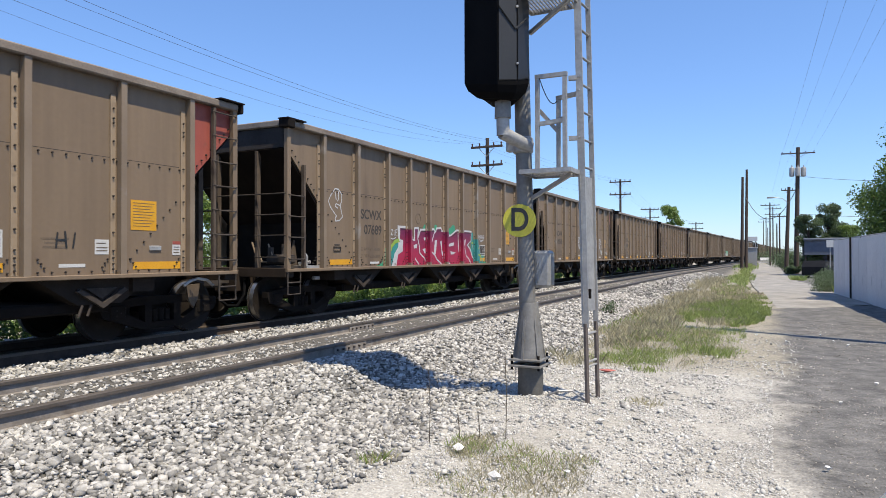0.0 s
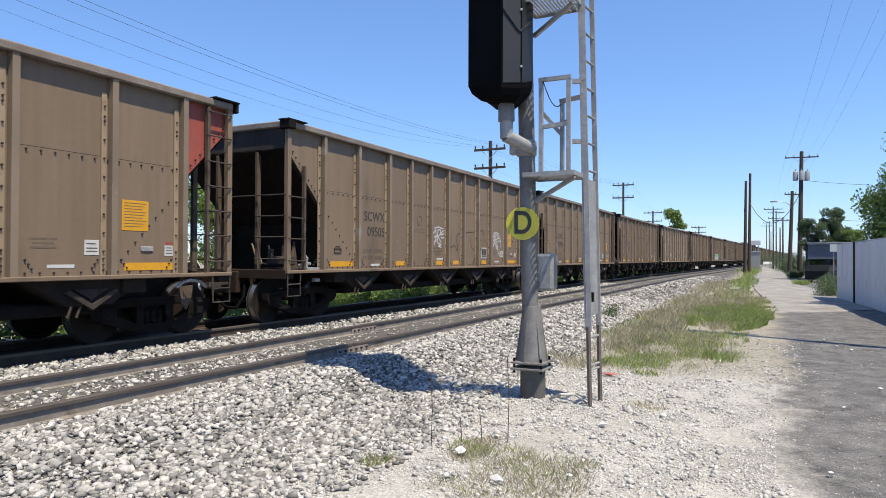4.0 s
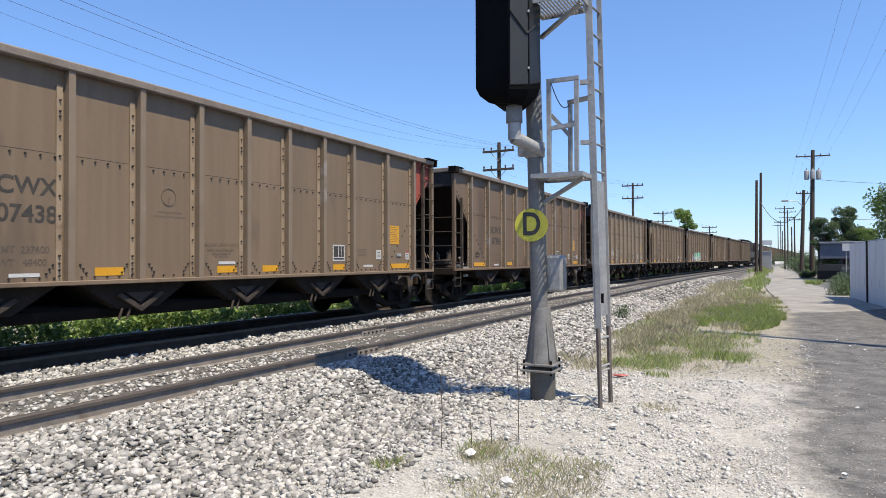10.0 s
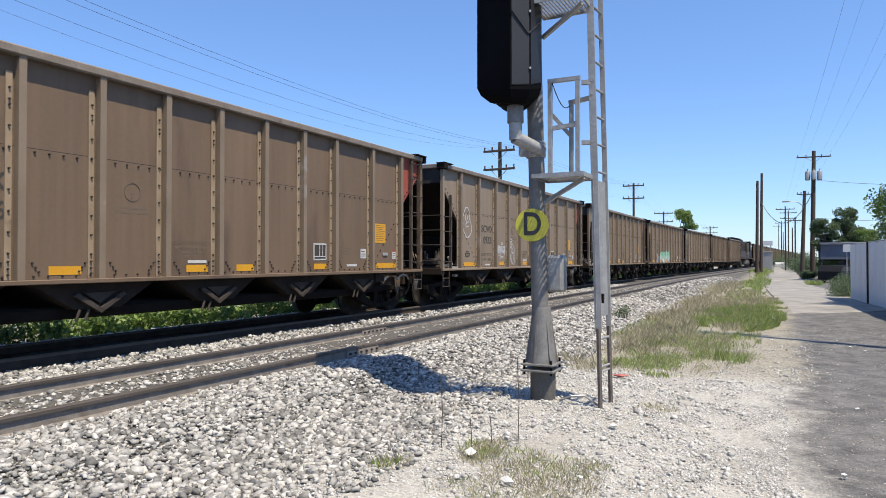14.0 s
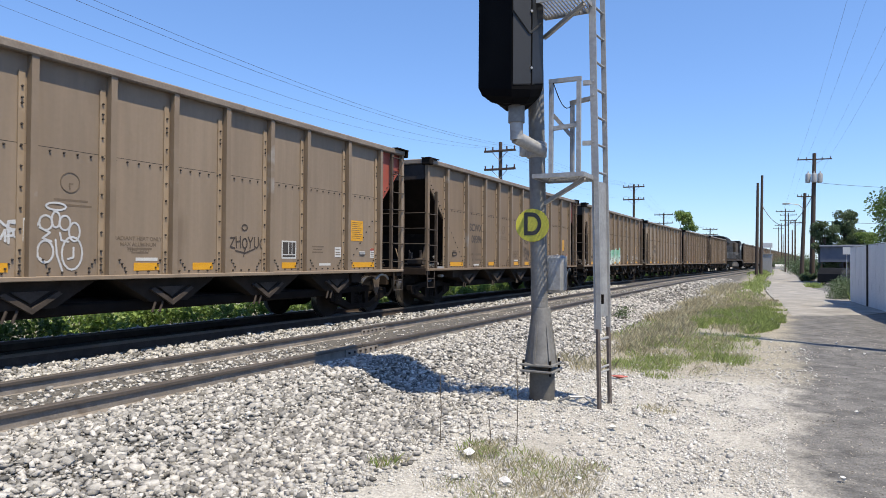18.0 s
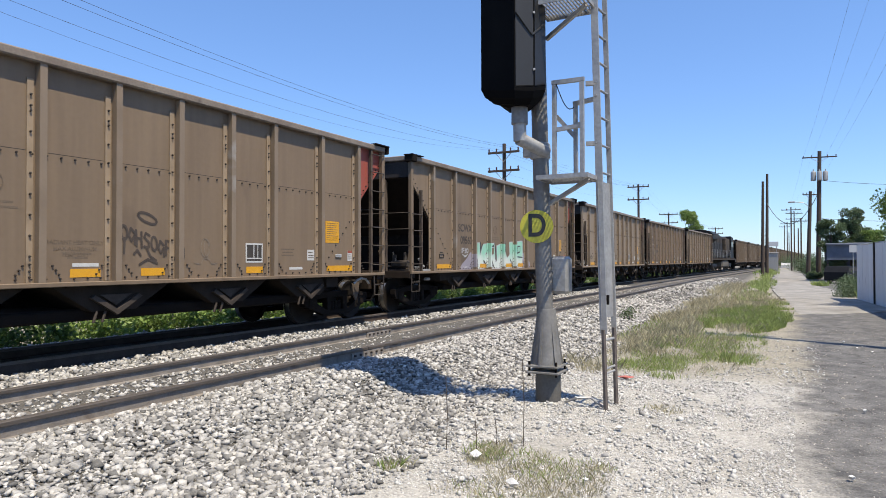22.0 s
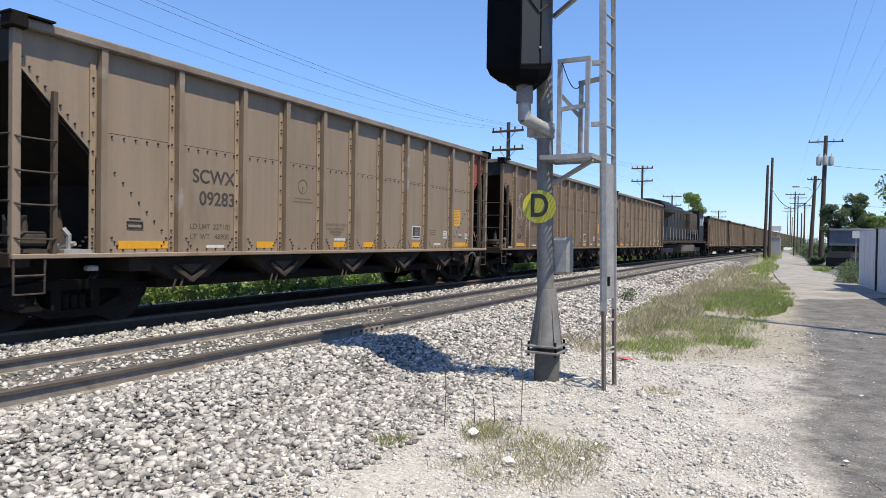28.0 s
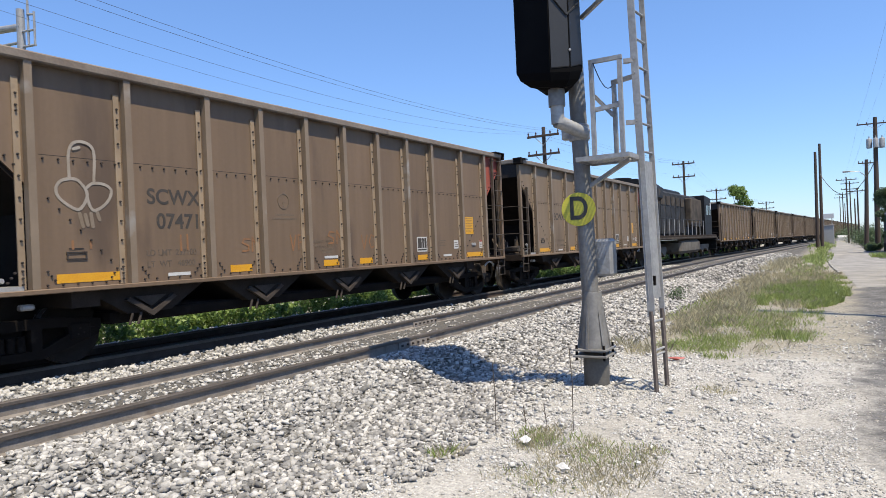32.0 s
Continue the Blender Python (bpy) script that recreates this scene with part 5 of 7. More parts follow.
# white figures on the sixth
car = TRAIN[5][0]
tagged(car, "tan coal hopper car with white line-drawn tags")
stroke("chalk_outline", [curve(c) for c in ([(-5.89, 2.64), (-5.86, 2.78), (-5.77, 2.73), (-5.64, 2.92), (-5.56, 2.99), (-5.43, 2.98), (-5.34, 2.87), (-5.3, 2.65), (-5.14, 2.4), (-5.19, 2.22), (-5.33, 2.1), (-5.51, 2.06), (-5.74, 2.26), (-5.87, 2.4), (-5.89, 2.64)], [(-5.55, 2.79), (-5.61, 2.66), (-5.52, 2.55)], [(-5.42, 2.75), (-5.46, 2.63)], [(-5.37, 2.56), (-5.57, 2.48), (-5.53, 2.39), (-5.39, 2.42)], [(-5.86, 2.75), (-5.8, 2.5), (-5.82, 2.36), (-5.6, 2.12)])], 0.038, M["spraywhite"], car, "white outlined face-like blob")
stroke("white_tag", hand("UHYOaFT", -3.08, 1.56, 0.95, 0.29) + hand("IUTIS", -2.98, 1.62, 0.7, 0.2) + [[(-2.9, 1.5), (-2.5, 1.46), (-2.8, 1.4)], ring(-2.62, 1.92, 0.06, 0.04, 0, 360, 8), [(-2.4, 1.72), (-2.28, 1.72)], [(-2.3, 1.62), (-2.24, 1.6)]], 0.032, M["spraywhite"], car, "white scribbled tag")
stroke("white_tag", [ring(-1.76, 2.06, 0.14, 0.05), ring(-1.9, 1.83, 0.09, 0.1), ring(-1.63, 1.84, 0.08, 0.1), ring(-1.49, 1.72, 0.08, 0.13), ring(-1.76, 1.88, 0.06, 0.11), ring(-1.9, 1.44, 0.11, 0.15), ring(-1.52, 1.42, 0.15, 0.23), [(-1.98, 1.85), (-2.1, 1.66), (-2.12, 1.5), (-2.02, 1.38), (-1.9, 1.3)], [(-1.98, 1.76), (-1.84, 1.7), (-1.94, 1.62), (-1.82, 1.58)], [(-1.76, 1.6), (-1.74, 1.4), (-1.66, 1.18)], [(-1.5, 1.5), (-1.5, 1.36), (-1.58, 1.34)], [(-1.7, 1.7), (-1.68, 1.6), (-1.58, 1.58)]], 0.028, M["spraywhite"], car, "white looped tag")
stroke("black_tag", hand("ZHOYUO", 1.45, 1.55, 0.92, 0.2) + [ring(1.82, 1.93, 0.07, 0.055, 0, 360, 8), [(1.6, 1.5), (1.84, 1.46), (2.08, 1.54)], [(1.84, 1.54), (1.8, 1.4)]], 0.028, M["spraydark"], car, "black scribbled tag")

# a dark tag on the seventh
car = TRAIN[6][0]
tagged(car, "tan coal hopper car with a dark scribbled tag")
letters = hand("OaHSOaFUU", 0.27, 0.0, 1.2, 0.24)
stroke("black_tag", [[(y, z + 1.72 - 0.3 * (y - 0.27)) for y, z in c] for c in letters] + [[(0.74 + 0.17 * math.cos(w * 0.4), 2.06 - 0.05 * math.cos(w * 0.4) + 0.07 * math.sin(w * 0.4)) for w in range(17)], [(0.5, 1.5), (0.56, 1.56), (0.62, 1.48)], [(0.6, 1.34), (0.75, 1.42), (0.92, 1.36)], [(0.72, 1.6), (0.8, 1.46), (0.9, 1.4)], [(0.34, 1.74), (0.33, 1.52)]], 0.04, M["spraydark"], car, "dark scribbled tag")
stroke("white_tag", [ring(1.9, 1.62, 0.1, 0.16, 0, 360, 12), ring(1.92, 1.62, 0.05, 0.14, 0, 360, 10), [(1.66, 1.36), (1.8, 1.34), (1.86, 1.44), (1.98, 1.42), (2.04, 1.34), (2.16, 1.36)]], 0.012, M["fadedwhite"], car, "faint white scrawl")

# mint piece on the eighth
car = TRAIN[7][0]
tagged(car, "tan coal hopper car with a mint-green graffiti piece")
fill("lilac_cloud", [[(-4.3, 1.11), (-4.1, 1.3), (-3.8, 1.44), (-3.54, 1.64), (-3.2, 1.66), (-3.0, 1.11)], [(0.9, 1.12), (0.95, 1.62), (1.1, 1.66), (1.3, 1.62), (1.48, 1.65), (1.6, 1.4), (1.76, 1.32), (1.82, 1.12)]], M["spraylilac"], car, "lilac spray-paint cloud")
KULT = [
    [(-3.18, 1.94), (-2.84, 1.96), (-2.8, 1.56), (-2.56, 1.92), (-1.66, 1.97), (-1.66, 1.84), (-2.06, 1.78), (-2.4, 1.6), (-2.06, 1.54), (-1.7, 1.12), (-2.2, 1.12), (-2.56, 1.34), (-2.46, 1.14), (-2.96, 1.12), (-3.06, 1.5), (-3.16, 1.72)],
    [(-1.62, 1.9), (-1.58, 1.42), (-1.5, 1.34), (-1.44, 1.4), (-1.46, 1.88), (-1.1, 1.95), (-1.06, 1.5), (-1.06, 1.12), (-1.76, 1.12), (-1.98, 1.52), (-1.7, 1.6)],
    [(-0.98, 1.96), (-0.74, 2.05), (-0.7, 1.7), (-0.52, 1.47), (-0.28, 1.6), (-0.32, 2.03), (0.98, 2.11), (1.0, 1.5), (0.88, 1.12), (0.2, 1.12), (-0.2, 1.36), (-0.1, 1.12), (-0.96, 1.12), (-0.94, 1.5)]]
fill("letter_shadow", [[(y + (0.1 if z > 1.5 else -0.02), z + (0.02 if z > 1.8 else 0.0)) for y, z in k] for k in KULT], M["sprayblack"], car, "black letter shadow", 0.002)
stroke("letter_shadow", [[(-2.62, 1.88), (-2.78, 1.6)], [(-2.36, 1.6), (-1.72, 1.88)], [(-2.02, 1.58), (-1.7, 1.16)], [(-2.52, 1.38), (-2.2, 1.12)], [(-1.5, 1.84), (-1.54, 1.38)], [(-1.02, 1.9), (-1.0, 1.6), (-0.9, 1.2)], [(-3.1, 1.7), (-2.98, 1.2)], [(-0.22, 1.4), (0.14, 1.12)]], 0.075, M["sprayblack"], car, "black letter shadow", 0.0026)
for k in KULT:
    fill("graffiti_letter", [k], M["spraymint"], car, "mint-green graffiti letter", 0.004)
    stroke("letter_edge", [[(y, z) for y, z in k]], 0.026, M["spraywhite"], car, "white letter edge", 0.0046)
stroke("letter_shadow", [[(0.0, 1.66), (0.1, 1.74), (0.14, 1.98)], [(0.1, 1.6), (0.3, 1.66), (0.34, 1.56)], [(0.46, 1.52), (0.96, 1.5)], [(0.5, 1.9), (0.74, 1.9), (0.72, 1.7), (0.52, 1.66), (0.5, 1.88)], [(0.4, 1.5), (0.5, 1.7)]], 0.045, M["sprayblack"], car, "black line in the letter", 0.0052)
for y in (-2.62, -0.42, 0.72):
    part("yellow_stripe", Shape().box(SK + 0.0165, SK + 0.0185, y - 0.25, y + 0.25, 1.16, 1.28), M["yellow"], car, "yellow reflective stripe")
cover_posts(-3.1, 1.0, 1.96, M["spraymint"], car)
cover_posts(-4.0, -3.1, 1.6, M["spraylilac"], car)
stroke("white_tag", hand("IFSO", -4.25, 1.62, 0.58, 0.14) + [[(-4.1, 1.57), (-3.9, 1.53), (-3.75, 1.57)], [(-4.0, 1.5), (-3.84, 1.51)]], 0.03, M["spraywhite"], car, "white spray-painted tag", 0.006)

# white loops and orange chalk marks on the tenth
car = TRAIN[9][0]
tagged(car, "tan coal hopper car with white loops and orange chalk marks")
stroke("chalk_outline", [curve(c) for c in ([(-5.51, 2.59), (-5.51, 2.89), (-5.45, 3.04), (-5.32, 3.08), (-5.19, 3.03), (-5.15, 2.89), (-5.17, 2.55)], [(-5.44, 2.97), (-5.36, 3.0)], [(-5.31, 2.46), (-5.42, 2.56), (-5.6, 2.54), (-5.69, 2.44), (-5.67, 2.32), (-5.56, 2.22), (-5.41, 2.15), (-5.32, 2.23), (-5.27, 2.36), (-5.31, 2.46)], [(-5.27, 2.46), (-5.18, 2.52), (-5.01, 2.51), (-4.92, 2.43), (-4.97, 2.29), (-5.09, 2.18), (-5.2, 2.15), (-5.26, 2.26), (-5.28, 2.41)])], 0.042, M["thinwhite"], car, "white sprayed loops")
for a, b in (((-5.39, 2.1), (-5.35, 1.92)), ((-5.31, 2.08), (-5.28, 1.94)), ((-5.23, 2.1), (-5.21, 1.92)), ((-5.14, 2.12), (-5.11, 2.02))):
    stroke("paint_drip", [[a, b]], 0.05, M["fadedwhite"], car, "faint white paint drip")
for text, y, z, w, h in (("II", -3.85, 1.56, 0.24, 0.23), ("SN", -2.59, 1.5, 0.44, 0.24), ("VP", -1.42, 1.5, 0.38, 0.28), ("SN", -0.38, 1.6, 0.52, 0.26), ("VC", 0.7, 1.47, 0.5, 0.3), ("II", -5.6, 1.62, 0.5, 0.1)):
    stroke("chalk_mark", hand(text, y, z, w, h), 0.034, M["sprayorange"], car, "faint orange chalk mark")
car = TRAIN[0][0]
stroke("chalk_mark", [[(3.7, 1.5), (3.72, 1.7)], [(3.7, 1.6), (3.85, 1.6)], [(3.85, 1.5), (3.83, 1.72)], [(3.95, 1.5), (3.98, 1.7)]], 0.03, M["sprayblack"], car, "small black mark")


# ---- locomotive ----
def locomotive():
    lo = thing("locomotive", "dusty black diesel locomotive in the middle of the train", "locomotive")
    s = Shape().box(-1.5, 1.5, -10.3, 10.3, 1.35, 1.62, ch=0.02)
    part("frame", s, M["endbrown"], lo, "dark rust-brown frame and walkway")
    s = Shape().box(-0.95, 0.95, -6.2, 6.0, 1.62, 4.35, ch=0.12)
    part("hood", s, M["locogrey"], lo)
    for k in range(9):
        part("hood_door", Shape().box(0.95, 0.975, -5.9 + 1.3 * k, -4.8 + 1.3 * k, 1.75, 3.4, ch=0.008), M["locogrey"], lo)
    s = Shape().prism([(-0.95, 1.62), (0.95, 1.62), (0.95, 3.35), (1.5, 3.75), (1.5, 4.3), (1.1, 4.62), (-1.1, 4.62), (-1.5, 4.3), (-1.5, 3.75), (-0.95, 3.35)], 1, -9.9, -6.1)
    part("radiator_cab", s, M["loco"], lo, "overhanging black radiator section")
    s = Shape().box(1.5, 1.52, -10.0, -6.4, 3.85, 4.25)
    part("radiator_grille", s, M["locogrey"], lo)
    s = Shape().box(-0.6, 0.6, -4.5, 2.5, 4.3, 4.6, ch=0.1)
    part("roof_housing", s, M["loco"], lo)
    s = Shape().box(0.95, 1.35, 2.0, 5.6, 2.2, 4.1, ch=0.06)
    part("blower_housing", s, M["locodust"], lo, "pale dusty blower housing")
    s = Shape().prism([(6.0, 1.62), (8.6, 1.62), (8.6, 3.3), (8.35, 4.3), (6.0, 4.45)], 0, -1.48, 1.48)
    cab = part("cab", s, M["loco"], lo)
    for y in (6.5, 7.45):
        part("cab_window", Shape().box(1.48, 1.495, y, y + 0.75, 3.05, 3.75, ch=0.004), M["glass"], cab)
    part("cab_window", Shape().box(-1.2, 1.2, 8.45, 8.55, 3.4, 4.0), M["glass"], cab)
    part("number_board", Shape().box(1.485, 1.5, 8.05, 8.35, 3.5, 3.95), M["white"], cab, "white lit number board")
    part("sill_stripe", Shape().box(1.5, 1.506, -10.2, 10.2, 1.42, 1.5), M["locodust"], lo)
    for k in range(6):
        part("hood_grille", Shape().box(0.978, 0.99, -5.8 + 1.3 * k, -4.9 + 1.3 * k, 3.5, 4.05), M["locodust"], lo, "dusty intake grille")
    for k in range(3):
        part("roof_fan", Shape().lathe([(0.6, 0), (0.62, 0.12), (0.3, 0.16)], (0, -9.2 + 1.3 * k, 4.62), "z", 16), M["loco"], lo)
    s = Shape().prism([(8.6, 1.62), (9.95, 1.62), (9.95, 2.6), (8.6, 3.2)], 0, -0.75, 0.75)
    part("nose", s, M["locogrey"], lo)
    s = Shape().box(-1.35, 1.42, -1.6, 4.2, 0.45, 1.33, ch=0.18)
    part("fuel_tank", s, M["tankgrey"], lo, "dusty grey fuel tank")
    for k in range(15):
        y = -9.8 + 1.27 * k
        part("stanchion", Shape().rod((1.45, y, 1.62), (1.45, y, 2.6), 0.028, n=6), M["galv"], lo)
    part("handrail", Shape().rod((1.45, -9.8, 2.6), (1.45, 8.6, 2.6), 0.025, n=6), M["loco"], lo)
    for d in (-1, 1):
        s = Shape()
        for z in (0.5, 0.85, 1.2):
            s.box(1.0, 1.5, *sorted((d * 9.75, d * 10.3)), z, z + 0.04)
        s.box(-1.45, 1.45, *sorted((d * 10.3, d * 10.38)), 0.45, 1.62)
        part("step_end", s, M["loco"], lo)
        part("coupler", Shape().box(-0.15, 0.15, *sorted((d * 10.36, d * 11.0)), 0.72, 1.0, ch=0.04), M["grimelight"], lo)
        truck = part("truck", Shape().box(-0.9, 0.9, -1.9, 1.9, 0.5, 0.85, ch=0.05), M["grimeshade"], lo, m=pose(0, d * 6.6, 0))
        for side in (-1, 1):
            s = Shape().prism([(-2.4, 0.75), (-2.3, 0.95), (2.3, 0.95), (2.4, 0.75), (1.9, 0.4), (1.4, 0.62), (0.6, 0.62), (0, 0.35), (-0.6, 0.62), (-1.4, 0.62), (-1.9, 0.4)], 0, *sorted((side * 0.95, side * 1.12)))
            part("side_frame", s, M["tankgrey"], truck, "dust-grey truck frame")
        for e in (-1, 0, 1):
            part("wheelset", WHEEL, None, truck, "worn steel wheelset with bright treads", m=pose(0, e * 1.85, 0.46))
    return lo


LOCO_U = 180.5
TRAIN.insert(11, (locomotive(), LOCO_U, 6.6))


# ---- signal beside the empty track ----
MX, MY = -2.44, 7.0


def signal():
    sg = thing("signal_mast", "grey steel railway signal mast with a black signal head", "railway signal")
    s = Shape().lathe([(0.13, -0.28), (0.138, -0.2), (0.136, 0.16), (0.126, 0.17)], (MX + 0.06, MY, 0), "z", 20)
    part("foundation", s, M["footgrey"], sg, "dark grey round foot", True)
    s = Shape().box(MX - 0.135, MX + 0.235, MY - 0.185, MY + 0.185, 0.17, 0.195, ch=0.006)
    s.box(MX - 0.13, MX + 0.23, MY - 0.18, MY + 0.18, 0.235, 0.26, ch=0.006)
    part("base_plate", s, M["mastgrey"], sg)
    for dx in (-0.1, 0.2):
        for dy in (-0.15, 0.15):
            part("anchor_bolt", Shape().rod((MX + dx, MY + dy, 0.14), (MX + dx, MY + dy, 0.3), 0.014, n=6), M["grimeshade"], sg)
    s = Shape().lathe([(0.165, 0.26), (0.158, 0.3), (0.12, 0.62), (0.104, 0.84), (0.098, 0.86)], (MX + 0.045, MY, 0), "z", 16)
    part("flared_base", s, M["mastgrey"], sg, "flared cast base", True)
    for k in range(6):
        w = k * math.pi / 3 + 0.4
        m = Matrix.Translation((MX + 0.045, MY, 0)) @ Matrix.Rotation(w, 4, "Z")
        part("base_fin", Shape().add([m @ Vector(p) for p in ((0.1, -0.012, 0.26), (0.18, -0.012, 0.26), (0.108, -0.012, 0.75), (0.1, 0.012, 0.26), (0.18, 0.012, 0.26), (0.108, 0.012, 0.75))], [(0, 1, 2), (5, 4, 3), (1, 4, 5, 2), (0, 3, 4, 1)]), M["mastgrey"], sg)
    s = Shape().rod((MX + 0.035, MY, 0.5), (MX - 0.04, MY, 3.7), 0.092, 0.087, n=20)
    part("mast_pole", s, M["mastgrey"], sg, smooth=True)
    # head: a deep box with one corner forward, drawn in to a funnel on its pipe
    plan = [(-2.95, 6.52), (-2.51, 6.37), (-2.354, 6.52), (-2.306, 6.75), (-2.6, 7.55), (-3.2, 7.32)]
    low = [3.22, 3.13, 3.14, 3.2, 3.36, 3.4]
    foot = Vector((-2.57, 6.67))
    rings = [[(x, y, 7.7) for x, y in plan], [(x, y, z) for (x, y), z in zip(plan, low)]]
    for q, dz in ((0.9, -0.08), (0.66, -0.15)):
        rings.append([(foot.x + (x - foot.x) * q, foot.y + (y - foot.y) * q, 3.2 + (z - 3.2) * q + dz) for (x, y), z in zip(plan, low)])
    rings.append([(foot.x + 0.3 * (x - foot.x), foot.y + 0.3 * (y - foot.y), 3.02) for x, y in plan])
    v = [p for r in rings for p in r]
    f = [tuple(range(5, -1, -1)), tuple(range(24, 30))]
    for j in range(4):
        f += [(j * 6 + i, (j + 1) * 6 + i, (j + 1) * 6 + (i + 1) % 6, j * 6 + (i + 1) % 6) for i in range(6)]
    head = part("signal_head", Shape().add(v, f), M["black"], sg, "black hooded signal head")
    # charcoal door leaves on the two faces by the ladder
    for (xa, ya), (xb, yb), za, zb in ((plan[1], plan[2], 3.17, 3.19), (plan[2], plan[3], 3.19, 3.25)):
        d = Vector((xb - xa, yb - ya)).normalized()
        n = Vector((d.y, -d.x)) * 0.008
        xa, ya, xb, yb = xa + d.x * 0.012, ya + d.y * 0.012, xb - d.x * 0.008, yb - d.y * 0.008
        s = Shape().add([(xa, ya, za), (xb, yb, zb), (xb, yb, 7.68), (xa, ya, 7.68), (xa + n.x, ya + n.y, za + 0.01), (xb + n.x, yb + n.y, zb + 0.01), (xb + n.x, yb + n.y, 7.67), (xa + n.x, ya + n.y, 7.67)], [(4, 5, 6, 7), (0, 1, 5, 4), (1, 2, 6, 5), (3, 0, 4, 7), (2, 3, 7, 6)])
        part("housing_door", s, M["charcoal"], head, "charcoal housing door")
    s = Shape()
    for p0, p1 in (((-2.49, 6.37, 3.94), (-2.36, 6.5, 3.72)), ((-2.36, 6.5, 3.72), (-2.31, 6.68, 3.86))):
        s.rod(p0, p1, 0.014, n=6)
    part("latch", s, M["charcoal"], head)
    for z in (3.36, 3.95, 4.55, 5.15):
        part("hinge_pin", Shape().rod((-2.36, 6.53, z), (-2.34, 6.5, z), 0.013, n=6), M["galv"], head, "bright bolt")
    s = Shape().rod((foot.x, foot.y, 2.84), (foot.x, foot.y, 3.05), 0.088, 0.085, n=14)
    part("collar", s, M["mastgrey"], sg, smooth=True)
    s = Shape()
    s.rod((foot.x, foot.y, 2.86), (foot.x, foot.y + 0.01, 2.66), 0.07, 0.07, n=14)
    s.rod((foot.x - 0.01, foot.y, 2.69), (-2.36, 6.95, 2.56), 0.072, 0.066, n=14)
    part("elbow_pipe", s, M["galv"], sg, "galvanised elbow pipe", True)
    s = Shape().lathe([(0.1, 2.5), (0.115, 2.52), (0.115, 2.66), (0.1, 2.68)], (MX - 0.02, MY, 0), "z", 16)
    s.box(MX - 0.2, MX - 0.1, MY - 0.05, MY + 0.05, 2.53, 2.64)
    part("clamp", s, M["galv"], sg)
    # junction box behind the mast
    part("junction_box", Shape().box(MX + 0.06, MX + 0.27, MY + 0.05, MY + 0.24, 1.02, 1.43, ch=0.03), M["galv"], sg, "grey junction box")
    # letter plate
    face = Matrix.Translation((MX - 0.02, MY - 0.12, 1.755)) @ Matrix.Rotation(radians(17), 4, "Z") @ Matrix.Rotation(radians(90), 4, "X")
    s = Shape().lathe([(0.178, -0.004), (0.18, 0.0), (0.178, 0.004)], (0, 0, 0), "z", 36)
    s.v = [tuple(face @ Vector(p)) for p in s.v]
    plate = part("letter_plate", s, M["sign"], sg, "round yellow plate with a black letter D")
    words("letter", "D", 0.345, M["sprayblack"], plate, face @ Matrix.Translation((0, 0, 0.006)) @ Matrix.Diagonal((0.8, 1, 1, 1)), "black letter D", bold=0.007)
    # platforms and guard rails
    def bars(name, p0, p1, w, h, label=""):
        p0, p1 = Vector(p0), Vector(p1)
        d = p1 - p0
        m = Matrix.Translation(p0) @ d.to_track_quat("X", "Z").to_matrix().to_4x4()
        part(name, Shape().box(0, d.length, -w / 2, w / 2, -h / 2, h / 2, m), M["galv"], sg, label)
    for z, x0, x1 in ((2.25, -2.36, -1.82), (4.08, -2.4, -1.84)):
        for y in (6.6, 7.12):
            bars("platform_edge", (x0, y, z), (x1, y, z), 0.014, 0.045)
        for x in (x0, x1):
            bars("platform_edge", (x, 6.6, z), (x, 7.12, z), 0.014, 0.045)
        s = Shape()
        n = 15
        for k in range(n):
            x = x0 + 0.02 + (x1 - x0 - 0.04) * k / (n - 1)
            s.box(x - 0.006, x + 0.006, 6.61, 7.11, z - 0.004, z + 0.015)
        for k in range(5):
            y = 6.66 + 0.1 * k
            s.box(x0, x1, y - 0.004, y + 0.004, z + 0.006, z + 0.015)
        part("grating", s, M["galv"], sg, "steel bar grating")
        bars("brace", (MX + 0.06, MY, z - 0.26), (x1 - 0.05, 6.84, z - 0.02), 0.04, 0.04)
    for a, b in (((-2.24, 6.84, 2.27), (-2.24, 6.84, 3.26)), ((-1.94, 6.84, 2.27), (-1.94, 6.84, 3.26)), ((-2.265, 6.842, 3.285), (-1.915, 6.842, 3.285)), ((-2.22, 6.846, 2.78), (-1.96, 6.846, 2.8)),
                 ((-2.09, 7.12, 2.27), (-2.09, 7.12, 3.1)), ((-2.06, 7.12, 2.86), (-1.98, 6.86, 2.82)), ((-2.3, 7.1, 2.98), (-2.1, 7.11, 2.74))):
        bars("guard_rail", a, b, 0.042, 0.042, "galvanised guard rail")
    bars("guard_rail", (-2.11, 7.12, 3.1), (-1.82, 7.06, 3.12), 0.05, 0.042, "galvanised guard rail")
    for z in (3.26, 2.62, 2.25):
        bars("standoff", (-1.93, 6.95, z), (-1.8, 6.98, z), 0.05, 0.045)
    for z in (3.26, 3.12, 2.62):
        part("bolt", Shape().rod((-1.82, 6.93, z), (-1.82, 6.9, z), 0.014, n=6), M["galv"], sg, "bright bolt")
    pts = [(-2.22 + 0.2 * t, 6.83, 3.28 - 0.3 * math.sin(t * math.pi * 0.62)) for t in [k / 8 for k in range(9)]]
    part("safety_chain", Shape().path(pts, 0.005, 5), M["grimeshade"], sg, "hanging safety chain")
    # ladder with a lock-out cover
    L0, L1 = Vector((-1.745, 6.96, 0)), Vector((-1.712, 7.28, 0))
    lean_x = -0.022
    def lad(p, z):
        return (p.x + lean_x * z, p.y, z)
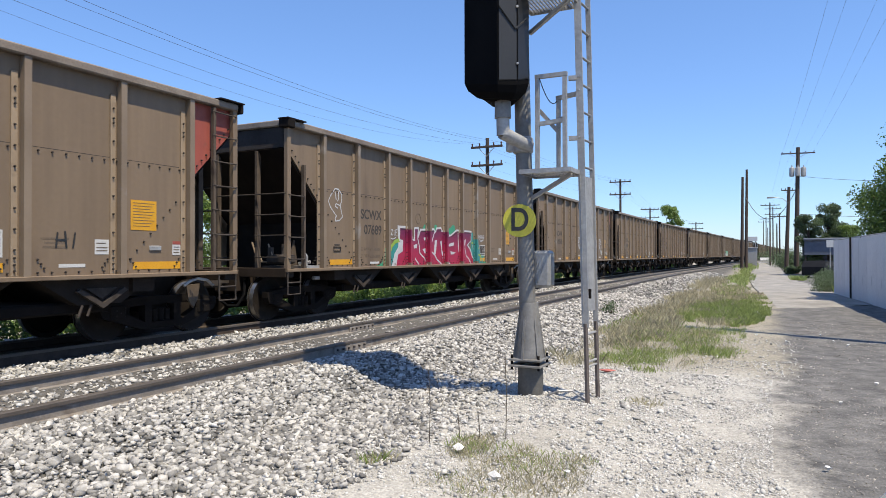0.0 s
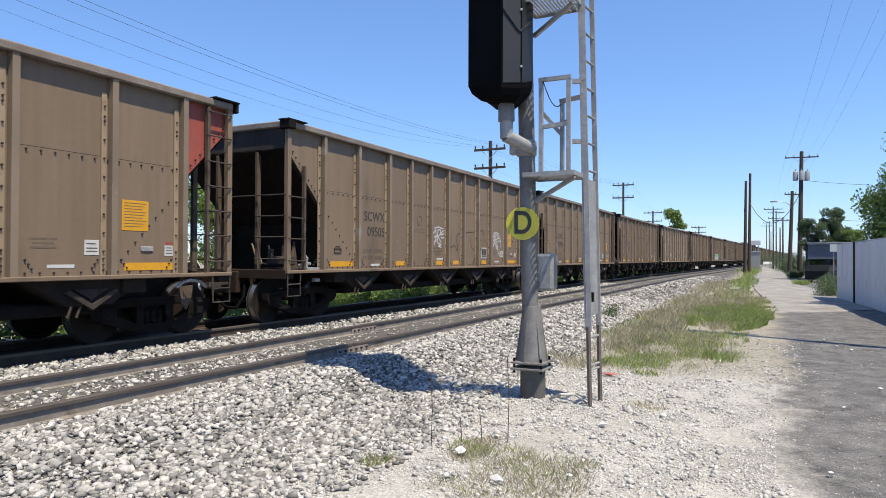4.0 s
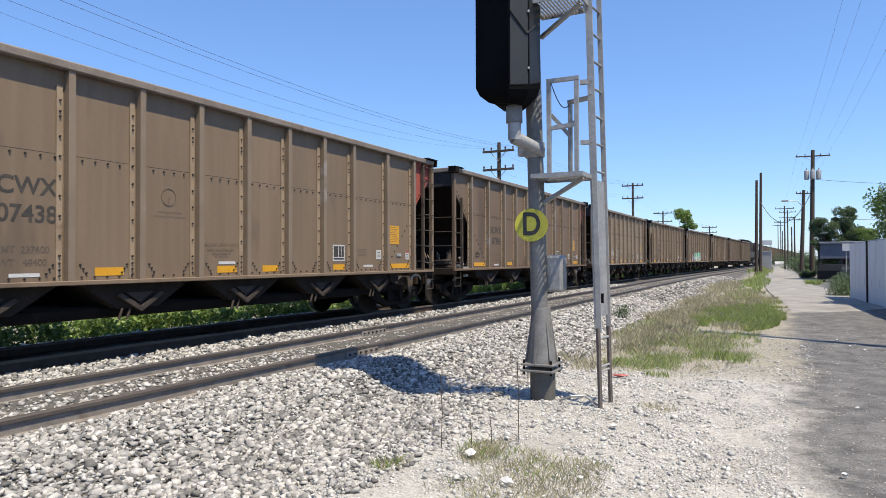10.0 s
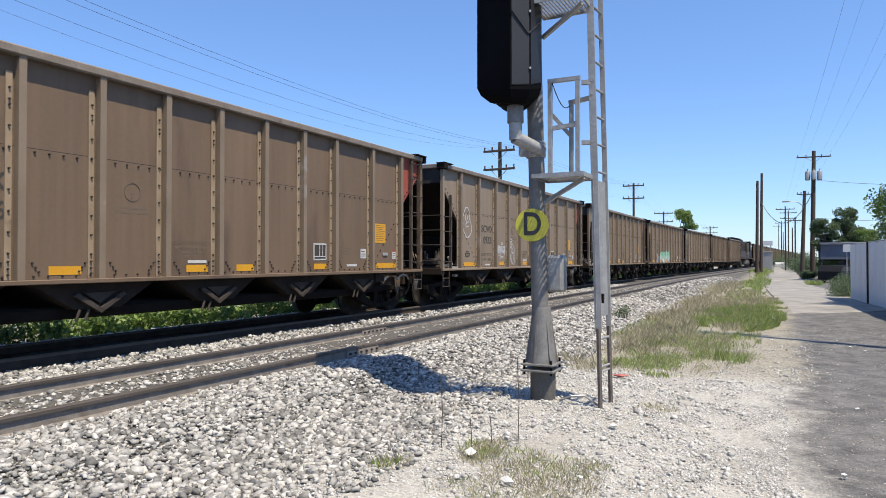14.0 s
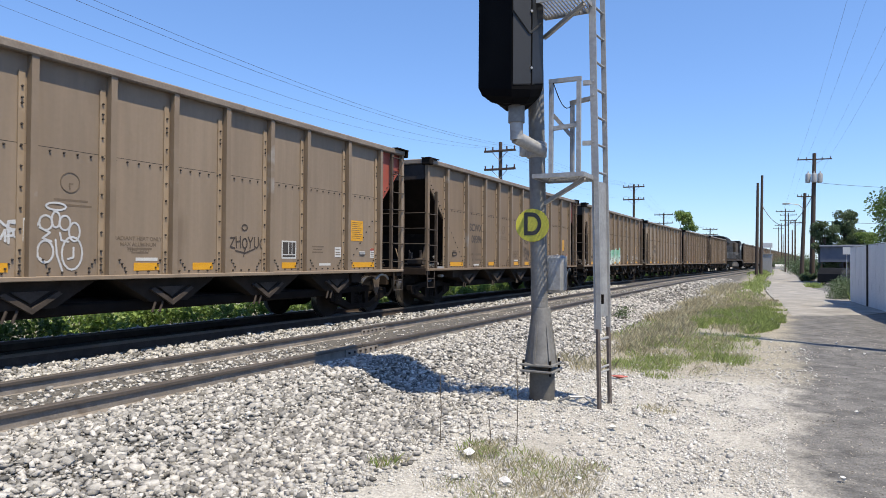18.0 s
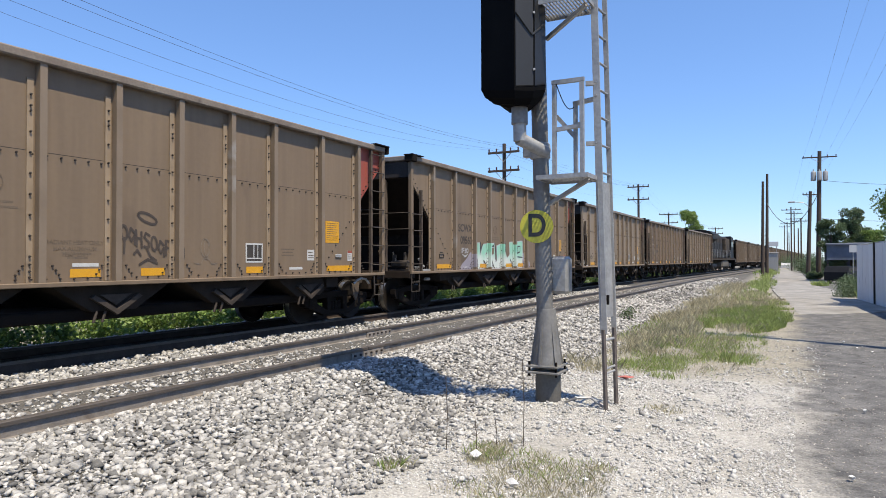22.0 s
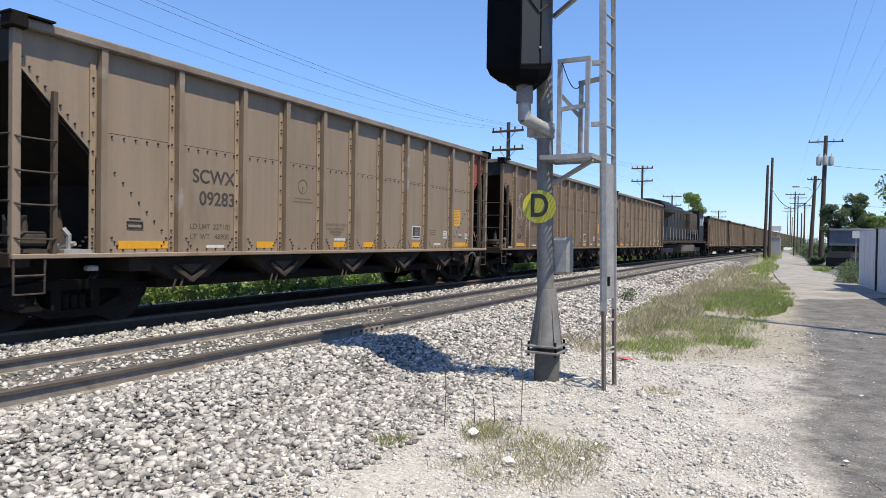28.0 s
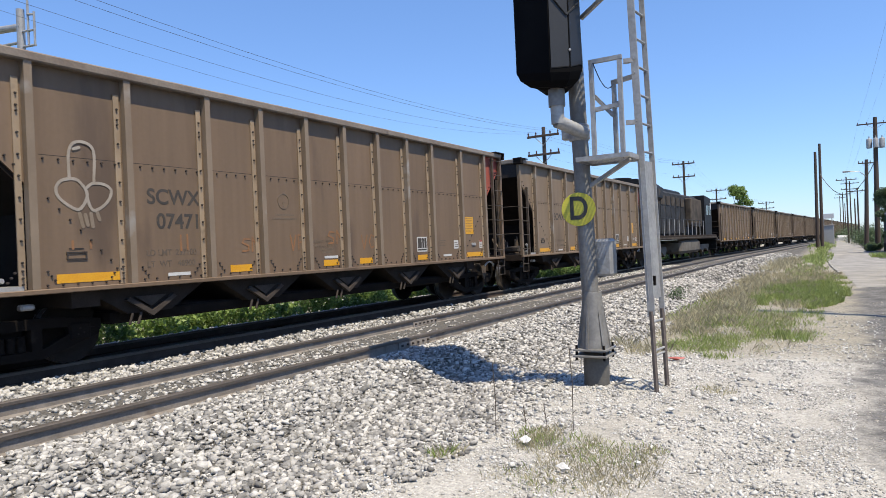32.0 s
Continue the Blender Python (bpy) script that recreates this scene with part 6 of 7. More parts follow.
    for p, w in ((L0, 0.036), (L1, 0.026)):
        part("ladder_stile", Shape().add([Vector(lad(p, z)) + Vector(q) for z in (0.62, 7.9) for q in ((-w, -0.012, 0), (w, -0.012, 0), (w, 0.012, 0), (-w, 0.012, 0))], [(0, 1, 5, 4), (1, 2, 6, 5), (2, 3, 7, 6), (3, 0, 4, 7), (4, 5, 6, 7), (3, 2, 1, 0)]), M["galv"], sg)
        part("ladder_foot", Shape().rod(lad(p, -0.24), lad(p, 0.66), 0.027, n=6), M["ladderfoot"], sg, "rusty foot of the ladder")
    for k in range(26):
        z = 0.25 + 0.295 * k
        if z < 0.6 or z > 2.3:
            part("ladder_rung", Shape().rod(lad(L0, z), lad(L1, z), 0.013, n=8), M["galv"], sg)
    for z in (0.2, 0.55):
        part("ladder_rung", Shape().rod(lad(L0, z), lad(L1, z), 0.012, n=8), M["galv"], sg)
    s = Shape()
    s.add([Vector(lad(p, z)) + Vector(q) for z in (0.78, 2.22) for p, q in ((L0, (-0.012, -0.02, 0)), (L1, (0.0, -0.03, 0)), (L1, (0.0, 0.016, 0)), (L0, (-0.012, 0.02, 0)))], [(0, 1, 5, 4), (1, 2, 6, 5), (2, 3, 7, 6), (3, 0, 4, 7), (4, 5, 6, 7), (3, 2, 1, 0)])
    part("climb_guard", s, M["galv"], sg, "flat galvanised climb guard")
    part("hasp", Shape().box(-1.76, -1.72, 7.02, 7.06, 0.92, 1.02), M["grimeshade"], sg)
    part("conduit", Shape().path([(-2.16, 6.9, gz(-2.16, 6.9) + 0.02), (-2.02, 6.86, gz(-2.02, 6.86) + 0.1), (-1.9, 6.94, gz(-1.9, 6.94) + 0.11), (-1.78, 7.0, gz(-1.78, 7.0) + 0.02)], 0.014, 6), M["galv"], sg, "bent grey conduit at the foot")
    return sg


signal()

# ---- poles and wires ----
def utility_pole(label, x, y, base, top, arms, lean_deg=0.0, transformer=False, r=0.15, arm_half=1.2):
    po = thing("utility_pole", label, "utility pole", pose(x, y, base, 0, lean_deg, 0), "utility poles")
    h = top - base
    part("pole", Shape().rod((0, 0, -0.5), (0, 0, h), r, r * 0.68, n=10), M["pole"], po, smooth=True)
    for z in arms:
        arm = part("crossarm", Shape().box(-arm_half, arm_half, -0.17, -0.06, z - base - 0.06, z - base + 0.06, ch=0.01), M["pole"], po)
        for k in (-0.93, -0.45, 0.45, 0.93):
            part("insulator", Shape().lathe([(0.02, 0.05), (0.05, 0.1), (0.035, 0.14), (0.055, 0.18), (0.03, 0.24)], (k * arm_half, -0.115, z - base), "z", 8), M["insul"], arm)
        for e in (-1, 1):
            part("arm_brace", Shape().rod((e * arm_half * 0.5, -0.12, z - base - 0.05), (0, -0.14, z - base - 0.55), 0.02, n=5), M["galv"], po)
    if transformer:
        for e in (-1, 0, 1):
            part("transformer", Shape().lathe([(0.2, 0), (0.25, 0.05), (0.25, 0.85), (0.2, 0.95), (0.06, 1.0), (0.05, 1.2)], (e * 0.55, -0.2 if e else -0.4, h - 3.1), "z", 14), M["galv"], po, "grey cylindrical transformer", True)
    return po


utility_pole("weathered telegraph pole with two crossarms behind the train", -14.42, 35, -0.5, 8.0, (7.5, 6.46), arm_half=0.95)
utility_pole("weathered telegraph pole with two crossarms behind the train", -14.2, 71, -0.5, 9.3, (9.02, 7.7), arm_half=1.1)
utility_pole("weathered telegraph pole with two crossarms behind the train", -16.87, 107, -0.5, 8.7, (8.4, 7.1), arm_half=1.4)
utility_pole("weathered telegraph pole with two crossarms behind the train", -13.62, 143, -0.5, 7.9, (7.6, 6.6), arm_half=1.4)
utility_pole("weathered telegraph pole with two crossarms behind the train", -14.5, 0, -0.5, 8.0, (7.4, 6.4), arm_half=0.95)
utility_pole("dark timber utility pole with three transformers by the lane", 2.35, 80, -0.65, 12.74, (12.1,), 1.0, True, 0.27, 1.6)
utility_pole("dark timber pole leaning beside the lane", 1.53, 88, -0.65, 9.3, (8.9,), 2.0, False, 0.25, 0.8)
utility_pole("dark timber utility pole casting a shadow across the lane", 3.4, 13.8, -0.3, 11.6, (11.2,), 0.0, False, 0.17, 1.2)
for x, y, top in ((-3.1, 85, 10.4), (-2.75, 88, 11.6)):
    utility_pole("tall bare timber pole on the grass verge", x, y, -0.55, top, (), 0.7, False, 0.2)
for x, y, top, arms in ((-0.2, 130, 10.5, (10,)), (0.3, 150, 11, (10.6, 9.5)), (-1.2, 190, 11, (10.5,)), (-2.2, 230, 12, (11.5,)), (1.2, 120, 8, (7.5,)), (-0.9, 210, 9, ()), (0.9, 135, 7, ())):
    utility_pole("distant timber utility pole along the lane", x, y, -0.6, top, arms, 0.0, False, 0.14, 1.5)


def wire(points, sag, r=0.012, label="thin dark overhead wire"):
    pts = []
    for a, b in zip(points, points[1:]):
        a, b = Vector(a), Vector(b)
        for k in range(14):
            t = k / 14
            p = a.lerp(b, t)
            p.z -= sag * 4 * t * (1 - t)
            pts.append(p)
    pts.append(Vector(points[-1]))
    solid("overhead_wire", Shape().path(pts, r, 4), M["wire"], label, "wire", group="overhead wires")


for dx, r, sag in ((-0.85, 0.0032, 1.18), (-0.4, 0.0042, 0.97), (0.4, 0.0045, 0.82), (0.85, 0.0045, 0.86)):
    wire([(-14.5 + dx, -35, 7.75), (-14.5 + dx, 0, 7.72), (-14.42 + dx, 35, 7.72)], sag, r)
    wire([(-14.42 + dx, 35, 7.72), (-14.2 + dx, 71, 9.2), (-16.87 + dx, 107, 8.6), (-13.62 + dx, 143, 7.8)], 0.4, 0.0042)
for dx in (-0.85, 0.85):
    wire([(-14.42 + dx, 35, 6.66), (-14.2 + dx, 71, 7.9), (-16.87 + dx, 107, 7.3)], 0.45, 0.0028)
for dx, r in ((-1.1, 0.0045), (-0.5, 0.0035), (0.5, 0.0035), (1.1, 0.0045)):
    wire([(3.4 + dx, 13.8, 11.4), (2.53 + dx * 1.3, 80, 12.3), (0.3 + dx, 150, 10.9)], 0.5, r)
wire([(-2.75, 88, 8.3), (2.4, 80, 8.3)], 2.9, 0.035, "drooping black service cable")
wire([(2.5, 80, 9.7), (19, 83, 8.9)], 0.4, 0.018)
wire([(2.5, 80, 5.7), (19, 85, 5.4)], 0.3, 0.018)

# street lamp arm on the leaning pole
lamp = thing("street_lamp", "small street lamp on a curved arm of the pole", "street lamp")
part("arm", Shape().path([(1.78, 87.7, 7.4), (1.2, 87.5, 7.95), (0.27, 87.2, 8.07)], 0.04), M["galv"], lamp)
part("lamp_head", Shape().box(-0.45, 0.3, 87.0, 87.4, 7.98, 8.14, ch=0.03), M["galv"], lamp)


# ---- plants ----
def leaf_cloud(centres, radii, counts, size, rng, flat=0.8):
    """Leaf quads scattered in the shells of clumps."""
    vs, k = [], 0
    quad = np.array([(-0.5, 0, 0), (0, -0.28, 0.05), (0.5, 0, 0), (0, 0.28, 0.05)])
    for c, r, n in zip(centres, radii, counts):
        d = rng.normal(size=(n, 3))
        d /= np.linalg.norm(d, axis=1, keepdims=True)
        p = np.asarray(c) + d * r * rng.uniform(0.45, 1.08, (n, 1)) * np.array([1, 1, flat])
        q = np.einsum("nij,kj->nki", turns(n, rng), quad) * (size * rng.uniform(0.6, 1.4, (n, 1, 1)))
        vs.append((q + p[:, None]).reshape(-1, 3))
    v = np.concatenate(vs)
    return v, np.arange(len(v)).reshape(-1, 4)


def tree(label, x, y, base, height, spread, seed, material, leaf=0.3, clumps=26, per=90, trunk=0.25, low=0.3):
    rng = np.random.default_rng(seed)
    t = thing("tree", label, "tree", pose(x, y, base), "trees")
    s = Shape()
    top = Vector((rng.uniform(-0.3, 0.3), rng.uniform(-0.3, 0.3), height * 0.72))
    s.rod((0, 0, -0.3), top * 0.5, trunk, trunk * 0.7, n=9)
    s.rod(top * 0.5, top, trunk * 0.7, trunk * 0.25, n=7)
    cs, rs = [], []
    for k in range(clumps):
        w = rng.uniform(0, 2 * math.pi)
        zz = rng.uniform(low, 0.95)
        out = spread * math.sqrt(max(0.05, 1 - ((zz - 0.58) / 0.45) ** 2)) * rng.uniform(0.25, 0.95)
        c = (out * math.cos(w), out * math.sin(w), height * zz)
        cs.append(c)
        rs.append(spread * rng.uniform(0.2, 0.38))
        if k % 2 == 0:
            s.rod(top * rng.uniform(0.35, 0.8), c, trunk * 0.28, trunk * 0.07, n=5)
    part("trunk", s, M["bark"], t, smooth=True)
    v, f = leaf_cloud(cs, rs, [per] * clumps, leaf, rng)
    part("crown", bulk("crown", v, f, material), None, t)
    return t


tree("bright green tree standing behind the train", -15.2, 118, -0.5, 10.6, 2.0, 1, M["leafbright"], 0.19, 70, 460, 0.3, 0.2)
tree("dark leafy tree behind the fence", 3.4, 74, -0.6, 6.0, 1.5, 2, M["leafdark"], 0.15, 40, 420, 0.2, 0.2)
tree("dark leafy tree behind the fence", 5.2, 76, -0.6, 7.0, 1.7, 3, M["leafdark"], 0.15, 40, 420, 0.25, 0.35)
tree("pale leafy tree behind the fence", 6.6, 75, -0.6, 5.0, 1.5, 4, M["leafbright"], 0.15, 36, 380, 0.2, 0.2)
tree("full green tree leaning over the grey fence", 6.0, 29.5, -0.5, 6.6, 3.1, 5, M["leaf"], 0.1, 130, 900, 0.25, 0.28)
tree("full green tree leaning over the grey fence", 7.6, 27, -0.5, 7.0, 3.0, 6, M["leaf"], 0.13, 80, 420, 0.25, 0.25)
for k, (x, y, h, sp) in enumerate(((-31, 14, 8.5, 3.6), (-36, 21, 9, 4.2), (-29, 17.6, 7.5, 3.2), (-40, 8, 9, 4.5), (-33, 34, 8, 4), (-27, 8, 6, 3), (-44, 30, 9, 5), (-30, 44, 7.5, 3.6), (-96, 82, 17, 7), (-92, 66, 15, 6))):
    tree("leafy green tree on the far side of the tracks", x, y, -0.6, h, sp, 30 + k, M["leaf"] if k % 2 else M["leafbright"], 0.24, 48, 280, 0.25, 0.1)


# white house beyond the tracks
def house():
    h = thing("house", "white two-storey clapboard house with a gable roof beyond the tracks", "house", pose(-80, 63.6, -0.6))
    wall = part("wall", Shape().prism([(-4.8, 0), (4.8, 0), (4.8, 5.2), (0, 7.3), (-4.8, 5.2)], 0, -9, 0), M["van"], h)
    for k in range(30):
        part("clapboard", Shape().box(0, 0.02, -4.8, 4.8, 0.15 + 0.165 * k, 0.3 + 0.165 * k), M["van"], wall)
    for e in (-1, 1):
        part("roof", Shape().prism([(e * 5.3, 4.95), (0, 7.27), (0, 7.5), (e * 5.4, 5.15)], 0, -9.4, 0.5), M["shed"], h, "dark shingle roof slope")
    for y in (-2.7, 2.7):
        for z in (1.5, 3.95):
            w = part("window", Shape().box(0.0, 0.05, y - 0.62, y + 0.62, z - 0.1, z + 1.4), M["galv"], h, "grey-framed sash window")
            part("pane", Shape().box(0.05, 0.06, y - 0.5, y + 0.5, z, z + 0.62), M["glass"], w)
            part("pane", Shape().box(0.05, 0.06, y - 0.5, y + 0.5, z + 0.68, z + 1.3), M["glass"], w)


house()


def bush(label, x, y, base, wx, wy, h, seed, material, leaf=0.08, n=1500):
    rng = np.random.default_rng(seed)
    b = thing("bush", label, "bush", pose(x, y, base), "bushes")
    m = 12
    cs = np.stack([rng.uniform(-wx, wx, m), rng.uniform(-wy, wy, m), rng.uniform(0.15, 0.75, m) * h], 1)
    s = Shape()
    for c in cs:
        s.rod((c[0] * 0.3, c[1] * 0.3, -0.1), c, 0.012, 0.004, n=4)
    part("stems", s, M["bark"], b)
    v, f = leaf_cloud(cs, rng.uniform(0.3, 0.55, m) * h, [n // m] * m, leaf, rng, 0.9)
    v[:, 2] = np.maximum(v[:, 2], -0.05)
    part("foliage", bulk("foliage", v, f, material), None, b)


for k in range(44):
    y = 3.0 + 0.9 * k + random.uniform(-0.3, 0.3)
    bush("bright green weedy bush behind the train", -14.3 + random.uniform(-0.5, 0.4), y, gz(-14.3, y), 0.7, 0.9, 0.75 + random.uniform(-0.12, 0.25), 60 + k, M["leafbright"] if k % 3 else M["leaf"], 0.11, 1300)
for k in range(26):
    y = 44 + 2.6 * k + random.uniform(-0.8, 0.8)
    x = -14.6 + bend(y)
    bush("green weedy bush behind the train", x, y, gz(x, y), 0.9, 1.7, 1.0 + random.uniform(-0.1, 0.4), 160 + k, M["leaf"] if k % 2 else M["leafbright"], 0.2, 700)
for k, (x, y, w, h) in enumerate(((2.3, 97, 0.9, 2.2), (2.0, 108, 0.9, 2.6), (2.6, 90, 0.6, 1.3), (1.9, 118, 1.4, 2.8), (1.4, 135, 2, 3.2), (0.0, 170, 3, 3.8), (-3.4, 190, 3, 3.8), (4.0, 99, 2, 2.6), (2.1, 79, 0.5, 0.8), (1.9, 84, 0.5, 0.9))):
    bush("dark overgrown bush along the lane", x, y, -0.62, w, w, h, 90 + k, M["leafdark"], 0.15, 3000)
bush("small dark weed in the ballast", -4.0, 18.6, gz(-4.0, 18.6), 0.16, 0.16, 0.42, 120, M["leafdark"], 0.05, 400)
bush("dark green weeds beside the fence", 2.55, 39.5, gz(2.55, 39.5), 0.42, 1.6, 1.2, 121, M["leafdark"], 0.07, 6000)


def blades(name, label, patches, material, seed):
    """Tufts of bent blades; patches: x, y, rx, ry, count, height, width."""
    rng = np.random.default_rng(seed)
    vs = []
    for x, y, rx, ry, n, h, w in patches:
        a = rng.uniform(0, 2 * math.pi, n)
        q = np.sqrt(rng.random(n))
        px, py = x + rx * q * np.cos(a), y + ry * q * np.sin(a)
        keep = np.array([noise.noise(Vector((i * 1.1, j * 0.7, seed))) + 0.8 * noise.noise(Vector((i * 3.3, j * 2.2, seed))) for i, j in zip(px, py)]) + rng.normal(0, 0.18, n) > q * 1.1 - 0.72
        px, py = px[keep], py[keep]
        n = len(px)
        pz = np.array([gz(i, j) for i, j in zip(px, py)]) - 0.01
        hh = h * rng.uniform(0.4, 1.2, n)
        th = rng.uniform(0, math.pi, n)
        dx, dy = np.cos(th) * w / 2, np.sin(th) * w / 2
        bx, by = rng.normal(0, 0.35, n) * hh, rng.normal(0, 0.35, n) * hh
        z = np.zeros(n)
        quad = np.stack([np.stack([px - dx, py - dy, pz], 1), np.stack([px + dx, py + dy, pz], 1), np.stack([px + dx * 0.6 + bx * 0.4, py + dy * 0.6 + by * 0.4, pz + hh * 0.6], 1), np.stack([px + bx, py + by, pz + hh], 1)], 1)
        vs.append(quad.reshape(-1, 3))
    v = np.concatenate(vs)
    return tagged(new(name, bulk(name, v, np.arange(len(v)).reshape(-1, 4), material)), label, "grass", kind="stuff")


clump = random.Random(77)
GREEN = [(clump.uniform(-2.4, -0.4), clump.uniform(9.8, 27), clump.uniform(0.25, 0.55), clump.uniform(0.4, 1.1), 500, clump.uniform(0.06, 0.15), 0.008) for k in range(26)]
DRY = [(clump.uniform(-3.0, -0.7), clump.uniform(9.6, 32), clump.uniform(0.25, 0.6), clump.uniform(0.4, 1.3), 420, clump.uniform(0.07, 0.2), 0.006) for k in range(30)]
blades("verge_grass", "green grass growing on the verge beside the lane", [
    (-1.15, 20.5, 1.15, 4.6, 34000, 0.17, 0.009), (-1.0, 28, 0.9, 5, 7000, 0.11, 0.011), (-1.5, 13.4, 1.1, 2.8, 6500, 0.1, 0.007), (-1.6, 10.8, 0.9, 1.6, 7000, 0.07, 0.006), (-1.6, 24, 1.0, 3, 900, 0.14, 0.015), (-1.9, 38, 0.9, 9, 3000, 0.16, 0.025), (-2.2, 60, 1.0, 18, 5000, 0.22, 0.045), (-2.9, 100, 1.3, 30, 4000, 0.3, 0.09), (-1.55, 9.5, 0.25, 0.3, 350, 0.1, 0.008), (3.2, 38, 0.5, 5, 1500, 0.4, 0.03), (1.9, 60, 0.6, 1.5, 700, 0.4, 0.03)] + GREEN, M["grass"], 7)
blades("dry_grass", "dry tan grass and weeds on the verge", [
    (-2.5, 14.5, 0.9, 3.2, 6000, 0.17, 0.006), (-2.5, 20, 1.0, 4, 5200, 0.2, 0.008), (-2.9, 28, 0.9, 6, 2600, 0.22, 0.013), (-2.2, 10.8, 0.9, 1.6, 1100, 0.09, 0.004), (-2.2, 5.1, 0.5, 0.45, 2600, 0.07, 0.003), (-1.6, 4.75, 0.6, 0.5, 2600, 0.06, 0.003), (-2.75, 4.5, 0.2, 0.2, 220, 0.09, 0.004), (-1.2, 7.35, 0.3, 0.2, 260, 0.07, 0.005), (-1.9, 4.2, 0.65, 0.4, 1500, 0.06, 0.003), (-3.4, 45, 0.8, 12, 2500, 0.35, 0.03), (-1.4, 12.6, 1.0, 3.2, 4200, 0.1, 0.005), (-1.6, 26, 1.0, 5, 2200, 0.18, 0.014), (-1.1, 30, 0.9, 7, 6000, 0.12, 0.01), (-2.0, 38, 1.0, 9, 2200, 0.2, 0.02)] + DRY, M["drygrass"], 8)
blades("ballast_weeds", "sparse green weeds in the gravel", [
    (-2.2, 5.05, 0.4, 0.35, 520, 0.08, 0.005), (-1.55, 5.0, 0.4, 0.4, 520, 0.06, 0.005), (-2.0, 4.3, 0.5, 0.4, 520, 0.05, 0.005), (-2.8, 4.45, 0.18, 0.15, 160, 0.08, 0.005), (-1.4, 7.3, 0.2, 0.15, 90, 0.06, 0.005), (-2.5, 16, 1.0, 3, 1600, 0.14, 0.01)], M["grass"], 9)

# bare stalks that stand up before the signal
for x, y, h in ((-2.62, 5.05, 0.62), (-2.08, 5.45, 0.75), (-2.3, 4.95, 0.3), (-2.25, 5.25, 0.25)):
    st = Shape().path([(x, y, gz(x, y)), (x + 0.01, y, gz(x, y) + h * 0.5), (x - 0.01, y + 0.01, gz(x, y) + h)], 0.0035, 5)
    for k in range(4):
        z = gz(x, y) + h * (0.2 + 0.18 * k)
        st.path([(x, y, z), (x + 0.03 * (-1) ** k, y + 0.01, z + 0.03)], 0.002, 4)
    solid("weed_stalk", st, M["bark"], "thin dry brown weed stalk in the gravel", "weed", group="weed stalks")

# ---- litter ----
def litter(x, y, w, d, h, seed, label="crumpled white paper litter on the gravel", material=None):
    rng = random.Random(seed)
    s = Shape()
    pts = [(x + w * math.cos(a) * rng.uniform(0.7, 1), y + d * math.sin(a) * rng.uniform(0.7, 1), gz(x, y) + 0.03 + h * rng.uniform(0.1, 0.6)) for a in [k * 0.785 for k in range(8)]]
    s.add(pts + [(x, y, gz(x, y) + 0.03 + h), (x, y, gz(x, y) + 0.01)], [(k, (k + 1) % 8, 8) for k in range(8)] + [((k + 1) % 8, k, 9) for k in range(8)])
    solid("litter", s, material or M["litter"], label, "litter", group="litter")


litter(-2.26, 4.87, 0.065, 0.06, 0.06, 1)
litter(-1.77, 4.41, 0.055, 0.03, 0.05, 2)
litter(-0.35, 19.6, 0.09, 0.08, 0.1, 3)
litter(-1.45, 6.3, 0.05, 0.04, 0.03, 4)
litter(-2.0, 9.05, 0.14, 0.05, 0.03, 5, "faded red plastic scrap on the gravel", M["redmark"])
for k in range(14):
    litter(random.uniform(-1.4, 1.5), random.uniform(3, 16), 0.03, 0.025, 0.02, 20 + k)

# ---- fence and yard at the end of the lane ----
fence = thing("fence", "tall grey sheet fence beside the lane", "fence")
F0, F1 = Vector((2.62, 36.0, 0)), Vector((3.55, 15.5, 0))
fd = (F1 - F0)
n = 12
sheet = Shape().box(0, fd.length / n - 0.003, -0.015, 0.015, -0.7, 2.02).mesh("fence_sheet", M["fence"])
for k in range(n):
    p = F0 + fd * k / n
    part("fence_sheet", sheet, None, fence, m=Matrix.Translation((p.x, p.y, random.uniform(-0.03, 0.03))) @ Matrix.Rotation(math.atan2(fd.y, fd.x), 4, "Z") @ Matrix.Rotation(radians(random.uniform(-0.25, 0.25)), 4, "X"))
for k in (3, 12):
    p = F0 + fd * k / n
    part("fence_post", Shape().rod((p.x - 0.05, p.y, -0.8), (p.x - 0.05, p.y, 2.06), 0.035, n=8), M["grimelight"], fence)
part("top_rail", Shape().rod((F0.x, F0.y, 2.04), (F1.x, F1.y, 2.04), 0.025, n=6), M["galv"], fence)
fence2 = thing("fence", "grey sheet fence return at the yard corner", "fence")
part("fence_sheet", Shape().box(2.62, 9.5, 36.0, 36.03, -0.7, 2.0), M["fence"], fence2)

shed = thing("yard_shed", "low dark blue shed with an open front behind the lane", "shed")
part("roof", Shape().prism([(71.6, 2.72), (78, 3.1), (78, 3.22), (71.6, 2.84)], 0, 2.75, 7.4), M["shed"], shed)
part("back_wall", Shape().box(2.85, 7.3, 77.8, 78, -0.66, 3.1), M["shed"], shed)
part("valance", Shape().box(2.8, 7.35, 71.8, 71.86, 1.35, 2.72), M["shed"], shed)
for x in (2.9, 5.1, 7.2):
    part("shed_post", Shape().box(x - 0.06, x + 0.06, 71.86, 71.98, -0.66, 2.7), M["grimelight"], shed)
board = thing("yard_sign", "blank white board on a thin grey post behind the fence", "sign")
part("board", Shape().box(3.02, 3.42, 47.0, 47.04, 1.82, 2.26, ch=0.006), M["van"], board)
part("sign_post", Shape().rod((3.22, 47.08, -0.65), (3.22, 47.08, 2.2), 0.03, n=8), M["galv"], board)


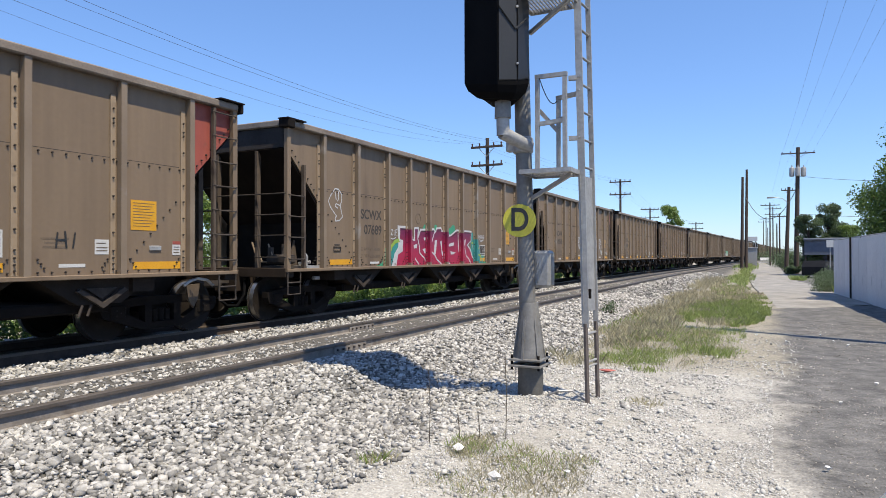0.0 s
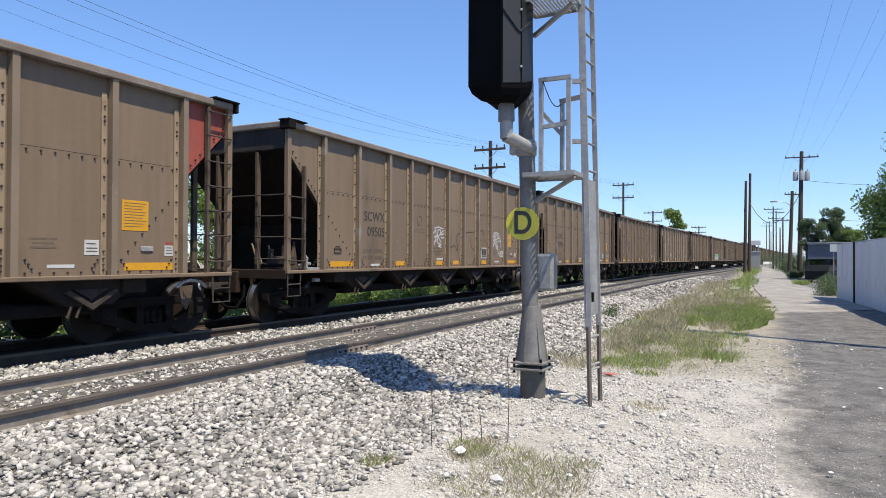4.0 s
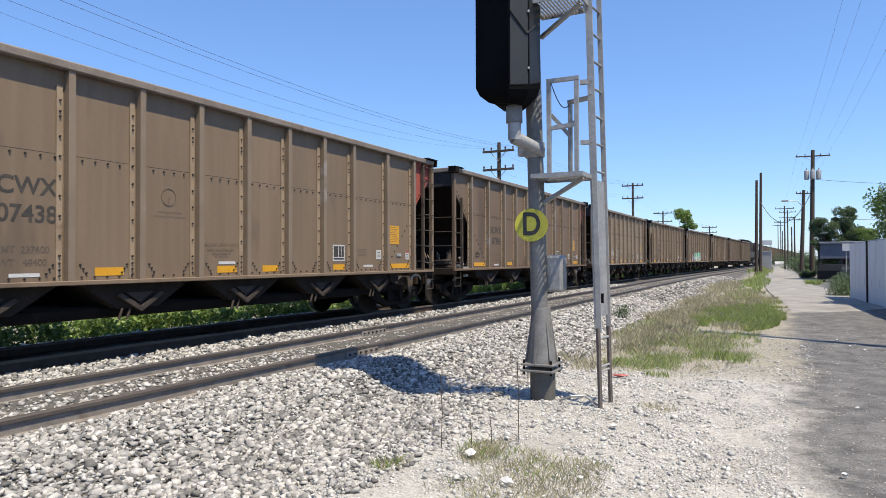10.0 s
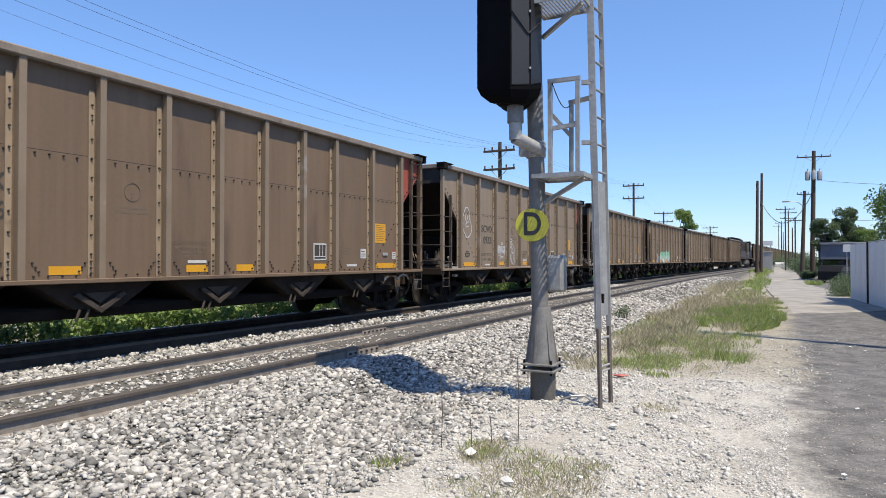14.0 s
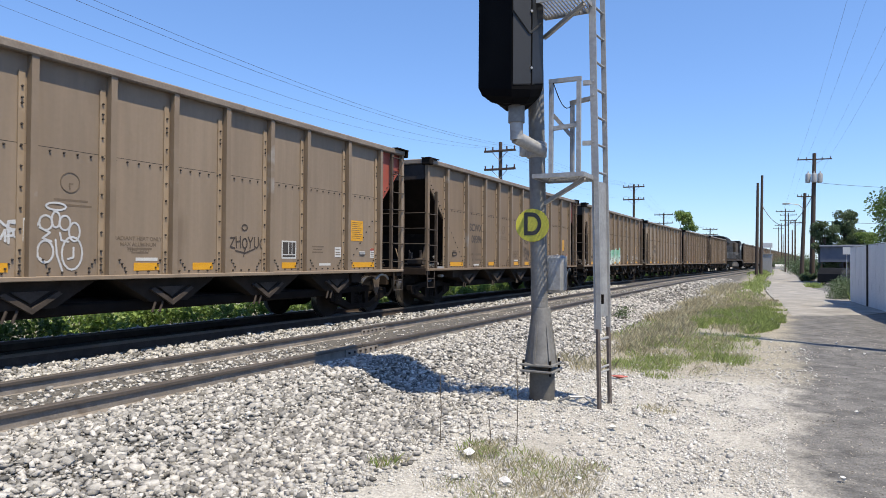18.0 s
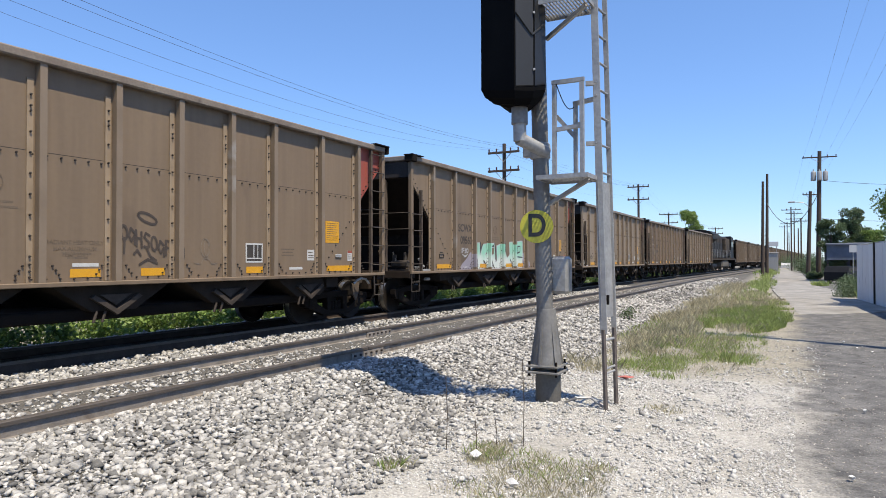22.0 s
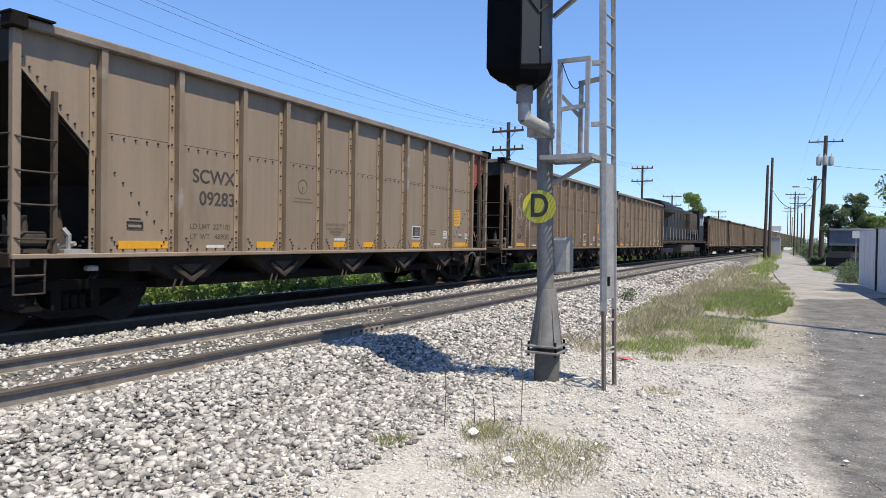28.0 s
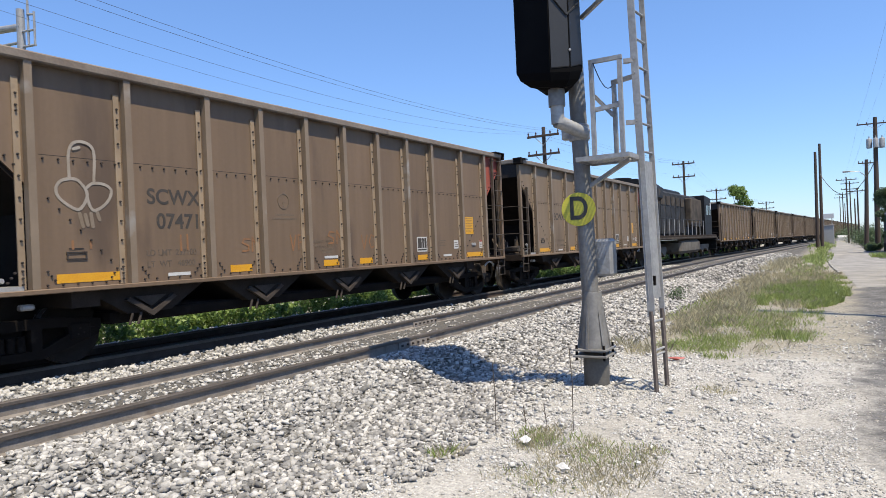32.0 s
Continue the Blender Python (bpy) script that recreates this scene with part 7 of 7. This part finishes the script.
def vehicle(label, x, y, z, turn, length, width, h, paint):
    """A parked pickup or van seen from afar."""
    v = thing("parked_vehicle", label, "vehicle", pose(x, y, z, 0, 0, turn))
    L, W = length / 2, width / 2
    part("body", Shape().prism([(-L, 0.3), (L, 0.3), (L, 0.95), (L * 0.55, 1.02), (L * 0.3, h), (-L * 0.85, h), (-L, 1.0)], 1, -W, W), paint, v)
    part("window", Shape().prism([(L * 0.5, 1.05), (L * 0.3, h - 0.12), (-L * 0.8, h - 0.12), (-L * 0.9, 1.05)], 1, -W - 0.01, W + 0.01), M["glass"], v)
    for a in (-0.62, 0.62):
        for b in (-1, 1):
            w = part("wheel", Shape().lathe([(0.2, -0.1), (0.33, -0.1), (0.35, 0), (0.33, 0.1), (0.2, 0.1)], (0, 0, 0), "y", 14), M["tyre"], v, m=pose(a * L, b * (W - 0.1), 0.34))
            part("rim", Shape().lathe([(0.05, -0.11), (0.2, -0.105), (0.2, 0.105), (0.05, 0.11)], (0, 0, 0), "y", 10), M["galv"], w)
    return v


vehicle("white van parked beyond the tracks", -24, 14.5, -0.55, 95, 4.8, 1.9, 1.9, M["van"])
vehicle("white van parked beyond the tracks", -24.5, 21.5, -0.55, 88, 4.8, 1.9, 1.8, M["van"])
vehicle("dark pickup parked in the yard", 4.1, 66.5, -0.66, 65, 4.6, 1.8, 1.5, M["loco"])
vehicle("white car far down the lane", -1.0, 140, -0.6, 90, 4.4, 1.8, 1.4, M["van"])

cab = thing("relay_cabinet", "grey steel equipment cabinet on the verge", "cabinet")
part("body", Shape().box(-3.3, -1.9, 108, 109.6, -0.6, 2.34, ch=0.03), M["galv"], cab)
part("roof", Shape().box(-3.36, -1.84, 107.9, 109.7, 2.34, 2.45, ch=0.03), M["galv"], cab)
bb = thing("roadside_sign", "white sign board on two posts in the distance", "sign")
part("board", Shape().box(-4.6, -2.55, 150, 150.1, 4.1, 5.03), M["van"], bb)
for x in (-4.3, -2.9):
    part("sign_post", Shape().box(x - 0.08, x + 0.08, 150.02, 150.2, -0.6, 4.3), M["galv"], bb)

# galvanised signal structure on the far side
far = thing("signal_mast", "pale galvanised signal mast beyond the train", "railway signal", pose(-27.6, 14, 0))
part("mast_pole", Shape().rod((0, 0, -0.8), (0, 0, 11.6), 0.17, 0.15, n=12), M["galv"], far, smooth=True)
part("bracket_arm", Shape().rod((-2.5, -0.3, 11.1), (0.1, 0, 10.9), 0.14, n=10), M["galv"], far, smooth=True)
part("bracket_arm", Shape().rod((-2.5, -0.3, 10.4), (0.1, 0, 10.3), 0.06, n=8), M["galv"], far)
for a, b in (((0.55, 0, 10.1), (0.55, 0, 12.0)), ((1.0, 0, 10.0), (1.0, 0, 11.3)), ((0.5, 0, 11.3), (1.0, 0, 11.2)), ((0.1, 0, 10.1), (1.05, 0, 10.0)), ((0.1, 0, 10.7), (1.0, 0, 10.6)), ((0.55, 0, 12.0), (0.2, 0, 12.0))):
    part("guard_rail", Shape().rod(a, b, 0.045, n=6), M["galv"], far)
part("case", Shape().box(0.2, 0.9, -0.3, 0.3, 1.8, 3.4, ch=0.03), M["galv"], far, "grey equipment case")


# ---- car parked beside the camera ----
def parked_car():
    pc = thing("parked_car", "pale blue car with a rounded shiny bonnet", "car", pose(0.07, 2.57, -0.25))
    v, f = [], []
    ny, nx = 24, 64
    for j in range(ny + 1):
        w = -1 + 2 * j / ny
        w = math.copysign(abs(w) ** 0.5, w)
        shrink = max(1e-3, 1 - abs(w) ** 6) ** (1 / 6)
        for i in range(nx):
            c, d = math.cos(2 * math.pi * i / nx), math.sin(2 * math.pi * i / nx)
            k = shrink / (abs(c) ** 3 + abs(d) ** 3) ** (1 / 3)
            v.append((0.98 + 0.93 * k * c, -1.32 + 1.32 * k * d, 0.67 + 0.43 * w))
    for j in range(ny):
        for i in range(nx):
            f.append((j * nx + i, j * nx + (i + 1) % nx, (j + 1) * nx + (i + 1) % nx, (j + 1) * nx + i))
    f.append(tuple(ny * nx + i for i in range(nx)))
    part("front_body", Shape().add(v, f), M["bluepaint"], pc, "shiny pale blue bonnet and wings", True)
    s = Shape().prism([(-1.5, 1.12), (-2.2, 1.52), (-3.6, 1.54), (-4.3, 1.0), (-4.45, 0.9), (-4.45, 0.28), (-1.5, 0.28)], 0, 0.2, 1.74)
    part("cabin", s, M["bluepaint"], pc)
    part("windscreen", Shape().add([(0.26, -1.47, 1.16), (1.66, -1.47, 1.16), (1.55, -2.14, 1.52), (0.32, -2.14, 1.52)], [(0, 1, 2, 3)]), M["glass"], pc)
    part("side_window", Shape().box(0.192, 0.198, -3.6, -1.95, 1.08, 1.46), M["glass"], pc)
    for y in (-0.75, -3.55):
        for x in (0.31, 1.63):
            w = part("wheel", Shape().lathe([(0.2, -0.1), (0.3, -0.1), (0.32, 0), (0.3, 0.1), (0.2, 0.1)], (0, 0, 0), "x", 20), M["tyre"], pc, m=pose(x, y, 0.33))
            part("rim", Shape().lathe([(0.05, -0.105), (0.2, -0.1), (0.2, 0.1), (0.05, 0.105)], (0, 0, 0), "x", 16), M["galv"], w)
    return pc


parked_car()


# ---- motion ----
def run(t):
    """How far the train has come by t seconds."""
    return 4.07064 * t + 3.85725e-3 * t * t + 6.2119e-5 * t ** 3 - 4.7333e-7 * t ** 4


def place_on_line(u, half):
    """Pose of a vehicle whose trucks stand half before and behind u on the train's track."""
    a, b = u - half, u + half
    xa, xb = bend(a), bend(b)
    return pose(XT + (xa + xb) / 2, u, 0, 0, 0, math.degrees(-math.atan2(xb - xa, b - a)))


def motions():
    for ob, u, half in TRAIN:
        walk(ob, [(t, place_on_line(u - run(t), half)) for t in [2 * k for k in range(17)]])
    for ob, u, half in TRAIN[:12]:
        for w in ob.children_recursive:
            if w.name.startswith("wheelset"):
                home = w.location.copy()
                w_rows = []
                for k in range(241):
                    t = k * 4 / 30 if k < 240 else 32.0
                    w_rows.append((t, pose(home.x, home.y, home.z, math.degrees(run(t) / 0.457), 0, 0)))
                walk(w, w_rows)


motions()
